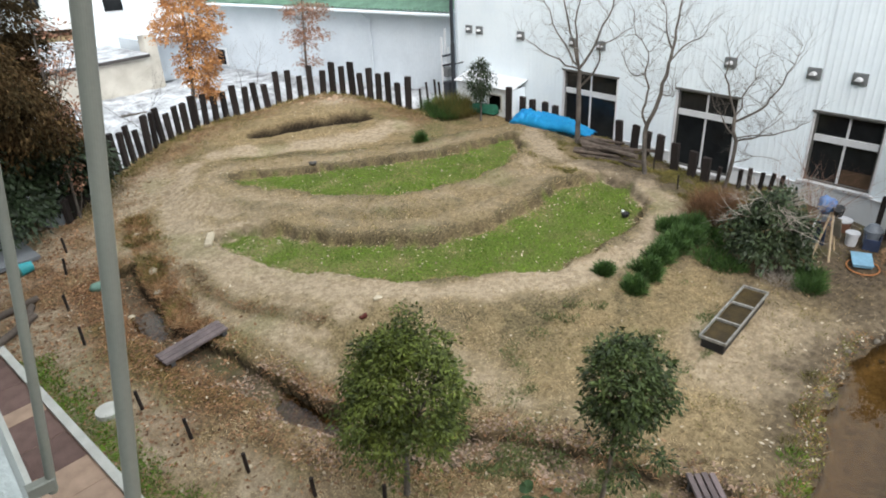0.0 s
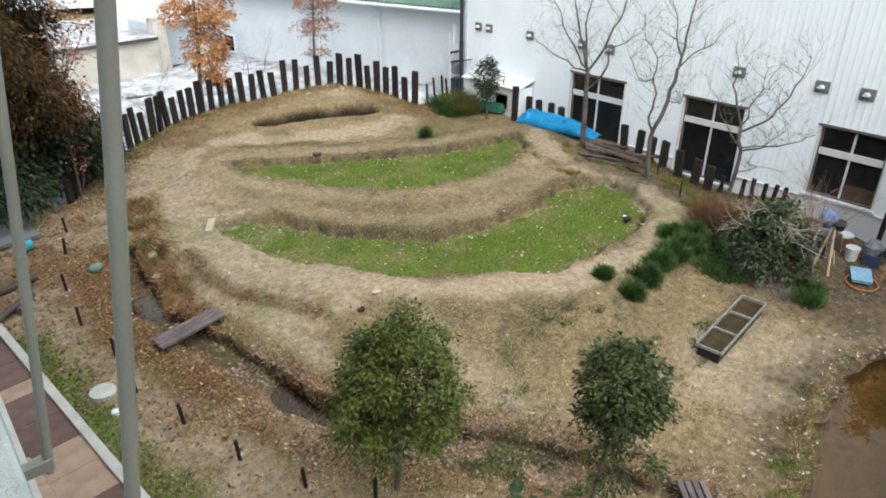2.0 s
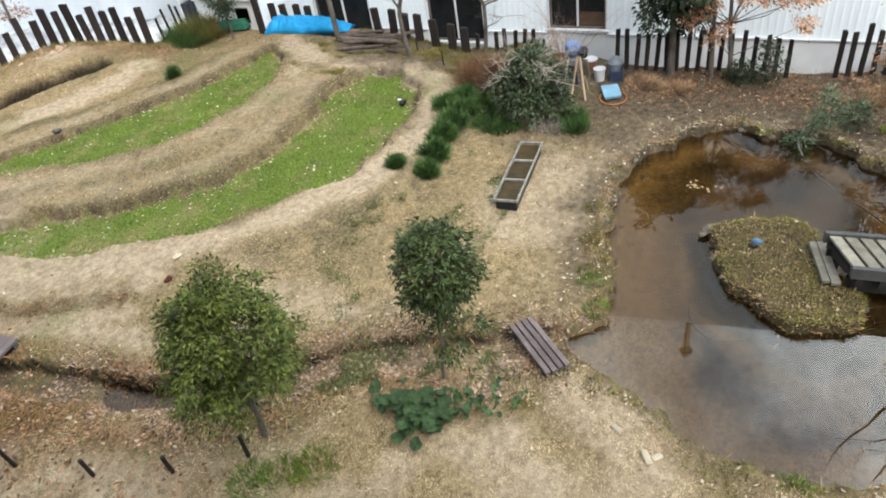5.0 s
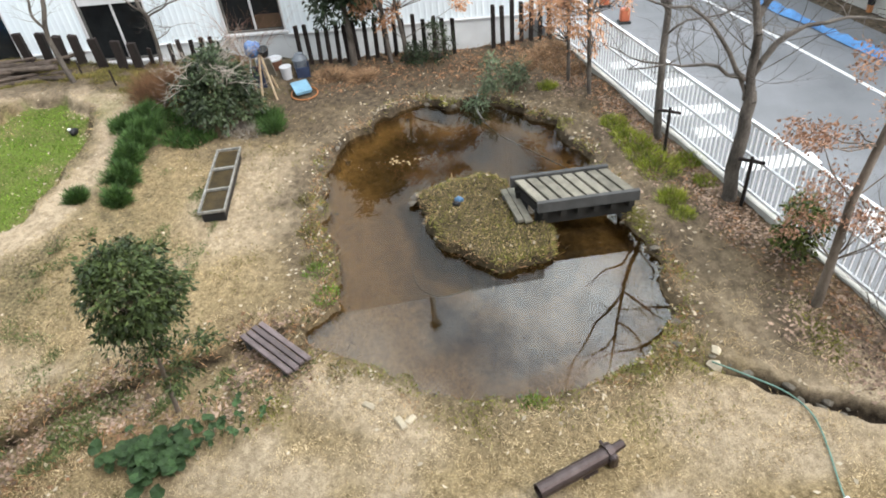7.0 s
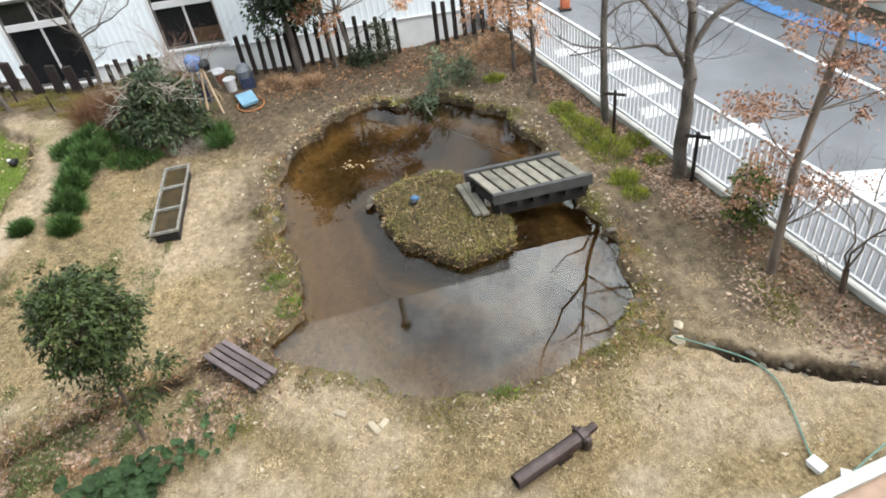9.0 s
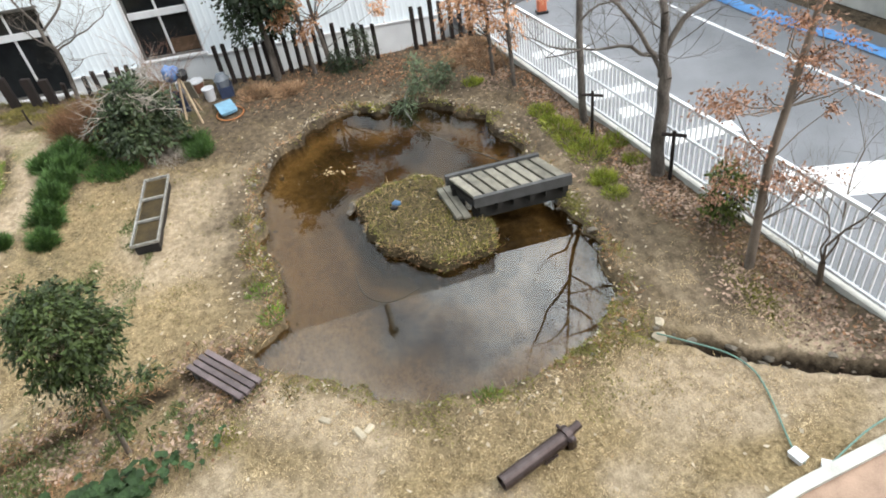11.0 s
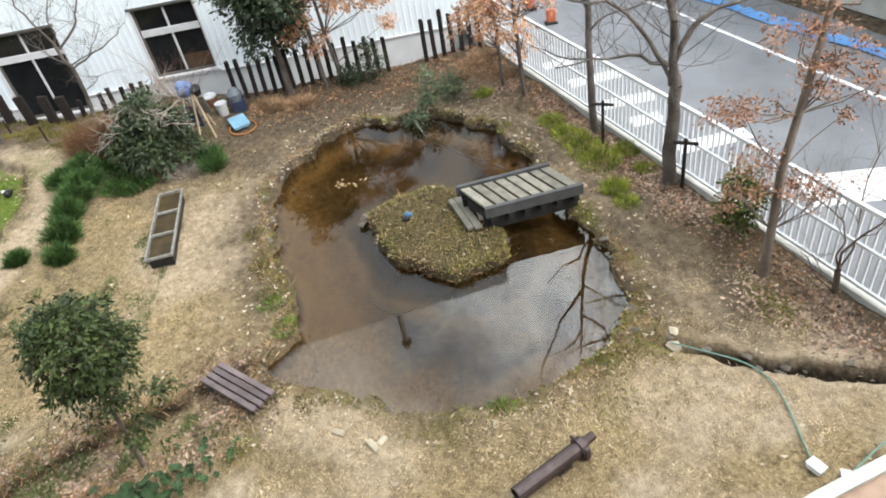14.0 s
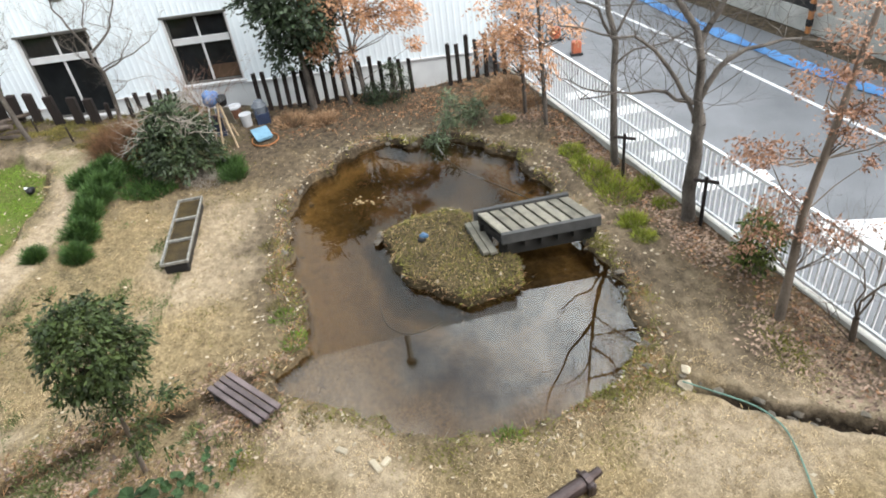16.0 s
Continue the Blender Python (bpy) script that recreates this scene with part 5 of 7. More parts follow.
# bare trees beside the white fence
limb_tree((10.12, -3.52), [([(-3.50, -0.1), (-3.49, 0.12), (-3.45, 1.06), (-3.44, 2.11), (-3.3, 2.6), (-3.2, 3.6), (-3.15, 4.8), (-3.0, 6.4)], 0.075, 0.015, 0.0), ([(-3.2, 3.5), (-2.7, 4.2), (-2.3, 5.2), (-2.1, 6.2)], 0.03, 0.007, -0.3), ([(-3.15, 4.2), (-3.7, 4.9), (-4.0, 5.9)], 0.028, 0.007, 0.4), ([(-3.15, 4.7), (-2.8, 5.4), (-2.2, 5.9)], 0.022, 0.006, 0.6), ([(-3.2, 3.3), (-3.9, 3.9), (-4.6, 4.3)], 0.022, 0.006, -0.6), ([(-3.44, 2.11), (-3.17, 2.66), (-2.85, 2.8), (-2.5, 3.3)], 0.026, 0.008, 0.2), ([(-3.42, 1.78), (-3.71, 2.01), (-4.23, 2.1), (-4.7, 2.4)], 0.02, 0.006, -0.2), ([(-3.44, 1.32), (-2.93, 1.46), (-2.52, 1.69)], 0.018, 0.006, 0.1), ([(-3.44, 2.3), (-3.8, 2.9), (-3.9, 3.7)], 0.022, 0.007, 0.2)], "bare grey tree beside the white fence", "pond trees", 41, 0.9, 1, 1)
limb_tree((8.28, -4.08), [([(-4.11, -0.1), (-4.11, 0.1), (-4.09, 0.82), (-4.08, 1.36), (-4.08, 1.7)], 0.112, 0.076, 0.0), ([(-4.03, 1.58), (-3.91, 1.91), (-3.62, 2.07), (-3.34, 2.09), (-3.0, 2.13), (-2.5, 2.08)], 0.034, 0.008, 0.15), ([(-3.97, 1.87), (-3.71, 2.26), (-3.4, 2.69), (-3.12, 2.92), (-2.7, 3.0), (-2.18, 3.18)], 0.034, 0.008, -0.1), ([(-4.08, 1.66), (-4.04, 2.22), (-3.96, 2.7), (-3.79, 3.07), (-3.61, 3.4), (-3.3, 4.3), (-3.1, 5.6), (-3.0, 7.0)], 0.062, 0.012, 0.1), ([(-3.4, 4.1), (-2.7, 4.9), (-2.2, 6.0)], 0.032, 0.008, 0.4), ([(-3.15, 5.3), (-3.7, 6.0), (-3.9, 6.9)], 0.025, 0.007, -0.5), ([(-3.96, 2.66), (-4.09, 2.92), (-4.24, 3.2), (-4.4, 4.2), (-4.7, 5.4), (-4.8, 6.6)], 0.045, 0.010, 0.1), ([(-4.45, 4.4), (-5.1, 5.1), (-5.5, 6.0)], 0.026, 0.007, 0.4), ([(-4.06, 1.9), (-4.25, 2.36), (-4.44, 2.5), (-4.75, 2.6), (-5.23, 2.62), (-5.86, 2.5)], 0.045, 0.008, -0.2)], "bare forked grey tree beside the white fence", "pond trees", 44, 1.0, 1, 2)
leafy_tree("oak_tree", (6.02, -4.42), [((0, 0, 0), 0.064), ((0.0, 0.01, 0.7), 0.052), ((0.0, 0.03, 1.53), 0.046), ((0, -0.04, 2.19), 0.042), ((0, -0.09, 2.7), 0.038), ((0, -0.15, 3.29), 0.032), ((0, -0.2, 3.8), 0.026), ((-0.05, -0.3, 4.6), 0.015)],
           [((0, 0.75, 2.42), (0.2, 0.24, 0.12), 9), ((0, 0.4, 2.3), (0.2, 0.3, 0.16), 9), ((0, 0.35, 1.7), (0.2, 0.3, 0.2), 10), ((0, 0.5, 1.25), (0.2, 0.25, 0.15), 8), ((0, -0.4, 1.25), (0.25, 0.4, 0.2), 15), ((0, 0.0, 1.3), (0.2, 0.3, 0.2), 8), ((0, -0.35, 2.9), (0.25, 0.3, 0.3), 14), ((0, -0.7, 2.3), (0.3, 0.4, 0.3), 16), ((0, -0.12, 2.6), (0.12, 0.14, 0.35), 12), ((0, 0.2, 3.1), (0.2, 0.25, 0.3), 10), ((-0.1, -0.1, 3.7), (0.4, 0.5, 0.4), 16)], "slender oak with brown leaves still hanging", M_LEAFM, "pond trees", 40, 0.05, 0.06, 47, bark=M_BARKP)
tree("bare_sapling", (5.5, -5.0), [((0, 0, 0), 0.04), ((0.02, 0.02, 0.35), 0.034)], [(1, (0.1, 0.15, 1), 1.6, 0.02), (1, (0.2, -0.3, 1), 1.5, 0.018), (1, (-0.2, 0.4, 0.9), 1.4, 0.016), (0, (0.4, 0.3, 1), 1.2, 0.014)], "bare many-stemmed sapling by the fence", seed=50, bark=M_BARKD)
leafy_tree("oak_tree", (11.84, -2.63), [((0, 0, 0), 0.045), ((0, 0.03, 0.8), 0.04), ((0.02, 0.06, 1.5), 0.035), ((0.02, 0.1, 2.6), 0.02)],
           [((0.0, 0.25, 1.75), (0.6, 0.95, 0.55), 52), ((0.05, 0.1, 1.0), (0.25, 0.3, 0.3), 10), ((0, 0.3, 2.6), (0.6, 0.8, 0.5), 28)], "young oak with pale orange winter leaves", M_LEAFP, "young oaks", 30, 0.08, 0.08, 53)
leafy_tree("oak_tree", (12.6, -2.35), [((0, 0, 0), 0.04), ((0, 0.02, 0.8), 0.036), ((0.0, 0.05, 1.5), 0.03), ((0, 0.05, 2.2), 0.02)],
           [((0.0, 0.35, 1.4), (0.45, 0.6, 0.5), 30), ((0.0, 0.3, 2.1), (0.5, 0.7, 0.5), 22)], "young oak with pale orange winter leaves", M_LEAFP, "young oaks", 28, 0.08, 0.08, 55)
leafy_tree("oak_tree", (14.05, 0.95), [((0, 0, 0), 0.05), ((0, 0.02, 0.45), 0.045), ((0.02, 0.1, 1.1), 0.038), ((0.0, 0.14, 1.8), 0.03), ((0, 0.1, 2.6), 0.02)],
           [((0.0, 0.65, 1.4), (0.3, 0.32, 0.28), 34), ((0.0, 0.3, 1.0), (0.2, 0.25, 0.2), 10), ((0, -0.7, 1.8), (0.4, 0.95, 0.28), 60), ((0, -1.25, 1.15), (0.15, 0.18, 0.06), 5), ((0, -0.1, 2.4), (0.7, 1.2, 0.4), 70)], "oak with two stems and orange winter leaves", M_LEAFP, "young oaks", 36, 0.085, 0.085, 58)
leafy_tree("oak_tree", (14.0, 1.3), [((0, 0, 0), 0.05), ((0.02, 0.03, 0.8), 0.042), ((0.02, 0.08, 1.7), 0.03), ((0.02, 0.08, 2.4), 0.02)], [((0, 0.3, 1.7), (0.3, 0.4, 0.4), 16), ((0, 0.1, 2.3), (0.5, 0.5, 0.4), 20)], "thin oak with orange winter leaves", M_LEAFP, "young oaks", 14, 0.10, 0.11, 59)
round_tree("evergreen_tree", (14.2, 2.15), (0.0, 0.02, 2.42), (0.95, 1.08, 1.42), "dark evergreen tree behind the thin post fence", M_LEAFD, 300, 30, 0.11, 0.13, 61, 0.3, 0.07, lumps=0.7)
round_tree("evergreen_tree", (15.0, 15.3), (0, 0, 1.35), (0.48, 0.48, 0.75), "young dark evergreen beside the workshop corner", M_LEAFD, 130, 18, 0.08, 0.09, 63, 0.4, 0.03)
round_tree("evergreen_shrub", (6.85, -4.45), (0.0, 0.0, 0.55), (0.30, 0.30, 0.50), "small dark evergreen shrub at the white fence", M_LEAF1, 70, 18, 0.06, 0.08, 64, 0.4, 0.02)
round_tree("evergreen_shrub", (13.95, 0.25), (0.0, 0.0, 0.45), (0.30, 0.40, 0.55), "thin green shrub against the post fence", M_LEAFB, 46, 14, 0.08, 0.07, 65, 0.3, 0.015)
round_tree("evergreen_shrub", (13.9, 0.75), (0.0, 0.0, 0.22), (0.28, 0.34, 0.24), "low dark shrub at the post fence", M_LEAFD, 46, 16, 0.07, 0.07, 66, 0.3, 0.015)

for i, (x, y, rr, hh) in enumerate(((11.8, -0.5, 0.22, 0.3), (12.15, -0.85, 0.24, 0.42), (12.35, -1.3, 0.2, 0.32))):
    round_tree("weed_shrub", (x, y), (0.0, 0.0, hh), (rr, rr * 1.2, hh), "straggly grey-green weeds on the pond bank", M_WEED, 42, 12, 0.06, 0.12, 167 + i, 0.5, 0.008, aspect=0.22, lumps=0.6)

# trees past the sleeper fence
leafy_tree("oak_tree", (8.3, 22.3), [((0, 0, -0.2), 0.08), ((0.05, 0, 0.9), 0.07), ((0.15, -0.02, 1.8), 0.06), ((0.25, 0, 2.7), 0.05), ((0.3, 0, 4.0), 0.03)],
           [((0.35, -0.1, 3.4), (1.25, 0.9, 0.9), 130), ((0.45, 0, 2.1), (0.75, 0.6, 0.7), 66), ((0.55, 0, 1.2), (0.32, 0.32, 0.55), 30), ((0.4, 0, 4.4), (1.0, 0.8, 0.5), 50)], "oak full of orange winter leaves behind the posts", M_LEAFO, "boundary oaks", 34, 0.115, 0.11, 71, z=0)
leafy_tree("oak_tree", (13.2, 23.0), [((0, 0, -0.2), 0.06), ((0, 0, 0.9), 0.05), ((0.05, -0.03, 2.0), 0.045), ((0.1, -0.05, 2.8), 0.035), ((0.15, -0.1, 4.0), 0.02)],
           [((0.15, -0.1, 2.2), (0.95, 0.7, 0.35), 44), ((0.2, -0.1, 3.1), (0.95, 0.7, 0.45), 60), ((0.1, 0, 1.3), (0.7, 0.6, 0.15), 12), ((0.2, -0.1, 3.9), (0.7, 0.6, 0.3), 26)], "young oak with russet winter leaves behind the posts", M_LEAFR, "boundary oaks", 22, 0.10, 0.11, 74, z=0)
tree("bare_tree", (6.6, 22.2), [((0, 0, -0.2), 0.03), ((0.1, 0, 0.7), 0.026)], [(1, (0.3, 0, 1), 1.6, 0.018), (1, (-0.3, 0.2, 1), 1.5, 0.016), (0, (0.4, -0.2, 1), 1.4, 0.014)], "small bare tree behind the posts", seed=76)
tree("bare_tree", (10.6, 23.2), [((0, 0, -0.2), 0.035), ((0.1, 0, 0.9), 0.03)], [(1, (0.4, 0, 1), 1.7, 0.02), (1, (-0.4, 0.3, 1), 1.7, 0.018), (0, (0.6, -0.3, 0.9), 1.4, 0.014)], "small bare tree behind the posts", seed=77)

# browned conifer on the boundary
con = thing("conifer", (1.9, 18.0, 0), "tall browned conifer with dense hanging foliage", "tree")
tubes("trunk", [((0, 0, -0.2), (0, 0, 3), 0.16, 0.11), ((0, 0, 3), (0, 0, 7.6), 0.11, 0.02)], M_BARKD, con)
r = np.random.default_rng(81)
pts = []
for i in range(1700):
    zz = 0.5 + 7.0 * r.uniform(0, 1) ** 1.1
    a, k = r.uniform(0, math.tau), r.uniform(0.35, 1.0) ** 0.5
    R = 2.2 * (1 - zz / 8.8) ** 0.45 * (0.8 + 0.35 * math.sin(3 * a + zz * 1.7))
    pts.append((R * k * math.cos(a), R * k * math.sin(a), zz))
hi = [p for p in pts if p[2] > 1.7]
lo = [p for p in pts if p[2] <= 1.9]
leaf_crown("crown", hi, 95, 0.17, 0.13, 1.6, M_CONIFER, con, 82, 0.24)
tagged(leaf_crown("lower_foliage", lo, 60, 0.16, 0.16, 1.0, M_LEAFD, con, 83, 0.35), "dark green lower foliage")
leafy_tree("oak_tree", (3.0, 16.9), [((0, 0, 0), 0.035), ((0.03, 0, 1.0), 0.03), ((0.08, 0, 2.4), 0.025), ((0.2, 0, 4.2), 0.02)],
           [((0.35, -0.1, 2.7), (0.3, 0.3, 0.9), 30), ((0.5, -0.1, 3.9), (0.5, 0.5, 0.7), 34), ((0.15, 0, 1.2), (0.3, 0.3, 0.5), 14)], "thin young oak with russet leaves beside the conifer", M_LEAFR, "", 12, 0.11, 0.10, 85)

# ---- tufts and clumps ----


def tuft(name, x, y, rad, h, n, mat, label, category, group, seed, width=0.012, lean=0.55):
    n = int(n * 1.6)
    r = np.random.default_rng(seed)
    a, k = r.uniform(0, math.tau, n), np.sqrt(r.uniform(0, 1, n)) * rad
    c = np.stack([k * np.cos(a), k * np.sin(a), np.full(n, -0.03)], 1)
    d = unit(np.stack([np.cos(a) * lean * k / rad, np.sin(a) * lean * k / rad, np.ones(n)], 1) + r.normal(0, 0.36, (n, 3)))
    s = unit(np.cross(d, r.normal(0, 1, (n, 3))))
    L = h * r.uniform(0.5, 1.15, (n, 1))
    ob = quad_mesh(name, c, d * L, s * width * 0.7, mat, None, 0.2)
    ob.matrix_basis = pose(x, y, height_at(x, y))
    return tagged(ob, label, category, group)


def mound(x, y, rad, h, n, mat, label, group, seed, length=0.2, width=0.014):
    """A rounded clump of grassy leaves that arch outwards."""
    r = np.random.default_rng(seed)
    v = unit(r.normal(0, 1, (n, 3)))
    v[:, 2] = np.abs(v[:, 2])
    lump = np.array([0.8 + 0.5 * noise.noise(Vector(q) * 1.7 + Vector((seed, 0, 0))) for q in v])[:, None]
    c = v * np.array([rad, rad, h]) * r.uniform(0.15, 0.85, (n, 1)) ** 0.6 * lump
    d = unit(v + np.array([0, 0, 0.15]) + r.normal(0, 0.45, (n, 3)))
    sd = unit(np.cross(d, r.normal(0, 0.5, (n, 3)) + np.array([0, 0, 1])))
    ob = quad_mesh("grass_tuft", c - d * 0.03, d * length * r.uniform(0.5, 1.1, (n, 1)), sd * width, mat, None, 0.18)
    ob.matrix_basis = pose(x, y, height_at(x, y) - 0.02)
    return tagged(ob, label, "grass clump", group)


for i, (x, y, rad, h) in enumerate(((9.17, 6.16, 0.19, 0.18), (9.2, 5.52, 0.25, 0.32), (9.75, 5.62, 0.36, 0.40), (10.3, 5.74, 0.36, 0.36), (10.9, 5.82, 0.42, 0.38), (11.45, 5.85, 0.5, 0.38), (12.0, 6.05, 0.5, 0.34), (11.65, 6.3, 0.38, 0.28))):
    mound(x, y, rad, h, int(1300 + 2200 * rad), M_TUFT, "lush dark green rounded clump of grassy leaves", "green clumps", 100 + i)
for i, (x, y, rad, h) in enumerate(((11.2, 5.1, 0.32, 0.2), (11.12, 4.75, 0.30, 0.18), (11.9, 5.4, 0.3, 0.16), (12.2, 5.75, 0.25, 0.15))):
    tuft("ground_cover", x, y, rad, h, 300, M_TUFT, "green leafy ground cover at the foot of the bush", "ground cover", "bush cover", 120 + i, 0.03)
M_DRYCLUMP = material("withered_stems", (0.29, 0.16, 0.085), 0.85, scale=2, fine=12, dark=(0.08, 0.042, 0.022), bump=0, island=0.45)
for i, (x, y) in enumerate(((11.85, 3.55), (11.6, 3.45), (11.35, 3.36))):
    tuft("leaning_grass", x, y, 0.13, 0.32, 220, M_TUFT, "bright green grass leaning out beside the bush", "grass clump", "bush grass", 126 + i, 0.02, 1.0)
tuft("dead_brush", 11.4, 3.85, 0.42, 0.13, 1100, M_PALETWIG, "pale heap of dead twigs at the bush foot", "brush", "", 129, 0.014, 1.4)
tuft("dry_clump", 12.85, 5.95, 0.36, 0.74, 2600, M_DRYCLUMP, "dense russet clump of dry stems", "grass clump", "", 130, 0.010, 0.38)
for i, (x, y, rad, h) in enumerate(((14.75, 17.0, 0.55, 0.6), (15.15, 16.7, 0.5, 0.75), (14.5, 16.5, 0.45, 0.4), (15.0, 16.2, 0.45, 0.5))):
    tuft("weed_clump", x, y, rad, h, 900, M_OLIVEGRASS if i % 2 else M_TUFT, "tangled clump of half-green weeds", "grass clump", "corner weeds", 140 + i, 0.014, 0.6)
mound(11.85, 14.6, 0.2, 0.28, 900, M_TUFT, "dark green grass tuft on the paddy bank", "", 150, 0.26)
for i, (x, y, rad, h) in enumerate(((9.55, -3.2, 0.30, 0.2), (9.15, -3.3, 0.32, 0.2), (10.7, -2.9, 0.2, 0.16), (9.95, -3.05, 0.26, 0.18), (10.3, -2.95, 0.18, 0.15), (9.35, -3.85, 0.2, 0.16), (8.75, -3.9, 0.16, 0.12), (8.35, -3.3, 0.17, 0.18), (7.95, -3.35, 0.16, 0.12), (12.3, -1.9, 0.16, 0.15))):
    tuft("bright_tuft", x, y, rad, h, 320, M_LIME, "bright green tuft among fallen leaves", "grass clump", "pond tufts", 160 + i, 0.016, 0.8)
for i, (x, y) in enumerate(((7.35, 6.0), (7.6, 5.75), (7.9, 5.9), (7.0, 5.9), (8.2, 5.6), (7.2, 4.9))):
    tuft("low_tuft", x, y, 0.16, 0.09, 120, M_TUFT, "low green weed tuft in dry grass", "grass clump", "lawn weeds", 180 + i, 0.014, 0.9)
for i, (x, y) in enumerate(((7.1, 1.85), (7.35, 1.95), (5.3, 1.3), (6.6, 1.62), (8.05, 2.1), (8.9, 2.3), (4.7, -0.9))):
    tuft("bank_tuft", x, y, 0.16, 0.12, 130, M_OLIVEGRASS if i % 3 else M_GREENGRASS, "half-green grass tuft on the pond bank", "grass clump", "bank tufts", 190 + i, 0.014, 0.9)
for i, (x, y) in enumerate(((2.9, 4.2), (3.2, 3.9), (2.75, 4.5))):
    tuft("verge_tuft", x, y, 0.26, 0.16, 260, M_GREENGRASS, "green grass tuft on the verge", "grass clump", "verge tufts", 200 + i, 0.014, 0.8)

M_BUTTER = material("broad_leaf", (0.05, 0.095, 0.032), 0.7, scale=6, fine=30, dark=(0.022, 0.045, 0.016), bump=0.1, objvar=0.3)

# big round leaves under the small tree
butter = thing("broadleaf_patch", (4.35, 2.9, 0.0), "patch of broad dark green leaves on the ground", "ground cover")
r = np.random.default_rng(91)
for i in range(150):
    u = 0.0 if i < 115 else r.uniform(0.2, 1)
    x, y = -0.16 + 0.55 * u + 0.15 * r.normal(0, 1) * (1 - u * 0.5), 0.18 - 0.95 * u + 0.21 * r.normal(0, 1) * (1 - u * 0.5)
    R = r.uniform(0.05, 0.10) * (1 - 0.45 * u)
    zz = height_at(4.35 + x, 2.9 + y) + r.uniform(0.08, 0.22)
    ring = [(R * math.cos(k * math.tau / 9) * (0.7 if k == 0 else 1), R * math.sin(k * math.tau / 9), 0.012 * math.cos(k * 2.1)) for k in range(9)]
    leaf = mesh_object("leaf", [(0, 0, -0.014)] + ring, [(0, 1 + k, 1 + (k + 1) % 9) for k in range(9)], M_BUTTER, butter)
    leaf.matrix_basis = pose(x, y, zz, r.uniform(-25, 25), r.uniform(-25, 25), r.uniform(0, 360))
for o in list(butter.children):
    c = o.matrix_basis.translation
    tubes("stalk", [((c.x, c.y, c.z - 0.014), (c.x * 0.9, c.y * 0.9, -0.05), 0.004, 0.004)], M_TUFT, butter)

# ---- boards, bridges and troughs ----


def plank(L, w, t, at, rot=(0, 0, 0), bevel=0.006):
    return boxed((L, w, t), at, rot, bevel)


brd = thing("board_bridge", (2.74, 9.65, 0.04), "weathered three-board footbridge over the ditch", "bridge", turn=13)
for i in range(3):
    part("plank", plank(1.2, 0.115, 0.05, (0.02 * (i - 1), -0.125 + i * 0.125, 0.05)), M_BOARD, brd)
for u in (-0.5, 0.5):
    part("bearer", boxed((0.08, 0.36, 0.12), (u, 0, -0.035)), M_BEAM, brd)

b2 = thing("board_bridge", (5.68, 2.10, 0.02), "weathered four-slat footbridge at the pond inlet", "bridge", turn=49)
for i in range(4):
    part("slat", plank(0.98, 0.07, 0.045, (0.015 * (i % 2), -0.135 + i * 0.09, 0.075)), M_BOARD, b2)
for u in (-0.38, 0.38):
    part("bearer", boxed((0.07, 0.34, 0.12), (u, 0, -0.005)), M_BEAM, b2)

# Black beam colour darkened to carry the shade under the pond deck.
M_BEAMSHADE = material("shaded_black_beam", (0.03, 0.028, 0.026), 0.8, scale=5, fine=50, bump=0.3)

# deck over the pond
br = thing("pond_bridge", (8.25, -1.83, 0.0), "grey timber footbridge with low dark side beams", "bridge", turn=-83.5)
SKEW = 0.36
for i in range(8):
    bm = plank(0.142, 0.62, 0.04, (-0.62 + i * 0.178, 0, 0.40))
    for v in bm.verts:
        v.co.x -= SKEW * v.co.y
    part("plank", bm, M_GREYWOOD, br)
for v, zb in ((-0.35, 0.36), (0.35, 0.37)):
    part("side_beam", boxed((1.46, 0.07, 0.17), (-SKEW * v, v, zb), bevel=0.006), M_BEAM, br, "dark side beam")
for u in (-0.62, -0.36, -0.12, 0.12, 0.36, 0.62):
    bm = boxed((0.08, 0.74, 0.11), (u, 0, 0.225))
    for v in bm.verts:
        v.co.x -= SKEW * v.co.y
    part("bearer", bm, M_BEAMSHADE, br)
# Boards added as a dark backing where only shade lies under the deck.
for v in (-0.25, 0.25):
    part("stringer", boxed((1.42, 0.05, 0.26), (-SKEW * v, v, 0.13)), M_BEAMSHADE, br, "black board filling the shade under the deck")
for u in (-0.6, 0.6):
    for v in (-0.22, 0.22):
        part("support", boxed((0.09, 0.09, 0.62), (u - SKEW * v, v, -0.05)), M_BEAM, br)
step = thing("step_board", (8.25, -0.99, 0.0), "grey split board laid before the bridge", "board", turn=14)
part("plank", plank(0.88, 0.11, 0.05, (0, -0.06, 0.12)), M_GREYWOOD, step)
part("plank", plank(0.84, 0.09, 0.05, (0.02, 0.05, 0.12)), M_GREYWOOD, step)
for u in (-0.3, 0.3):
    part("bearer", boxed((0.08, 0.2, 0.12), (u, 0, 0.04)), M_BEAM, step)

# long planting trough
tz = height_at(9.42, 3.77)
tr = thing("planting_trough", (9.42, 3.77, tz), "long grey trough with three soil-filled bays", "trough", turn=7)
part("body", boxed((1.86, 0.36, 0.16), (-0.04, 0, 0.10), bevel=0.015), M_BLACK, tr, "dark trough body")
for v in (-0.20, 0.20):
    part("side_rail", boxed((1.93, 0.026, 0.06), (-0.04, v, 0.22), bevel=0.006), M_RIM, tr)
for u in (-0.99, -0.36, 0.28, 0.91):
    part("cross_rail", boxed((0.03, 0.374, 0.05), (u, 0, 0.22), bevel=0.005), M_RIM, tr)
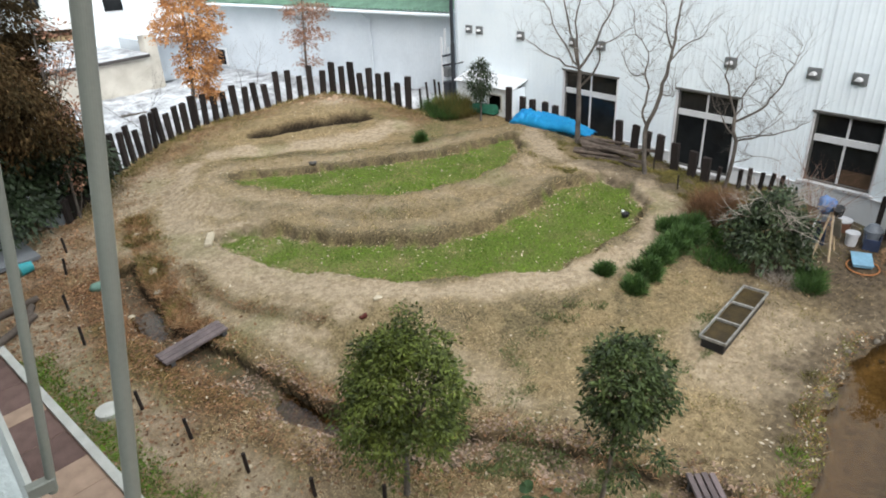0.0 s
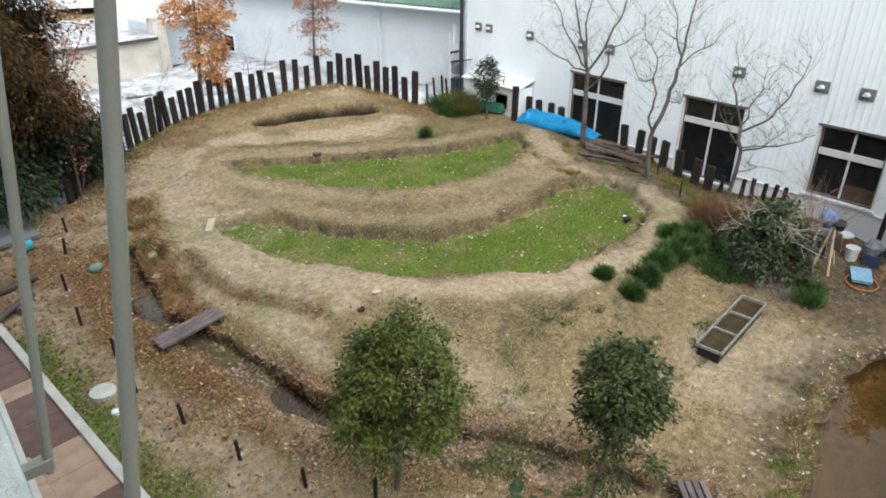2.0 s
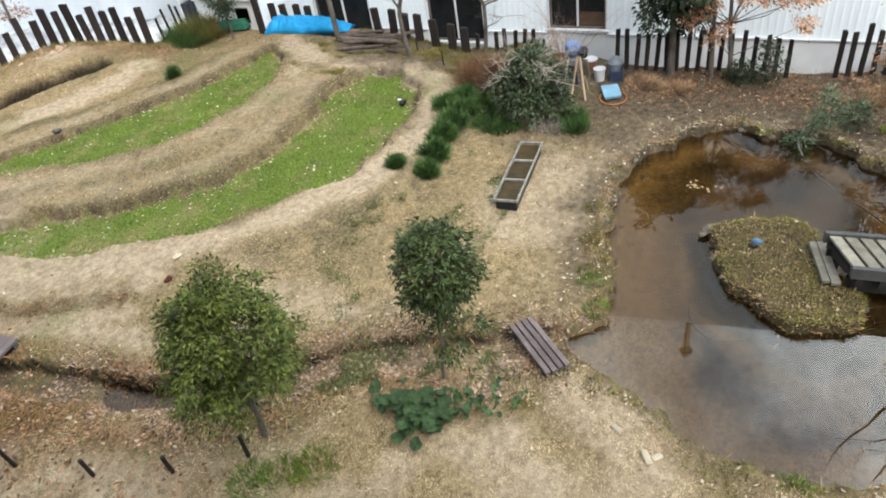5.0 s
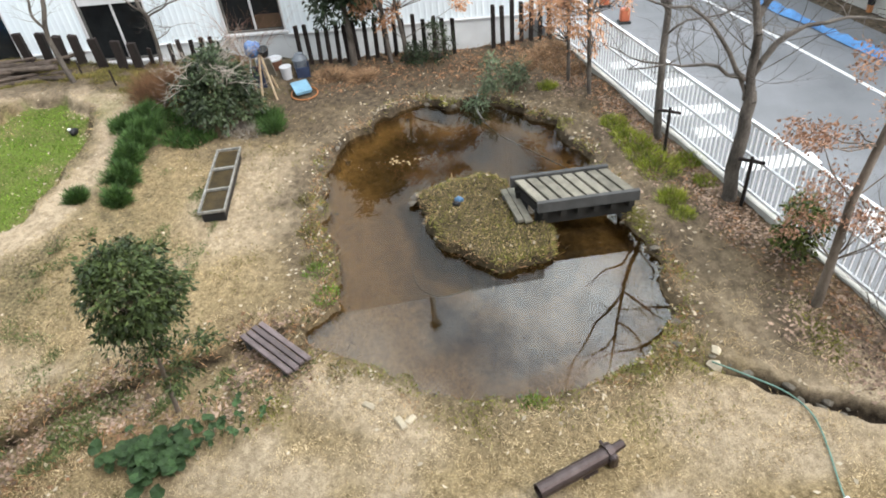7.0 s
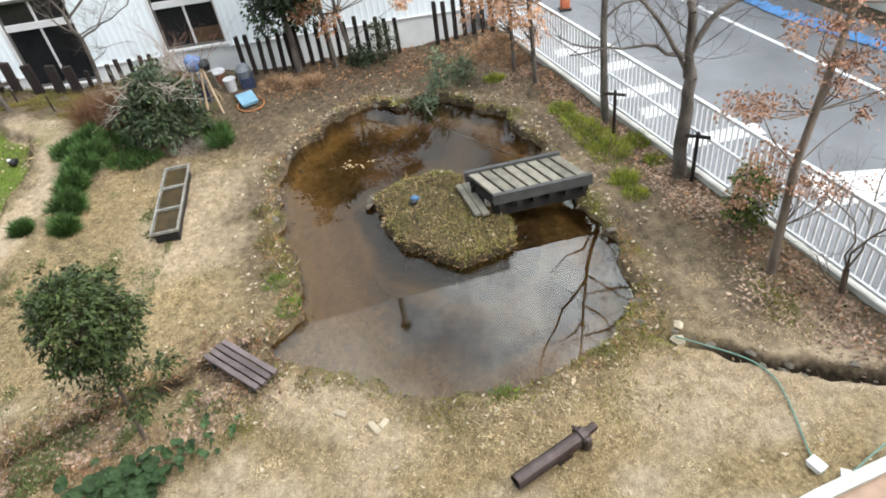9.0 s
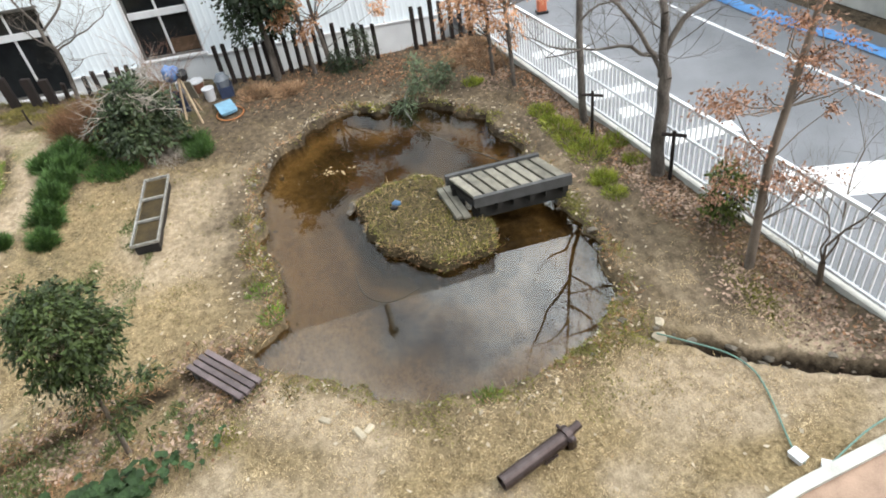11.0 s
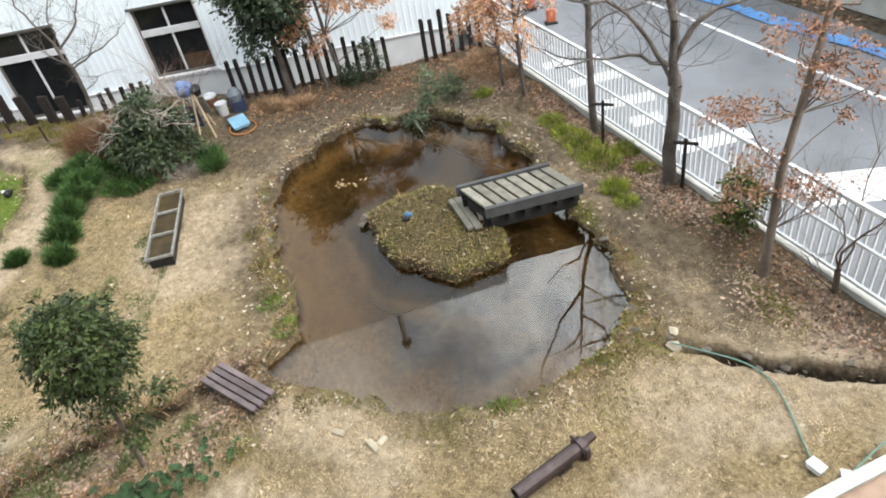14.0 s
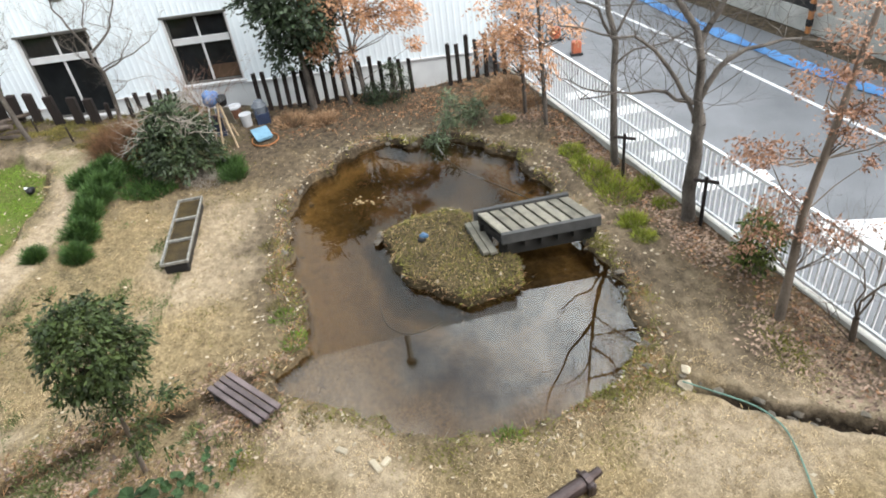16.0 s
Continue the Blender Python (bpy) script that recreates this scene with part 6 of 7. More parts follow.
for u in (-0.675, -0.04, 0.595):
    part("soil", boxed((0.59, 0.35, 0.03), (u, 0, 0.185), bevel=0.01), M_DIRTYWATER, tr, "wet brown soil")
for u in (-0.9, 0.9):
    part("foot", boxed((0.10, 0.34, 0.05), (u, 0, 0.015)), M_BLACK, tr)

# ---- blue tarpaulin, logs, netting ----
bm = bmesh.new()
n1, n2 = 90, 24
grid = []
for i in range(n1 + 1):
    row = []
    for j in range(n2 + 1):
        u, v = i / n1, j / n2
        s = math.sin(math.pi * v)
        hgt = 0.44 * s ** 0.35 * min(1, 6 * u + 0.3) * min(1, 3 * (1 - u) + 0.15) * (1 - 0.35 * u)
        w = 0.62 + 0.10 * math.sin(5 * u) + 0.05 * math.sin(17 * u)
        crease = 1 - abs(noise.noise(Vector((u * 11 + v * 3, v * 5, 0)))) * 2
        fold = 0.10 * crease * abs(crease) + 0.05 * noise.noise(Vector((u * 30, v * 12, 2)))
        row.append(bm.verts.new((u * 2.75 + 0.05 * noise.noise(Vector((u * 6, v * 9, 5))), (v - 0.5) * w + 0.06 * noise.noise(Vector((u * 14, v * 3, 8))), max(0.004, hgt + (fold - 0.04) * s ** 0.5))))
    grid.append(row)
for i in range(n1):
    for j in range(n2):
        bm.faces.new((grid[i][j], grid[i + 1][j], grid[i + 1][j + 1], grid[i][j + 1]))
bmesh.ops.solidify(bm, geom=bm.faces[:], thickness=0.006)
tp = part("tarpaulin", bm, M_BLUE, smooth=True)
tp.matrix_basis = pose(15.25, 14.0, height_at(15.25, 13) + 0.0, 0, 0, -81)
tagged(tp, "bright blue tarpaulin draped over a low stack", "tarpaulin")
rg = random.Random(9)
for i in range(20):
    lay, k = divmod(i, 7)
    L = rg.uniform(1.0, 2.1)
    bm = bmesh.new()
    rod(bm, (0, 0, 0), (L, 0, 0), rg.uniform(0.03, 0.08), rg.uniform(0.025, 0.065), 8)
    lg = part("log", bm, M_LOG)
    lg.matrix_basis = pose(14.95 - k * 0.13 + lay * 0.06 + rg.uniform(-0.03, 0.03), 10.95 + rg.uniform(-0.25, 0.2), height_at(14.8, 10.0) + 0.06 + lay * 0.11, 0, rg.uniform(-3, 3), -84 + rg.uniform(-18, 18))
    tagged(lg, "old grey-brown log in a stack", "log", "log pile")
bm = bmesh.new()
box(bm, (1.0, 0.35, 0.34), (0, 0, 0.17), bevel=0.10)
for v in bm.verts:
    v.co += Vector((rg.uniform(-0.04, 0.04), rg.uniform(-0.04, 0.04), rg.uniform(-0.04, 0.04)))
gn = part("netting_roll", bm, M_GREENNET)
gn.matrix_basis = pose(15.5, 15.6, height_at(15.5, 15.6), 0, 0, -70)
tagged(gn, "folded green netting on the ground", "netting")
annex = thing("lean_to", (15.75, 15.9, -0.15), "low white lean-to with a dark opening against the workshop", "shed")
for y0, y1, z0, z1 in ((-1.25, -0.83, 0.0, 1.08), (-0.25, 1.25, 0.0, 1.08), (-0.83, -0.25, 0.0, 0.38), (-0.83, -0.25, 0.86, 1.08)):
    part("front_panel", boxed((0.04, y1 - y0, z1 - z0), (0, (y0 + y1) / 2, (z0 + z1) / 2)), M_CONC2, annex)
for v in (-1.27, 1.27):
    part("side_panel", boxed((0.68, 0.04, 1.12), (0.33, v, 0.56)), M_SIDING, annex)
# Black sheet added behind the opening so its shade is in the colour.
part("back_panel", boxed((0.03, 2.4, 1.1), (0.62, 0, 0.55)), M_BLACK, annex, "black back panel painting the interior shade")
part("roof", boxed((0.84, 2.7, 0.05), (0.30, 0, 1.22), (0, -16, 0), 0.008), M_WHITEPAINT, annex, "white sheet roof")
bm = bmesh.new()
for y0 in (-0.86, -0.22):
    box(bm, (0.03, 0.05, 0.54), (-0.03, y0, 0.62))
for z0 in (0.36, 0.88):
    box(bm, (0.03, 0.60, 0.05), (-0.03, -0.54, z0))
part("opening_frame", bm, M_CONC, annex)
M_POLE = material("dark_painted_pole", (0.045, 0.05, 0.06), 0.45, 0.2, scale=4, fine=40, bump=0.03)
pole = thing("drain_pole", (15.95, 17.6, -0.1), "tall dark steel pole at the workshop corner", "pole")
bm = bmesh.new()
rod(bm, (0, 0, -0.3), (0, 0, 2.2), 0.075, sides=14)
rod(bm, (0, 0, 2.2), (0, 0, 6.5), 0.062, sides=14)
part("tube", bm, M_POLE, pole)
part("joint", rod(bmesh.new(), (0, 0, 1.46), (0, 0, 1.56), 0.085, sides=14), M_POLE, pole)
for zz in (0.5, 1.5):
    part("strap", boxed((0.44, 0.03, 0.04), (0.26, 0.0, zz)), M_POLE, pole)
unit_rack = thing("utility_rack", (16.75, 18.75, -0.9), "dark meter boxes and pale pipes in the gap between buildings", "utility")
part("cabinet", boxed((0.35, 0.30, 1.1), (0, 0, 0.85), bevel=0.01), M_POLE, unit_rack, "dark meter cabinet")
part("meter", boxed((0.28, 0.26, 0.36), (0.0, 0.02, 1.75), bevel=0.03), M_VENT, unit_rack, "grey meter")
for dx, top in ((-0.16, 3.0), (0.02, 3.3), (0.18, 2.6)):
    part("pipe", rod(bmesh.new(), (dx, 0.16, -0.2), (dx, 0.16, top), 0.045, sides=10), M_WHITEPAINT, unit_rack, "pale vertical pipe")
for zz in (1.35, 2.0, 2.35):
    part("valve", rod(bmesh.new(), (-0.22, 0.06, zz), (0.24, 0.06, zz), 0.04, sides=8), M_POLE, unit_rack)

# ---- stakes ----


def stake(x, y, h, lean, label, group, r=0.022, cross=False):
    z = height_at(x, y)
    s = thing("stake", (x, y, z), label, "stake", group)
    bm = bmesh.new()
    rod(bm, (0, 0, -0.15), (lean[0], lean[1], h), r, r * 0.9, 7)
    part("shaft", bm, M_SLEEPER, s)
    if cross:
        bm = bmesh.new()
        rod(bm, (lean[0] - 0.06, lean[1] - 0.16, h - 0.08), (lean[0] + 0.06, lean[1] + 0.16, h - 0.05), r * 0.9, sides=7)
        part("crossbar", bm, M_SLEEPER, s)


for x, y in ((1.43, 11.05), (1.89, 13.9), (1.56, 8.69), (1.82, 7.56), (2.11, 6.48), (2.5, 5.5), (2.99, 4.75), (1.55, 12.4), (1.6, 9.8), (2.2, 15.0)):
    stake(x, y, 0.34, (rg.uniform(-0.05, 0.05), rg.uniform(-0.05, 0.05)), "short dark stake in the dry grass", "edge stakes", 0.028)
stake(9.63, -3.5, 0.82, (0, 0), "dark tree stake with a crossbar", "tree stakes", 0.028, True)
stake(8.09, -4.22, 0.82, (0, 0), "dark tree stake with a crossbar", "tree stakes", 0.03, True)
stake(14.5, 8.5, 0.4, (0, 0.02), "short dark stake in the dry grass", "edge stakes")
stake(13.6, 7.3, 0.35, (0, 0.02), "short dark stake in the dry grass", "edge stakes")

# ---- rusty pipe ----
gz = height_at(3.8, -1.2)
gun = thing("rusty_pipe", (3.63, -0.87, gz + 0.095), "rusty brown steel pipe lying on dry grass", "pipe", turn=-62)
bm = bmesh.new()
n = 16
rings = []
for u, rr in ((0.0, 0.08), (0.80, 0.08), (0.80, 0.066), (0.0, 0.066)):
    rings.append([bm.verts.new((u, rr * math.cos(k * math.tau / n), rr * math.sin(k * math.tau / n))) for k in range(n)])
for a, b in ((0, 1), (1, 2), (2, 3), (3, 0)):
    for k in range(n):
        bm.faces.new((rings[a][k], rings[a][(k + 1) % n], rings[b][(k + 1) % n], rings[b][k]))
part("tube", bm, M_RUST, gun, smooth=False)
PL = 0.80
part("flange", rod(bmesh.new(), (PL - 0.02, 0, 0), (PL + 0.05, 0, 0), 0.105, sides=14), M_RUST, gun)
part("clamp", boxed((0.09, 0.15, 0.16), (PL + 0.01, -0.05, -0.01), bevel=0.02), M_RUST, gun)
part("spigot", rod(bmesh.new(), (PL + 0.05, 0, 0.02), (PL + 0.19, 0, 0.04), 0.05, 0.045, 10), M_RUST, gun)
part("bolt", rod(bmesh.new(), (PL, -0.12, 0.06), (PL, 0.12, 0.06), 0.018, sides=8), M_RUST, gun)
part("prop", boxed((0.16, 0.16, 0.05), (PL * 0.7, 0.0, -0.085)), M_RUST, gun)


def cable(name, pts, r, mat, label, category):
    cu = bpy.data.curves.new(name, "CURVE")
    cu.dimensions, cu.bevel_depth, cu.bevel_resolution = "3D", r, 2
    sp = cu.splines.new("NURBS")
    sp.points.add(len(pts) - 1)
    for p, q in zip(sp.points, pts):
        p.co = (*q, 1)
    sp.use_endpoint_u, sp.order_u = True, 3
    ob = new(name, cu)
    dg = bpy.context.evaluated_depsgraph_get()
    me = bpy.data.meshes.new_from_object(ob.evaluated_get(dg))
    bpy.data.objects.remove(ob)
    me.materials.clear()
    me.materials.append(mat)
    return tagged(new(name, me), label, category)


hose = [(5.2, -2.95), (4.96, -3.3), (4.75, -3.59), (4.5, -3.72), (4.31, -3.74), (4.0, -3.70), (3.71, -3.65), (3.45, -3.62), (3.35, -3.66)]
cable("garden_hose", [(x, y, max(height_at(x, y), -0.02) + 0.03) for x, y in hose], 0.0095, M_HOSE, "green garden hose lying on dry grass", "hose")
hose = [(3.05, -3.3), (3.2, -3.7), (3.42, -4.1), (3.62, -4.5), (3.75, -5.0)]
cable("garden_hose", [(x, y, 0.05) for x, y in hose], 0.0095, M_HOSE, "green garden hose along the kerb", "hose")
M_OLDHOSE = material("silted_hose", (0.17, 0.15, 0.11), 0.8, scale=5, fine=40, dark=(0.09, 0.08, 0.06), bump=0.1)
cable("pond_hose", [(12.1, -0.55, 0.10), (11.85, -0.48, 0.0), (11.6, -0.52, -0.11), (10.93, -0.78, -0.15), (10.31, -1.32, -0.16), (9.62, -1.9, -0.16), (9.2, -2.25, -0.16)], 0.014, M_RIM, "pale hose sinking into the pond", "hose")
cable("pond_hose", [(7.42, 0.55, -0.16), (7.15, 0.52, -0.15), (6.85, 0.42, -0.15), (6.66, 0.18, -0.15), (6.68, -0.08, -0.15), (6.85, -0.3, -0.17)], 0.011, M_OLDHOSE, "silted hose lying in the pond", "hose")
for x, y, t in ((3.42, -3.62, 25), (3.28, -3.86, 65)):
    w = thing("white_box", (x, y, height_at(x, y)), "small white plastic box by the kerb", "box", "kerb boxes", turn=t)
    part("body", boxed((0.14, 0.10, 0.07), (0, 0, 0.04), bevel=0.012), M_WHITEPAINT, w)
    part("lid", boxed((0.15, 0.11, 0.013), (0, 0, 0.08)), M_WHITEPAINT, w)

# ---- clutter by the shed ----
ez = height_at(12.88, 3.75)
ea = thing("easel", (12.88, 3.75, ez), "wooden easel with a grey panel and blue cloth on top", "easel", turn=-15)
for a, b in (((-0.25, -0.30, -0.02), (0, -0.02, 0.86)), ((-0.22, 0.06, -0.02), (0, 0.02, 0.86)), ((0.30, -0.02, -0.02), (0, 0, 0.86))):
    part("leg", rod(bmesh.new(), a, b, 0.022, sides=6), M_PALEWOOD, ea)
part("panel", boxed((0.02, 0.20, 0.42), (0.06, -0.10, 0.58), (0, -14, 0), 0.004), M_GREYWOOD, ea, "grey-brown panel")
part("board", boxed((0.04, 0.22, 0.50), (0.10, 0.22, 0.32), (0, -8, 10), 0.01), M_NAVYCLOTH, ea, "dark blue folded sheet")
part("rail", rod(bmesh.new(), (-0.10, 0.36, 0.0), (0.02, 0.22, 0.88), 0.022, sides=8), M_WHITEPAINT, ea, "white pole")
bm = bmesh.new()
bmesh.ops.create_icosphere(bm, subdivisions=3, radius=0.17, matrix=Matrix.Translation((0.05, 0.16, 0.95)))
for v in bm.verts:
    v.co += Vector((1, 1, 1)) * 0.05 * noise.noise(v.co * 9) + v.normal * 0.05 * noise.noise(v.co * 17)
    v.co.z = 0.95 + (v.co.z - 0.95) * 0.85
part("cloth", bm, M_BLUECLOTH, ea, "blue cloth bundle", smooth=True)
part("bucket", rod(bmesh.new(), (0.08, -0.06, 0.82), (0.02, -0.09, 0.97), 0.08, 0.105, 14), M_BLACK, ea, "black bucket")


def bucket(x, y, r0, r1, h, mat, label, lid=None, dome=0.0):
    b = thing("bucket", (x, y, height_at(x, y)), label, "bucket", "shed clutter")
    part("body", rod(bmesh.new(), (0, 0, 0), (0, 0, h), r0, r1, 18), mat, b)
    part("rim", rod(bmesh.new(), (0, 0, h - 0.02), (0, 0, h + 0.012), r1 + 0.012, r1 + 0.012, 18), lid or mat, b)
    if dome:
        part("lid", rod(bmesh.new(), (0, 0, h + 0.012), (0, 0, h + dome), r1, r1 * 0.55, 18), lid or mat, b)


bucket(13.6, 3.52, 0.10, 0.12, 0.26, M_OFFWHITE, "off-white plastic bucket on the soil")
bucket(13.98, 3.28, 0.14, 0.16, 0.30, M_GREYPLASTIC, "grey bin with a domed lid near the wall", M_GREYPLASTIC, 0.12)
bucket(14.1, 3.86, 0.12, 0.15, 0.24, M_TERRA, "brown plant pot holding white scraps", M_OFFWHITE, 0.05)
crate = thing("storage_box", (13.78, 3.2, height_at(13.78, 3.2)), "dark open plastic crate on the soil", "box", turn=12)
for v in (-0.13, 0.13):
    part("side", boxed((0.34, 0.02, 0.24), (0, v, 0.12), bevel=0.005), M_NAVYCLOTH, crate)
for u in (-0.16, 0.16):
    part("end", boxed((0.02, 0.24, 0.24), (u, 0, 0.12), bevel=0.005), M_NAVYCLOTH, crate)
part("base", boxed((0.30, 0.24, 0.02), (0, 0, 0.01)), M_BLACK, crate)
jar = thing("glass_tank", (14.25, 4.2, height_at(14.25, 4.2)), "small clear tank standing by the wall", "tank", turn=8)
for v in (-0.12, 0.12):
    part("side", boxed((0.20, 0.008, 0.22), (0, v, 0.13)), M_OFFWHITE, jar)
for u in (-0.10, 0.10):
    part("end", boxed((0.008, 0.23, 0.22), (u, 0, 0.13)), M_GREYPLASTIC, jar)
part("base", boxed((0.20, 0.23, 0.02), (0, 0, 0.01)), M_GREYPLASTIC, jar)
tray = thing("blue_tray", (12.9, 3.05, height_at(12.9, 3.05)), "pale blue tray over a thin orange hoop", "tray", turn=25)
part("body", boxed((0.44, 0.32, 0.08), (0.06, 0.02, 0.10), (0, -6, 0), 0.02), M_BLUEPLASTIC, tray)
part("lip", boxed((0.47, 0.35, 0.015), (0.06, 0.02, 0.135), (0, -6, 0), 0.005), M_BLUEPLASTIC, tray)
bm = bmesh.new()
for k in range(24):
    a, b = k * math.tau / 24, (k + 1) * math.tau / 24
    rod(bm, (-0.06 + 0.32 * math.cos(a), 0.27 * math.sin(a), 0.03), (-0.06 + 0.32 * math.cos(b), 0.27 * math.sin(b), 0.03), 0.014, sides=6)
part("hoop", bm, M_ORANGE, tray, "thin orange hoop")

# ---- small things on the ground ----
mh = thing("round_slab", (1.17, 8.95, height_at(1.17, 8.95)), "round pale concrete cover in the grass", "cover")
part("disc", rod(bmesh.new(), (0, 0, -0.05), (0, 0, 0.05), 0.19, 0.18, 20), M_CONC, mh)
sm = thing("round_slab", (1.18, 8.42, height_at(1.18, 8.42)), "small white cap in the grass", "cover")
part("disc", rod(bmesh.new(), (0, 0, -0.05), (0, 0, 0.06), 0.07, 0.06, 14), M_WHITEPAINT, sm)
sl = part("stone_slab", boxed((0.62, 0.15, 0.09), (0, 0, 0.04), bevel=0.015), M_PALESTONE)
sl.matrix_basis = pose(4.5, 12.83, height_at(4.5, 12.83), 0, 0, 60)
tagged(sl, "pale concrete slab set at the paddy outlet", "slab")


def ornament(x, y, mat, s, label):
    o = thing("garden_marker", (x, y, height_at(x, y)), label, "marker", turn=rg.uniform(0, 360))
    bm = bmesh.new()
    bmesh.ops.create_icosphere(bm, subdivisions=2, radius=0.5, matrix=Matrix.Translation((0, 0, s * 0.3)) @ Matrix.Diagonal((s * 1.2, s * 0.8, s * 0.7, 1)))
    for v in bm.verts:
        v.co *= 1 + 0.45 * noise.noise(v.co * 9 / s * 0.2 + Vector((x, y, 0)))
    part("body", bm, mat, o, smooth=True)
    part("peg", rod(bmesh.new(), (0, 0, -0.08), (0, 0, s * 0.3), 0.012), M_BLACK, o)


ornament(8.54, -0.16, M_NAVY, 0.13, "small blue plastic lump on the islet")
ornament(8.44, -0.12, M_BLACK, 0.11, "small dark lump on the islet")
ornament(11.8, 7.5, M_BLACK, 0.20, "small black bundle in the paddy")
ornament(11.95, 7.66, M_WHITEPAINT, 0.10, "small white bundle in the paddy")
ornament(8.54, 15.2, M_DARKALU, 0.18, "dark grey lump at the paddy edge")
ornament(5.15, 8.17, M_REDRAG, 0.13, "small dark red rag on the dry grass")
pail = thing("pail", (1.35, 14.56, height_at(1.35, 14.56)), "turquoise plastic pail lying in dry leaves", "pail")
part("body", rod(bmesh.new(), (-0.12, 0, 0.12), (0.12, 0.03, 0.13), 0.13, 0.10, 16), M_TEAL, pail)
part("rim", rod(bmesh.new(), (-0.14, 0, 0.12), (-0.12, 0, 0.12), 0.145, sides=16), M_HOSE, pail)
ornament(2.16, 12.80, M_HOSE, 0.26, "crumpled sea-green cloth in dry leaves")
for i, (x, y, t) in enumerate(((0.75, 13.0, 20), (0.9, 12.5, 70), (0.65, 12.2, 40))):
    bm = bmesh.new()
    rod(bm, (-0.5, 0, 0.07), (0.5, 0, 0.07), 0.07, 0.06, 9)
    lg = part("log", bm, M_LOG)
    lg.matrix_basis = pose(x, y, height_at(x, y), 0, 0, t)
    tagged(lg, "old log lying beside the walkway", "log", "walkway logs")

# stones round the pond, at the ditch and on the lawn


def stone(x, y, s, z, seed, mat=None, label="rough grey-brown stone at the water's edge", group="pond stones"):
    rg2 = random.Random(seed)
    bm = bmesh.new()
    bmesh.ops.create_icosphere(bm, subdivisions=1, radius=s)
    for v in bm.verts:
        v.co *= rg2.uniform(0.65, 1.25)
        v.co.x *= 1.35
        v.co.z *= 0.6
    ob = part("stone", bm, mat or M_STONE)
    ob.matrix_basis = pose(x, y, z + s * 0.05, 0, 0, rg2.uniform(0, 360))
    tagged(ob, label, "stone", group)


rg = random.Random(77)
for i, (x, y, a) in enumerate(along(POND + POND[:1], 0.17)):
    far_side = x > 8.5 or y < -2.2
    if rg.random() < (0.75 if far_side else 0.3):
        xx, yy = x + rg.gauss(0, 0.07), y + rg.gauss(0, 0.07)
        stone(xx, yy, rg.choice((0.02, 0.025, 0.03, 0.04, 0.05, 0.06)), height_at(xx, yy) - 0.015, 300 + i)
for i, (x, y, a) in enumerate(along(ISLAND + ISLAND[:1], 0.22)):
    if rg.random() < 0.18:
        stone(x, y, rg.uniform(0.03, 0.07), height_at(x, y) - 0.01, 500 + i)
for i, (x, y, a) in enumerate(along(DRAIN, 0.2)):
    for s in (-0.2, 0.2):
        if rg.random() < 0.45:
            continue
        xx, yy = x + s * 0.8 + rg.gauss(0, 0.03), y + s * 0.5
        stone(xx, yy, rg.uniform(0.03, 0.065), height_at(xx, yy) - 0.01, 600 + i, None, "rough stone along the ditch edge", "ditch stones")
for i, (x, y, s) in enumerate(((4.9, 0.75, 0.03), (4.82, 0.85, 0.03), (5.6, 8.35, 0.07), (3.0, 11.9, 0.1), (3.2, 12.6, 0.12), (3.35, 13.6, 0.1), (2.4, 11.9, 0.1), (3.6, 14.8, 0.12), (5.2, -2.98, 0.09), (5.35, -3.05, 0.07))):
    stone(x, y, s, height_at(x, y), 700 + i, M_PALESTONE, "pale stone lying in the dry grass", "pale stones")

for i, (x, y, rad) in enumerate(((13.7, -1.95, 0.45), (14.0, -2.25, 0.4), (13.2, -2.35, 0.4), (13.4, -1.4, 0.35), (13.7, 2.6, 0.35), (13.5, 1.9, 0.3))):
    tuft("brush_mat", x, y, rad, 0.17, 620, M_BRUSH, "loose heap of pale orange-brown dead stems", "brush", "fence brush", 172 + i, 0.014, 1.6)
for i in range(26):
    x, y = 12.6 + rg.gauss(0, 0.55), 20.35 + rg.gauss(0, 0.3)
    stone(x, y, rg.uniform(0.04, 0.10), height_at(x, y), 760 + i, M_RUBBLE, "pale orange rubble on the mound", "mound rubble")
tuft("russet_tuft", 9.42, -0.48, 0.14, 0.16, 240, M_RUSTGRASS, "russet tuft on the islet edge", "grass clump", "", 171, 0.012, 0.8)
stone(8.85, 0.5, 0.10, -0.02, 741, None, "rough brown stone at the islet edge")
stone(8.72, 0.6, 0.06, -0.05, 742, None, "rough brown stone at the islet edge")
rgf = np.random.default_rng(95)
for x, y, t, ln in ((4.55, 0.50, 35, 0.19), (4.60, 0.40, -40, 0.13), (4.82, 0.88, 60, 0.15)):
    ob = part("brick_fragment", boxed((ln, 0.075, 0.045), (0, 0, 0.004), bevel=0.012), M_PALESTONE)
    ob.matrix_basis = pose(x, y, height_at(x, y), 3, -2, t)
    tagged(ob, "pale broken brick lying in the dry grass", "brick", "brick fragments")
fl = thing("floating_leaves", (10.1, 0.78, -0.103), "few yellow leaves floating on the pond", "leaves")
for i in range(16):
    a, k = rgf.uniform(0, math.tau), rgf.uniform(0.05, 0.28)
    lf = mesh_object("leaf", [(-0.035, 0, 0), (0, 0.02, 0.004), (0.035, 0, 0), (0, -0.02, 0.004)], [(0, 3, 2, 1)], M_DRYGRASS, fl)
    lf.matrix_basis = pose(k * math.cos(a) * 0.6, k * math.sin(a) * 1.2, 0.002, 0, 0, math.degrees(a * 3))

M_BEIGE = material("beige_render", (0.60, 0.565, 0.50), 0.9, scale=1.5, fine=30, dark=(0.42, 0.385, 0.33), bump=0.2)

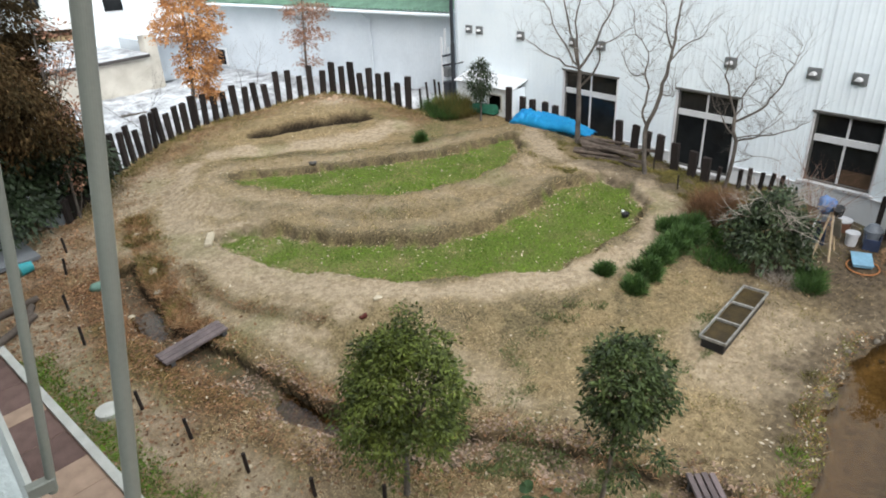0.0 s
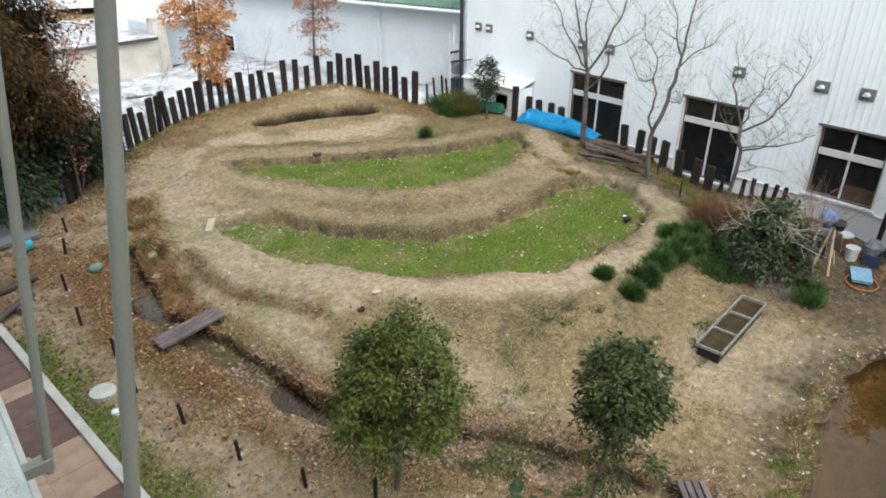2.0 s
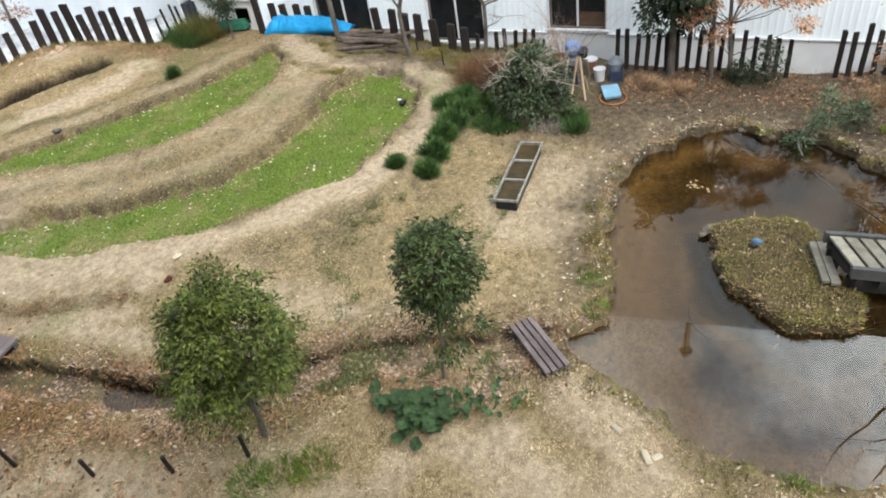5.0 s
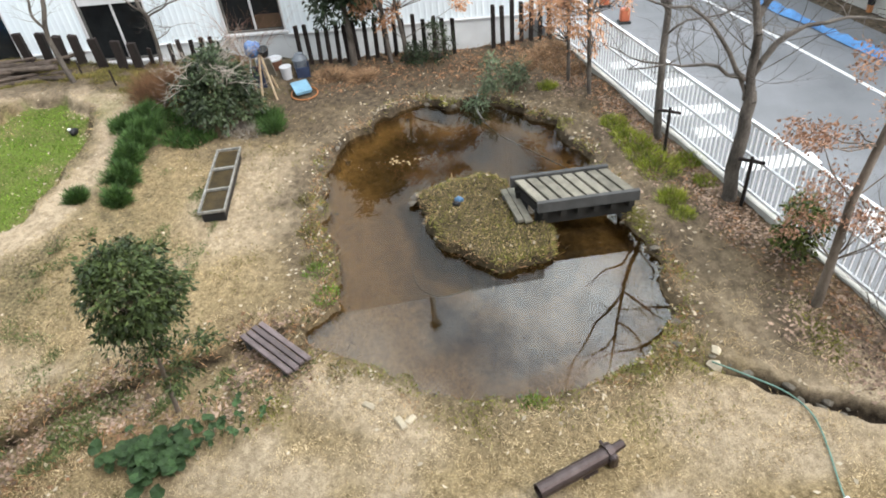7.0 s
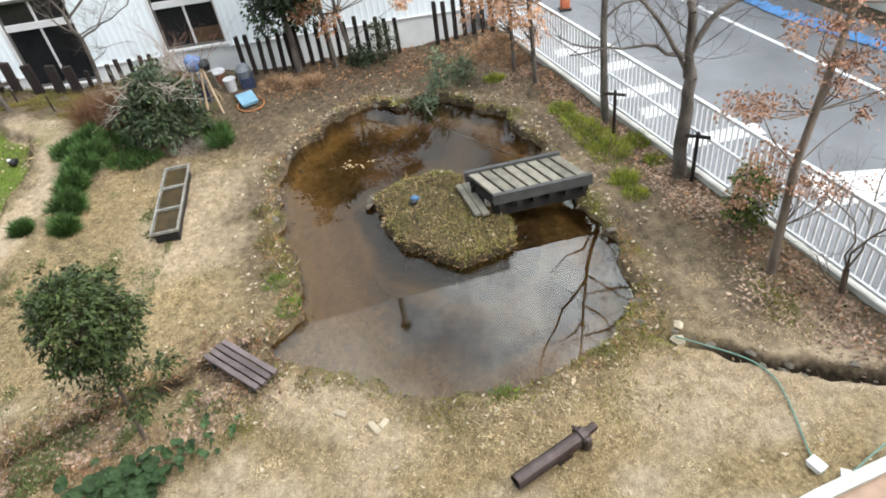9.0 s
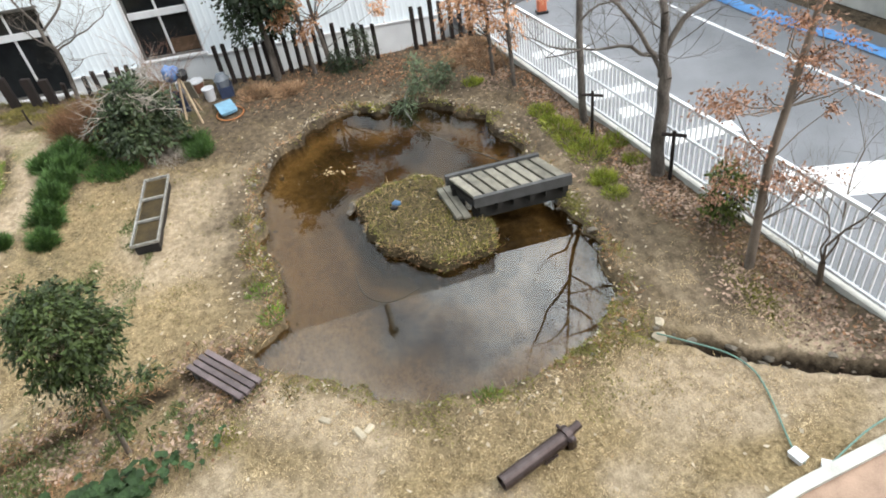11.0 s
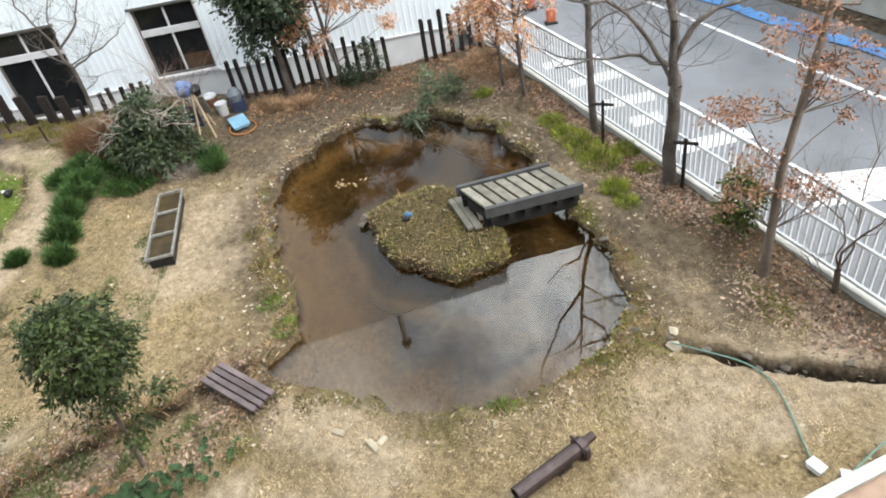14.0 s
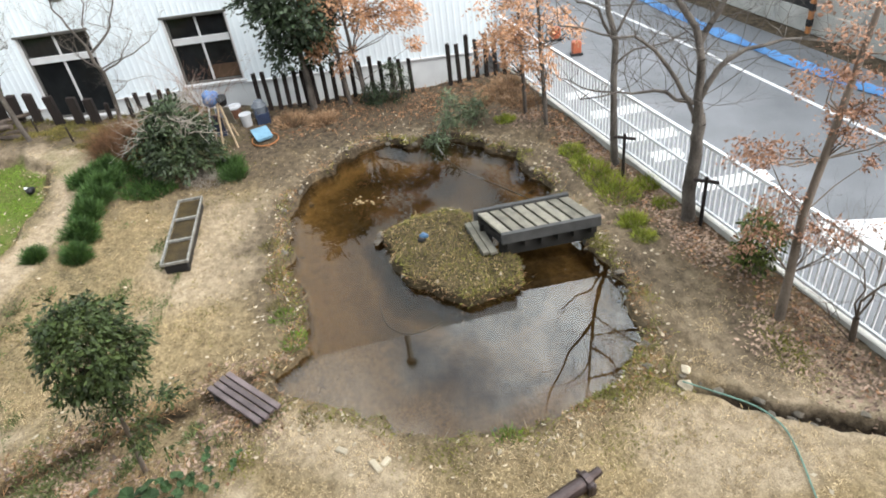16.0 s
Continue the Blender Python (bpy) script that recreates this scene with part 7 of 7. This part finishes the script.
# ---- past the fence on the far left: white sheeting and outbuildings ----
gx, gy = np.meshgrid(np.linspace(0, 1, 120), np.linspace(0, 1, 150) ** 1.3, indexing="ij")
wx = 1.0 + gx * 16.0
wy0 = np.interp(wx, [1, 4, 5.5, 8, 10, 12, 13.2, 14.0, 14.6, 17], [17.2, 19.1, 20.5, 22.1, 22.5, 22.4, 21.6, 20.2, 18.6, 18.4])
wy = wy0 + gy * 26.0
fold = 1 - np.abs(2 * vnoise(wx, wy, 1.0, 31) - 1)
fold2 = 1 - np.abs(2 * vnoise(wx, wy * 1.6, 0.5, 34) - 1)
wz = -0.62 + 0.4 * sstep(0.1, 0.9, gy) + (0.42 * fold ** 0.6 + 0.16 * vnoise(wx, wy, 3.0, 32) + 0.13 * fold2 ** 0.5) * sstep(0.0, 0.06, gy) * (1 - 0.75 * sstep(0.1, 0.5, gy))
vs = np.stack([wx, wy, wz], -1).reshape(-1, 3).tolist()
ii = np.arange(18000).reshape(120, 150)
fs = np.stack([ii[:-1, :-1], ii[1:, :-1], ii[1:, 1:], ii[:-1, 1:]], -1).reshape(-1, 4).tolist()
tagged(mesh_object("white_sheeting", vs, fs, M_WHITEFILM, smooth=True), "crumpled white sheeting spread over heaps", "sheeting", kind="stuff")


for x, y, z, t, ln in ((5.6, 23.5, 0.0, 20, 1.1), (8.9, 24.6, 0.0, 12, 1.3), (7.4, 26.0, 0.05, -25, 0.9), (10.8, 26.5, 0.05, 35, 1.0)):
    stick = part("branch", rod(bmesh.new(), (-ln / 2, 0, 0), (ln / 2, 0, 0.06), 0.05, 0.025, 7), M_BARK)
    stick.matrix_basis = pose(x, y, z - 0.12, 0, 0, t)
    tagged(stick, "dark broken branch lying on the white sheeting", "branch", "sheet branches")


def block(at, size, turn, wall, roof, label):
    b = thing("outbuilding", at, label, "building", turn=turn)
    part("wall", boxed(size, (0, 0, size[2] / 2)), wall, b)
    part("roof", boxed((size[0] + 0.5, size[1] + 0.5, 0.14), (0, 0, size[2] + 0.07), bevel=0.03), roof, b)
    for k in (-0.25, 0.22):
        w = part("window", boxed((0.9, 0.05, 1.2), (size[0] * k, -size[1] / 2 - 0.01, size[2] * 0.72)), M_GLASS, b)
        part("window_frame", boxed((0.9, 0.04, 0.05), (size[0] * k, -size[1] / 2 - 0.02, size[2] * 0.72 - 0.63)), M_ALU, w)


low = thing("outbuilding", (7.4, 32.1, -0.3), "low beige rendered outbuilding with a white roof", "building", turn=8)
part("wall", boxed((4.6, 3.6, 1.5), (0, 0, 0.75)), M_BEIGE, low)
part("roof", boxed((4.7, 3.8, 0.07), (-0.05, 0, 1.56), bevel=0.02), M_WHITEFILM, low, "white roof strewn with debris")
part("fascia", boxed((4.7, 0.05, 0.12), (-0.05, -1.93, 1.50)), M_DARKALU, low, "dark roof edge")
part("pillar", boxed((0.5, 0.6, 2.3), (2.58, -1.4, 1.15)), M_BEIGE, low)
part("wing", boxed((2.6, 2.4, 1.9), (4.1, 0.6, 0.95)), M_SIDING2, low, "grey wing in shade")
part("cap", boxed((3.2, 0.9, 0.10), (3.6, -1.1, 2.35)), M_WHITEPAINT, low)
cab = thing("white_cabinet", (2.85, 17.75, 0.0), "low white cabinet behind the black posts", "cabinet", turn=-12)
part("body", boxed((0.62, 0.45, 0.40), (0, 0, 0.20), bevel=0.01), M_WHITEPAINT, cab)
part("top", boxed((0.68, 0.50, 0.03), (0, 0, 0.42), bevel=0.005), M_CONC2, cab)
pad = part("concrete_pad", boxed((1.1, 2.6, 0.08), (0, 0, 0)), M_ASPHALT)
pad.matrix_basis = pose(1.05, 16.4, 0.05, 0, 0, 6)
tagged(pad, "grey concrete pad at the end of the walkway", "paving")
block((13.5, 41.0, -0.3), (6.0, 4.5, 4.4), -14, M_SIDING, M_WHITEPAINT, "white outbuilding with dark windows")
block((2.0, 42.0, -0.3), (8.0, 5.0, 3.0), -8, M_SIDING, M_WHITEPAINT, "white flat-roofed outbuilding beyond the fence")
block((16.0, 58.0, -0.3), (16.0, 6.0, 3.0), -20, M_SIDING, M_WHITEPAINT, "long white building in the distance")

# ---- grass, fallen leaves and weeds ----


def blades(name, n, box4, keep, length, width, mat, label, seed, upright=1.0):
    """Very many thin blades where keep(x, y) allows."""
    r = np.random.default_rng(seed)
    x, y = r.uniform(box4[0], box4[1], n), r.uniform(box4[2], box4[3], n)
    f = fields(x, y)
    k = r.uniform(0, 1, n) < keep(x, y, f)
    x, y = x[k], y[k]
    z = height(x, y, tuple(v[k] for v in f))
    m = len(x)
    d = unit(r.normal(0, 1, (m, 3)) * np.array([1, 1, 0.3]) + np.array([0, 0, upright]))
    s = unit(np.cross(d, r.normal(0, 1, (m, 3))))
    L = r.uniform(length[0], length[1], (m, 1))
    c = np.stack([x, y, z - 0.01], 1)
    return tagged(quad_mesh(name, c, d * L, s * width * r.uniform(0.6, 1.4, (m, 1)), mat), label, "grass", kind="stuff")


def keep_dry(x, y, f):
    d1, d2, dp, di, ds, dd, dt, path = f
    b, g, l, m, wd, dk, dm = zones(x, y, f)[:7]
    m = np.maximum(np.maximum(m, dk), 0.75 * dm)
    return np.clip((1 - 0.85 * b) * (1 - 0.75 * l) * (1 - 0.55 * wd) * (1 - m) * (1 - 0.8 * np.clip(g, 0, 1)), 0, 1) * (beyond_fence(x, y) < -0.2) * (x < 16.0) * (x > np.interp(y, [-7, -3.5, 2, 7, 12, 19], [3.9, 3.2, 1.6, 0.95, 0.4, -0.2])) * (0.25 + 0.9 * vnoise(x, y, 0.4, 41)) * (1 - 0.5 * sstep(6.5, 5.0, x) * (y < 7.5))


def keep_green(x, y, f):
    return sstep(0.0, -0.12, np.minimum(f[0], f[1])) * (0.35 + 0.8 * vnoise(x, y, 0.5, 42))


def keep_edge(x, y, f):
    d1, d2, dp, di, ds, dd, dt, path = f
    rim = np.exp(-((ds - 0.45) / 0.14) ** 2) + np.exp(-((np.abs(dp) - 0.12) / 0.10) ** 2) * 0.6 + np.exp(-((di - 0.02) / 0.12) ** 2) * 0.8
    rim = rim + 0.6 * np.exp(-((d1 - 0.18) / 0.12) ** 2) + 0.6 * np.exp(-((d2 - 0.18) / 0.12) ** 2) * (dt > 0.5)
    return np.clip(rim, 0, 1) * vnoise(x, y, 0.3, 43) * (beyond_fence(x, y) < -0.2)


def keep_litter(x, y, f):
    zz = zones(x, y, f)
    return zz[2] * (1 - zz[3]) * (1 - zz[5]) * (beyond_fence(x, y) < -0.1) * (x < 15.9) * (0.3 + vnoise(x, y, 0.6, 44)) * (x > np.interp(y, [-7, 2, 7, 12, 19], [3.9, 1.6, 0.95, 0.4, -0.2]))


def keep_islet(x, y, f):
    return sstep(0.05, -0.1, f[3])


GARDEN = (0, 16, -6, 22)
blades("dry_grass", 430000, GARDEN, keep_dry, (0.03, 0.09), 0.0075, M_DRYGRASS, "short dry straw-coloured grass", 401, 0.5)
blades("paddy_grass", 130000, (4.5, 14.2, 6.5, 16.5), keep_green, (0.03, 0.08), 0.012, M_GREENGRASS, "short green grass covering the paddies", 402, 0.8)
blades("bank_grass", 90000, GARDEN, keep_edge, (0.08, 0.22), 0.010, M_DRYGRASS, "longer dry grass hanging over the banks", 403, 0.5)
blades("russet_grass", 150000, (0, 16, -6, 20), keep_litter, (0.05, 0.16), 0.010, M_RUSTGRASS, "matted russet dry grass and stems", 406, 0.35)
blades("verge_grass", 22000, (0.3, 1.8, 6.0, 11.2), lambda x, y, f: sstep(0.75, 0.3, x - np.interp(y, [2.0, 7.16, 11.74], [1.57, 0.93, 0.43]) + 0.3 * vnoise(x, y, 0.5, 46)) * (x > np.interp(y, [2.0, 7.16, 11.74], [1.58, 0.94, 0.44])), (0.05, 0.12), 0.011, M_GREENGRASS, "green grass strip beside the kerb", 405, 0.8)
blades("ditch_stems", 110000, (1.8, 6.4, 1.6, 14), lambda x, y, f: np.exp(-((f[4] - 0.32) / 0.13) ** 2) * sstep(0.25, 0.6, vnoise(x, y, 0.4, 51)) * (0.25 + 0.75 * field_side(x, y)) * np.interp(y, [2.0, 5.5], [0.4, 1.0]), (0.08, 0.22), 0.009, M_RUSTGRASS, "long russet stems hanging over the ditch", 409, 0.3)
blades("bank_weeds", 130000, (3.0, 15.8, 2.5, 21.5), lambda x, y, f: np.maximum(sstep(0.56, 0.80, 0.6 * vnoise(x, y, 0.22, 52) + 0.4 * vnoise(x, y, 1.1, 53)), 0.45 * zones(x, y, f)[4] * sstep(0.3, 0.6, vnoise(x, y, 0.25, 54))) * (np.minimum(f[0], f[1]) > 0.05) * (f[7] > 0.3) * (f[2] > 0.3), (0.03, 0.10), 0.010, M_OLIVEGRASS, "dull green weeds in the dry grass", 410, 0.6)
blades("fence_weeds", 60000, (3.0, 14.2, 16.0, 22.3), lambda x, y, f: np.exp(-((seg_dist(x, y, FENCE_LINE) - 0.25) / 0.28) ** 2) * sstep(0.4, 0.65, 0.6 * vnoise(x, y, 0.35, 97) + 0.4 * vnoise(x, y, 1.2, 98)) * (y < np.interp(x, [p[0] for p in FENCE_LINE], [p[1] for p in FENCE_LINE])), (0.08, 0.24), 0.010, M_OLIVEGRASS, "rank weeds at the foot of the black posts", 435, 0.8)
blades("fence_straw", 60000, (3.0, 14.2, 16.0, 22.3), lambda x, y, f: np.exp(-((seg_dist(x, y, FENCE_LINE) - 0.3) / 0.35) ** 2) * sstep(0.35, 0.6, 0.6 * vnoise(x, y, 0.3, 99) + 0.4 * vnoise(x, y, 1.0, 100)) * (y < np.interp(x, [p[0] for p in FENCE_LINE], [p[1] for p in FENCE_LINE])), (0.06, 0.2), 0.009, M_DRYGRASS, "dry grass at the foot of the black posts", 436, 0.7)
DITCH_SIDE = [(3.85, 15.6), (3.6, 14.2), (3.35, 12.9), (3.12, 11.7), (2.98, 10.9), (3.0, 10.2)]
BANK_TOE = [(3.72, 12.0), (3.65, 11.1), (3.75, 10.4), (4.05, 9.7), (4.6, 8.7)]
blades("ditch_brush", 26000, (2.3, 4.6, 9.8, 16.0), lambda x, y, f: sstep(0.42, 0.12, seg_dist(x, y, DITCH_SIDE) + 0.25 * (vnoise(x, y, 0.3, 91) - 0.5)) * sstep(0.2, 0.5, vnoise(x, y, 0.35, 92)) * (f[4] > 0.14), (0.10, 0.26), 0.009, M_RUSTGRASS, "tall russet dry grass along the ditch", 431, 0.6)
blades("ditch_straw", 22000, (2.3, 4.6, 9.8, 16.0), lambda x, y, f: sstep(0.45, 0.12, seg_dist(x, y, DITCH_SIDE) + 0.25 * (vnoise(x, y, 0.3, 91) - 0.5)) * sstep(0.3, 0.6, vnoise(x, y, 0.3, 96)) * (f[4] > 0.14), (0.08, 0.22), 0.008, M_DRYGRASS, "pale dry grass along the ditch", 434, 0.6)
blades("ditch_greens", 44000, (2.3, 4.6, 9.8, 16.0), lambda x, y, f: sstep(0.42, 0.12, seg_dist(x, y, DITCH_SIDE) + 0.25 * (vnoise(x, y, 0.3, 91) - 0.5)) * sstep(0.35, 0.6, vnoise(x, y, 0.4, 93)) * (f[4] > 0.14), (0.08, 0.20), 0.011, M_OLIVEGRASS, "olive weeds among the dry grass by the ditch", 432, 0.6)
blades("toe_grass", 14000, (3.2, 5.0, 8.4, 12.3), lambda x, y, f: sstep(0.16, 0.04, seg_dist(x, y, BANK_TOE) + 0.1 * (vnoise(x, y, 0.25, 94) - 0.5)) * sstep(0.25, 0.55, vnoise(x, y, 0.4, 95)), (0.06, 0.16), 0.008, M_DRYCLUMP, "brown dry grass along the toe of the bank", 433, 0.4)
M_MOSS = material("yellow_green_moss", (0.23, 0.215, 0.045), 0.85, scale=3, fine=14, dark=(0.11, 0.115, 0.022), bump=0, island=0.4)
M_STRAW = material("bleached_straw", (0.66, 0.52, 0.33), 0.85, scale=2, fine=12, dark=(0.36, 0.265, 0.15), bump=0, island=0.5)
blades("straw_tufts", 280000, (1.5, 6.5, -5, 7.5), lambda x, y, f: sstep(0.34, 0.66, 0.6 * vnoise(x, y, 0.3, 55) + 0.4 * vnoise(x, y, 1.2, 56)) * (f[4] > 0.3) * (f[2] > 0.15) * (f[5] > 0.2) * (x > np.interp(y, [-7, -3.5, 2, 7.5], [3.95, 3.25, 1.65, 1.0])), (0.03, 0.08), 0.006, M_STRAW, "bleached straw tufts on the near lawn", 414, 0.45)
blades("rim_moss", 120000, (4.4, 12.8, -3.4, 2.6), lambda x, y, f: np.clip(np.exp(-((f[2] - 0.10) / 0.12) ** 2) * (0.25 + 0.75 * (f[2] > 0)) + np.exp(-((f[3] + 0.05) / 0.10) ** 2), 0, 1) * sstep(0.25, 0.55, vnoise(x, y, 0.4, 48)), (0.03, 0.09), 0.012, M_MOSS, "mossy yellow-green fringe along the pond rim", 408, 0.5)
blades("rim_stems", 90000, (4.4, 12.8, -3.4, 2.6), lambda x, y, f: np.exp(-((f[2] - 0.16) / 0.12) ** 2) * sstep(0.4, 0.65, vnoise(x, y, 0.45, 64)), (0.04, 0.12), 0.010, M_RUSTGRASS, "russet dead stems along the pond rim", 420, 0.3)
blades("islet_fringe", 12000, (6.7, 9.7, -1.8, 0.8), lambda x, y, f: np.exp(-((f[3] - 0.01) / 0.07) ** 2) * sstep(0.3, 0.6, vnoise(x, y, 0.35, 60)), (0.04, 0.11), 0.009, M_RUSTGRASS, "russet fringe hanging from the islet edge", 416, 0.2)
blades("islet_moss", 7000, (6.7, 9.7, -1.8, 0.8), lambda x, y, f: sstep(0.04, -0.06, f[3]) * sstep(0.45, 0.7, vnoise(x, y, 0.45, 61)), (0.03, 0.07), 0.014, M_MOSS, "mossy green patches on the islet", 417, 0.6)
blades("paddy_straw", 16000, (4.5, 14.2, 6.5, 16.5), lambda x, y, f: sstep(0.02, -0.05, np.minimum(f[0], f[1])) * (0.12 + 0.8 * sstep(-0.35, -0.05, np.minimum(f[0], f[1])) * vnoise(x, y, 0.4, 62)), (0.03, 0.07), 0.010, M_DRYGRASS, "dry stems among the green paddy grass", 418, 0.3)
blades("islet_straw", 20000, (6.7, 9.6, -1.7, 0.7), lambda x, y, f: sstep(0.06, -0.06, f[3]) * sstep(0.25, 0.6, vnoise(x, y, 0.5, 65)), (0.03, 0.08), 0.008, M_DRYGRASS, "pale dry grass on the islet", 421, 0.4)
blades("islet_grass", 12000, (6.7, 9.6, -1.7, 0.7), keep_islet, (0.03, 0.09), 0.009, M_OLIVEGRASS, "yellow-brown grass on the islet", 404, 0.6)

M_LAWNWEED = material("lawn_weed", (0.135, 0.165, 0.055), 0.7, scale=3, fine=12, dark=(0.05, 0.07, 0.022), bump=0, island=0.45)
blades("lawn_weeds", 110000, (5.2, 10.2, 3.6, 6.8), lambda x, y, f: 0.7 * sstep(0.55, 0.85, 0.55 * vnoise(x, y, 0.28, 71) + 0.45 * vnoise(x, y, 1.3, 72)) * (f[2] > 0.4) * (f[7] > 0.25), (0.03, 0.08), 0.012, M_LAWNWEED, "patches of low green weeds in the dry lawn", 422, 0.6)
blades("ditch_weeds", 60000, (3.4, 6.2, 1.6, 6.6), lambda x, y, f: sstep(0.45, 0.25, f[4]) * sstep(0.52, 0.66, vnoise(x, y, 0.3, 73)), (0.04, 0.12), 0.013, M_LAWNWEED, "green weeds growing along the ditch bed", 423, 0.6)
blades("corner_weeds", 70000, (12.6, 16.0, 4.8, 11.5), lambda x, y, f: sstep(0.45, 0.65, vnoise(x, y, 0.3, 74)) * (f[7] > 0.45) * (f[0] > 0.3), (0.05, 0.14), 0.012, M_OLIVEGRASS, "rank olive weeds below the wall posts", 424, 0.6)
for i, (x, y, rx, ry) in enumerate(((5.35, -2.72, 0.25, 0.2), (5.6, -4.25, 0.45, 0.16), (5.15, -2.2, 0.14, 0.35), (8.0, -2.75, 0.3, 0.12), (4.6, -2.2, 0.4, 0.45), (4.55, -0.4, 0.22, 0.5), (5.4, -4.35, 0.35, 0.14), (4.88, 2.05, 0.22, 0.22), (3.1, 3.9, 0.35, 0.3))):
    blades("moss_patch", 9000, (x - 2 * rx, x + 2 * rx, y - 2 * ry, y + 2 * ry), lambda u, v, f: np.exp(-((u - x) / rx) ** 2 - ((v - y) / ry) ** 2) * sstep(0.25, 0.6, vnoise(u, v, 0.25, 75)) * (f[2] > 0.0), (0.02, 0.06), 0.012, M_MOSS, "yellow-green moss on the damp soil", 425 + i, 0.6)


def leaves(name, n, box4, keep, size, mat, label, seed):
    r = np.random.default_rng(seed)
    x, y = r.uniform(box4[0], box4[1], n), r.uniform(box4[2], box4[3], n)
    f = fields(x, y)
    k = r.uniform(0, 1, n) < keep(x, y, f)
    x, y = x[k], y[k]
    z = height(x, y, tuple(v[k] for v in f)) + 0.012
    m = len(x)
    d = unit(r.normal(0, 1, (m, 3)) * np.array([1, 1, 0.35]))
    s = unit(np.cross(d, np.array([[0, 0, 1.0]]) + r.normal(0, 0.35, (m, 3))))
    L = r.uniform(size[0], size[1], (m, 1))
    c = np.stack([x, y, z], 1) - d * L / 2
    return tagged(quad_mesh(name, c, d * L, s * L * 0.6, mat, None, 0.12), label, "leaves", kind="stuff")


leaves("fallen_leaves", 120000, GARDEN, keep_litter, (0.04, 0.09), M_LITTER, "brown fallen leaves on the soil", 411)
M_DARKLEAF = material("damp_leaf", (0.36, 0.255, 0.19), 0.75, scale=2, fine=12, dark=(0.10, 0.062, 0.042), bump=0, island=0.6)
leaves("ditch_leaves", 16000, (2.4, 6.4, 1.6, 8.5), lambda x, y, f: sstep(0.75, 0.25, f[4]) * sstep(0.3, 0.6, vnoise(x, y, 0.6, 76)), (0.035, 0.08), M_DARKLEAF, "brown leaves lying in the ditch", 430)
leaves("damp_leaves", 40000, (4.3, 15.5, -6, -1.6), lambda x, y, f: sstep(1.5, 0.9, -beyond_fence(x, y) + 0.45 + (vnoise(x, y, 0.7, 57) - 0.5) * 0.8) * sstep(0.3, 0.55, vnoise(x, y, 1.1, 59)) * (beyond_fence(x, y) < -0.08) * (f[2] > 0.25) * (0.35 + vnoise(x, y, 0.5, 58)), (0.04, 0.08), M_DARKLEAF, "damp brown leaves heaped along the white fence", 415)
# Pale flakes standing in for pebbles and bleached leaves along the rim.
M_RIMFLAKE = material("pale_rim_flake", (0.40, 0.34, 0.26), 0.8, scale=2, fine=12, dark=(0.22, 0.18, 0.13), bump=0, island=0.4)
leaves("rim_leaves", 15000, (4.4, 12.8, -3.4, 2.8), lambda x, y, f: np.exp(-((f[2] - 0.16) / 0.06) ** 2) * sstep(0.25, 0.6, vnoise(x, y, 0.5, 63)), (0.025, 0.055), M_RIMFLAKE, "pale flakes for pebbles and bleached leaves on the pond rim", 419)
M_PALELEAF = material("bleached_leaf", (0.48, 0.41, 0.31), 0.8, scale=2, fine=12, dark=(0.32, 0.25, 0.17), bump=0, island=0.3)
leaves("pale_leaves", 14000, GARDEN, lambda x, y, f: (beyond_fence(x, y) < -0.1) * (0.12 + 0.7 * (np.abs(f[2] - 0.35) < 0.35) + 0.3 * (np.abs(np.minimum(f[0], f[1])) < 0.12) + 0.6 * (f[4] < 0.8)) * (np.maximum(f[2], -f[3]) > 0.0), (0.04, 0.08), M_PALELEAF, "scattered bleached leaves on the ground", 412)

leaves("paddy_leaves", 2600, (4.5, 14.2, 6.5, 16.5), lambda x, y, f: (np.minimum(f[0], f[1]) < 0.0) * (0.25 + 0.75 * sstep(-0.4, 0.0, np.minimum(f[0], f[1]))), (0.05, 0.09), M_PALELEAF, "bleached leaves scattered on the green paddies", 437)

# ---- paving of the walkway ----
walk_ob = bpy.data.objects["walkway"]
bands = [(14.0, 12.4, M_TILE), (12.4, 11.9, M_TILE2), (11.9, 9.95, M_TILE), (9.95, 9.6, M_TILE2), (9.6, 8.2, M_TILE), (8.2, 7.0, M_TILE2), (7.0, 5.0, M_TILE)]
for y1, y0, mat in bands:
    n = max(1, round((y1 - y0) / 0.7))
    step_y = (y1 - y0) / n
    for k in range(n):
        yc = y1 - (k + 0.5) * step_y
        xk = float(np.interp(yc, [2.0, 7.16, 11.74, 19.0], [1.45, 0.8, 0.3, -0.4]))
        for c in range(2):
            t = part("paving_slab", boxed((0.596, step_y - 0.006, 0.03), (0, 0, 0), bevel=0.003), mat, walk_ob)
            t.matrix_basis = pose(xk - 0.31 - c * 0.6, yc, 0.012, 0, 0, 6.3)
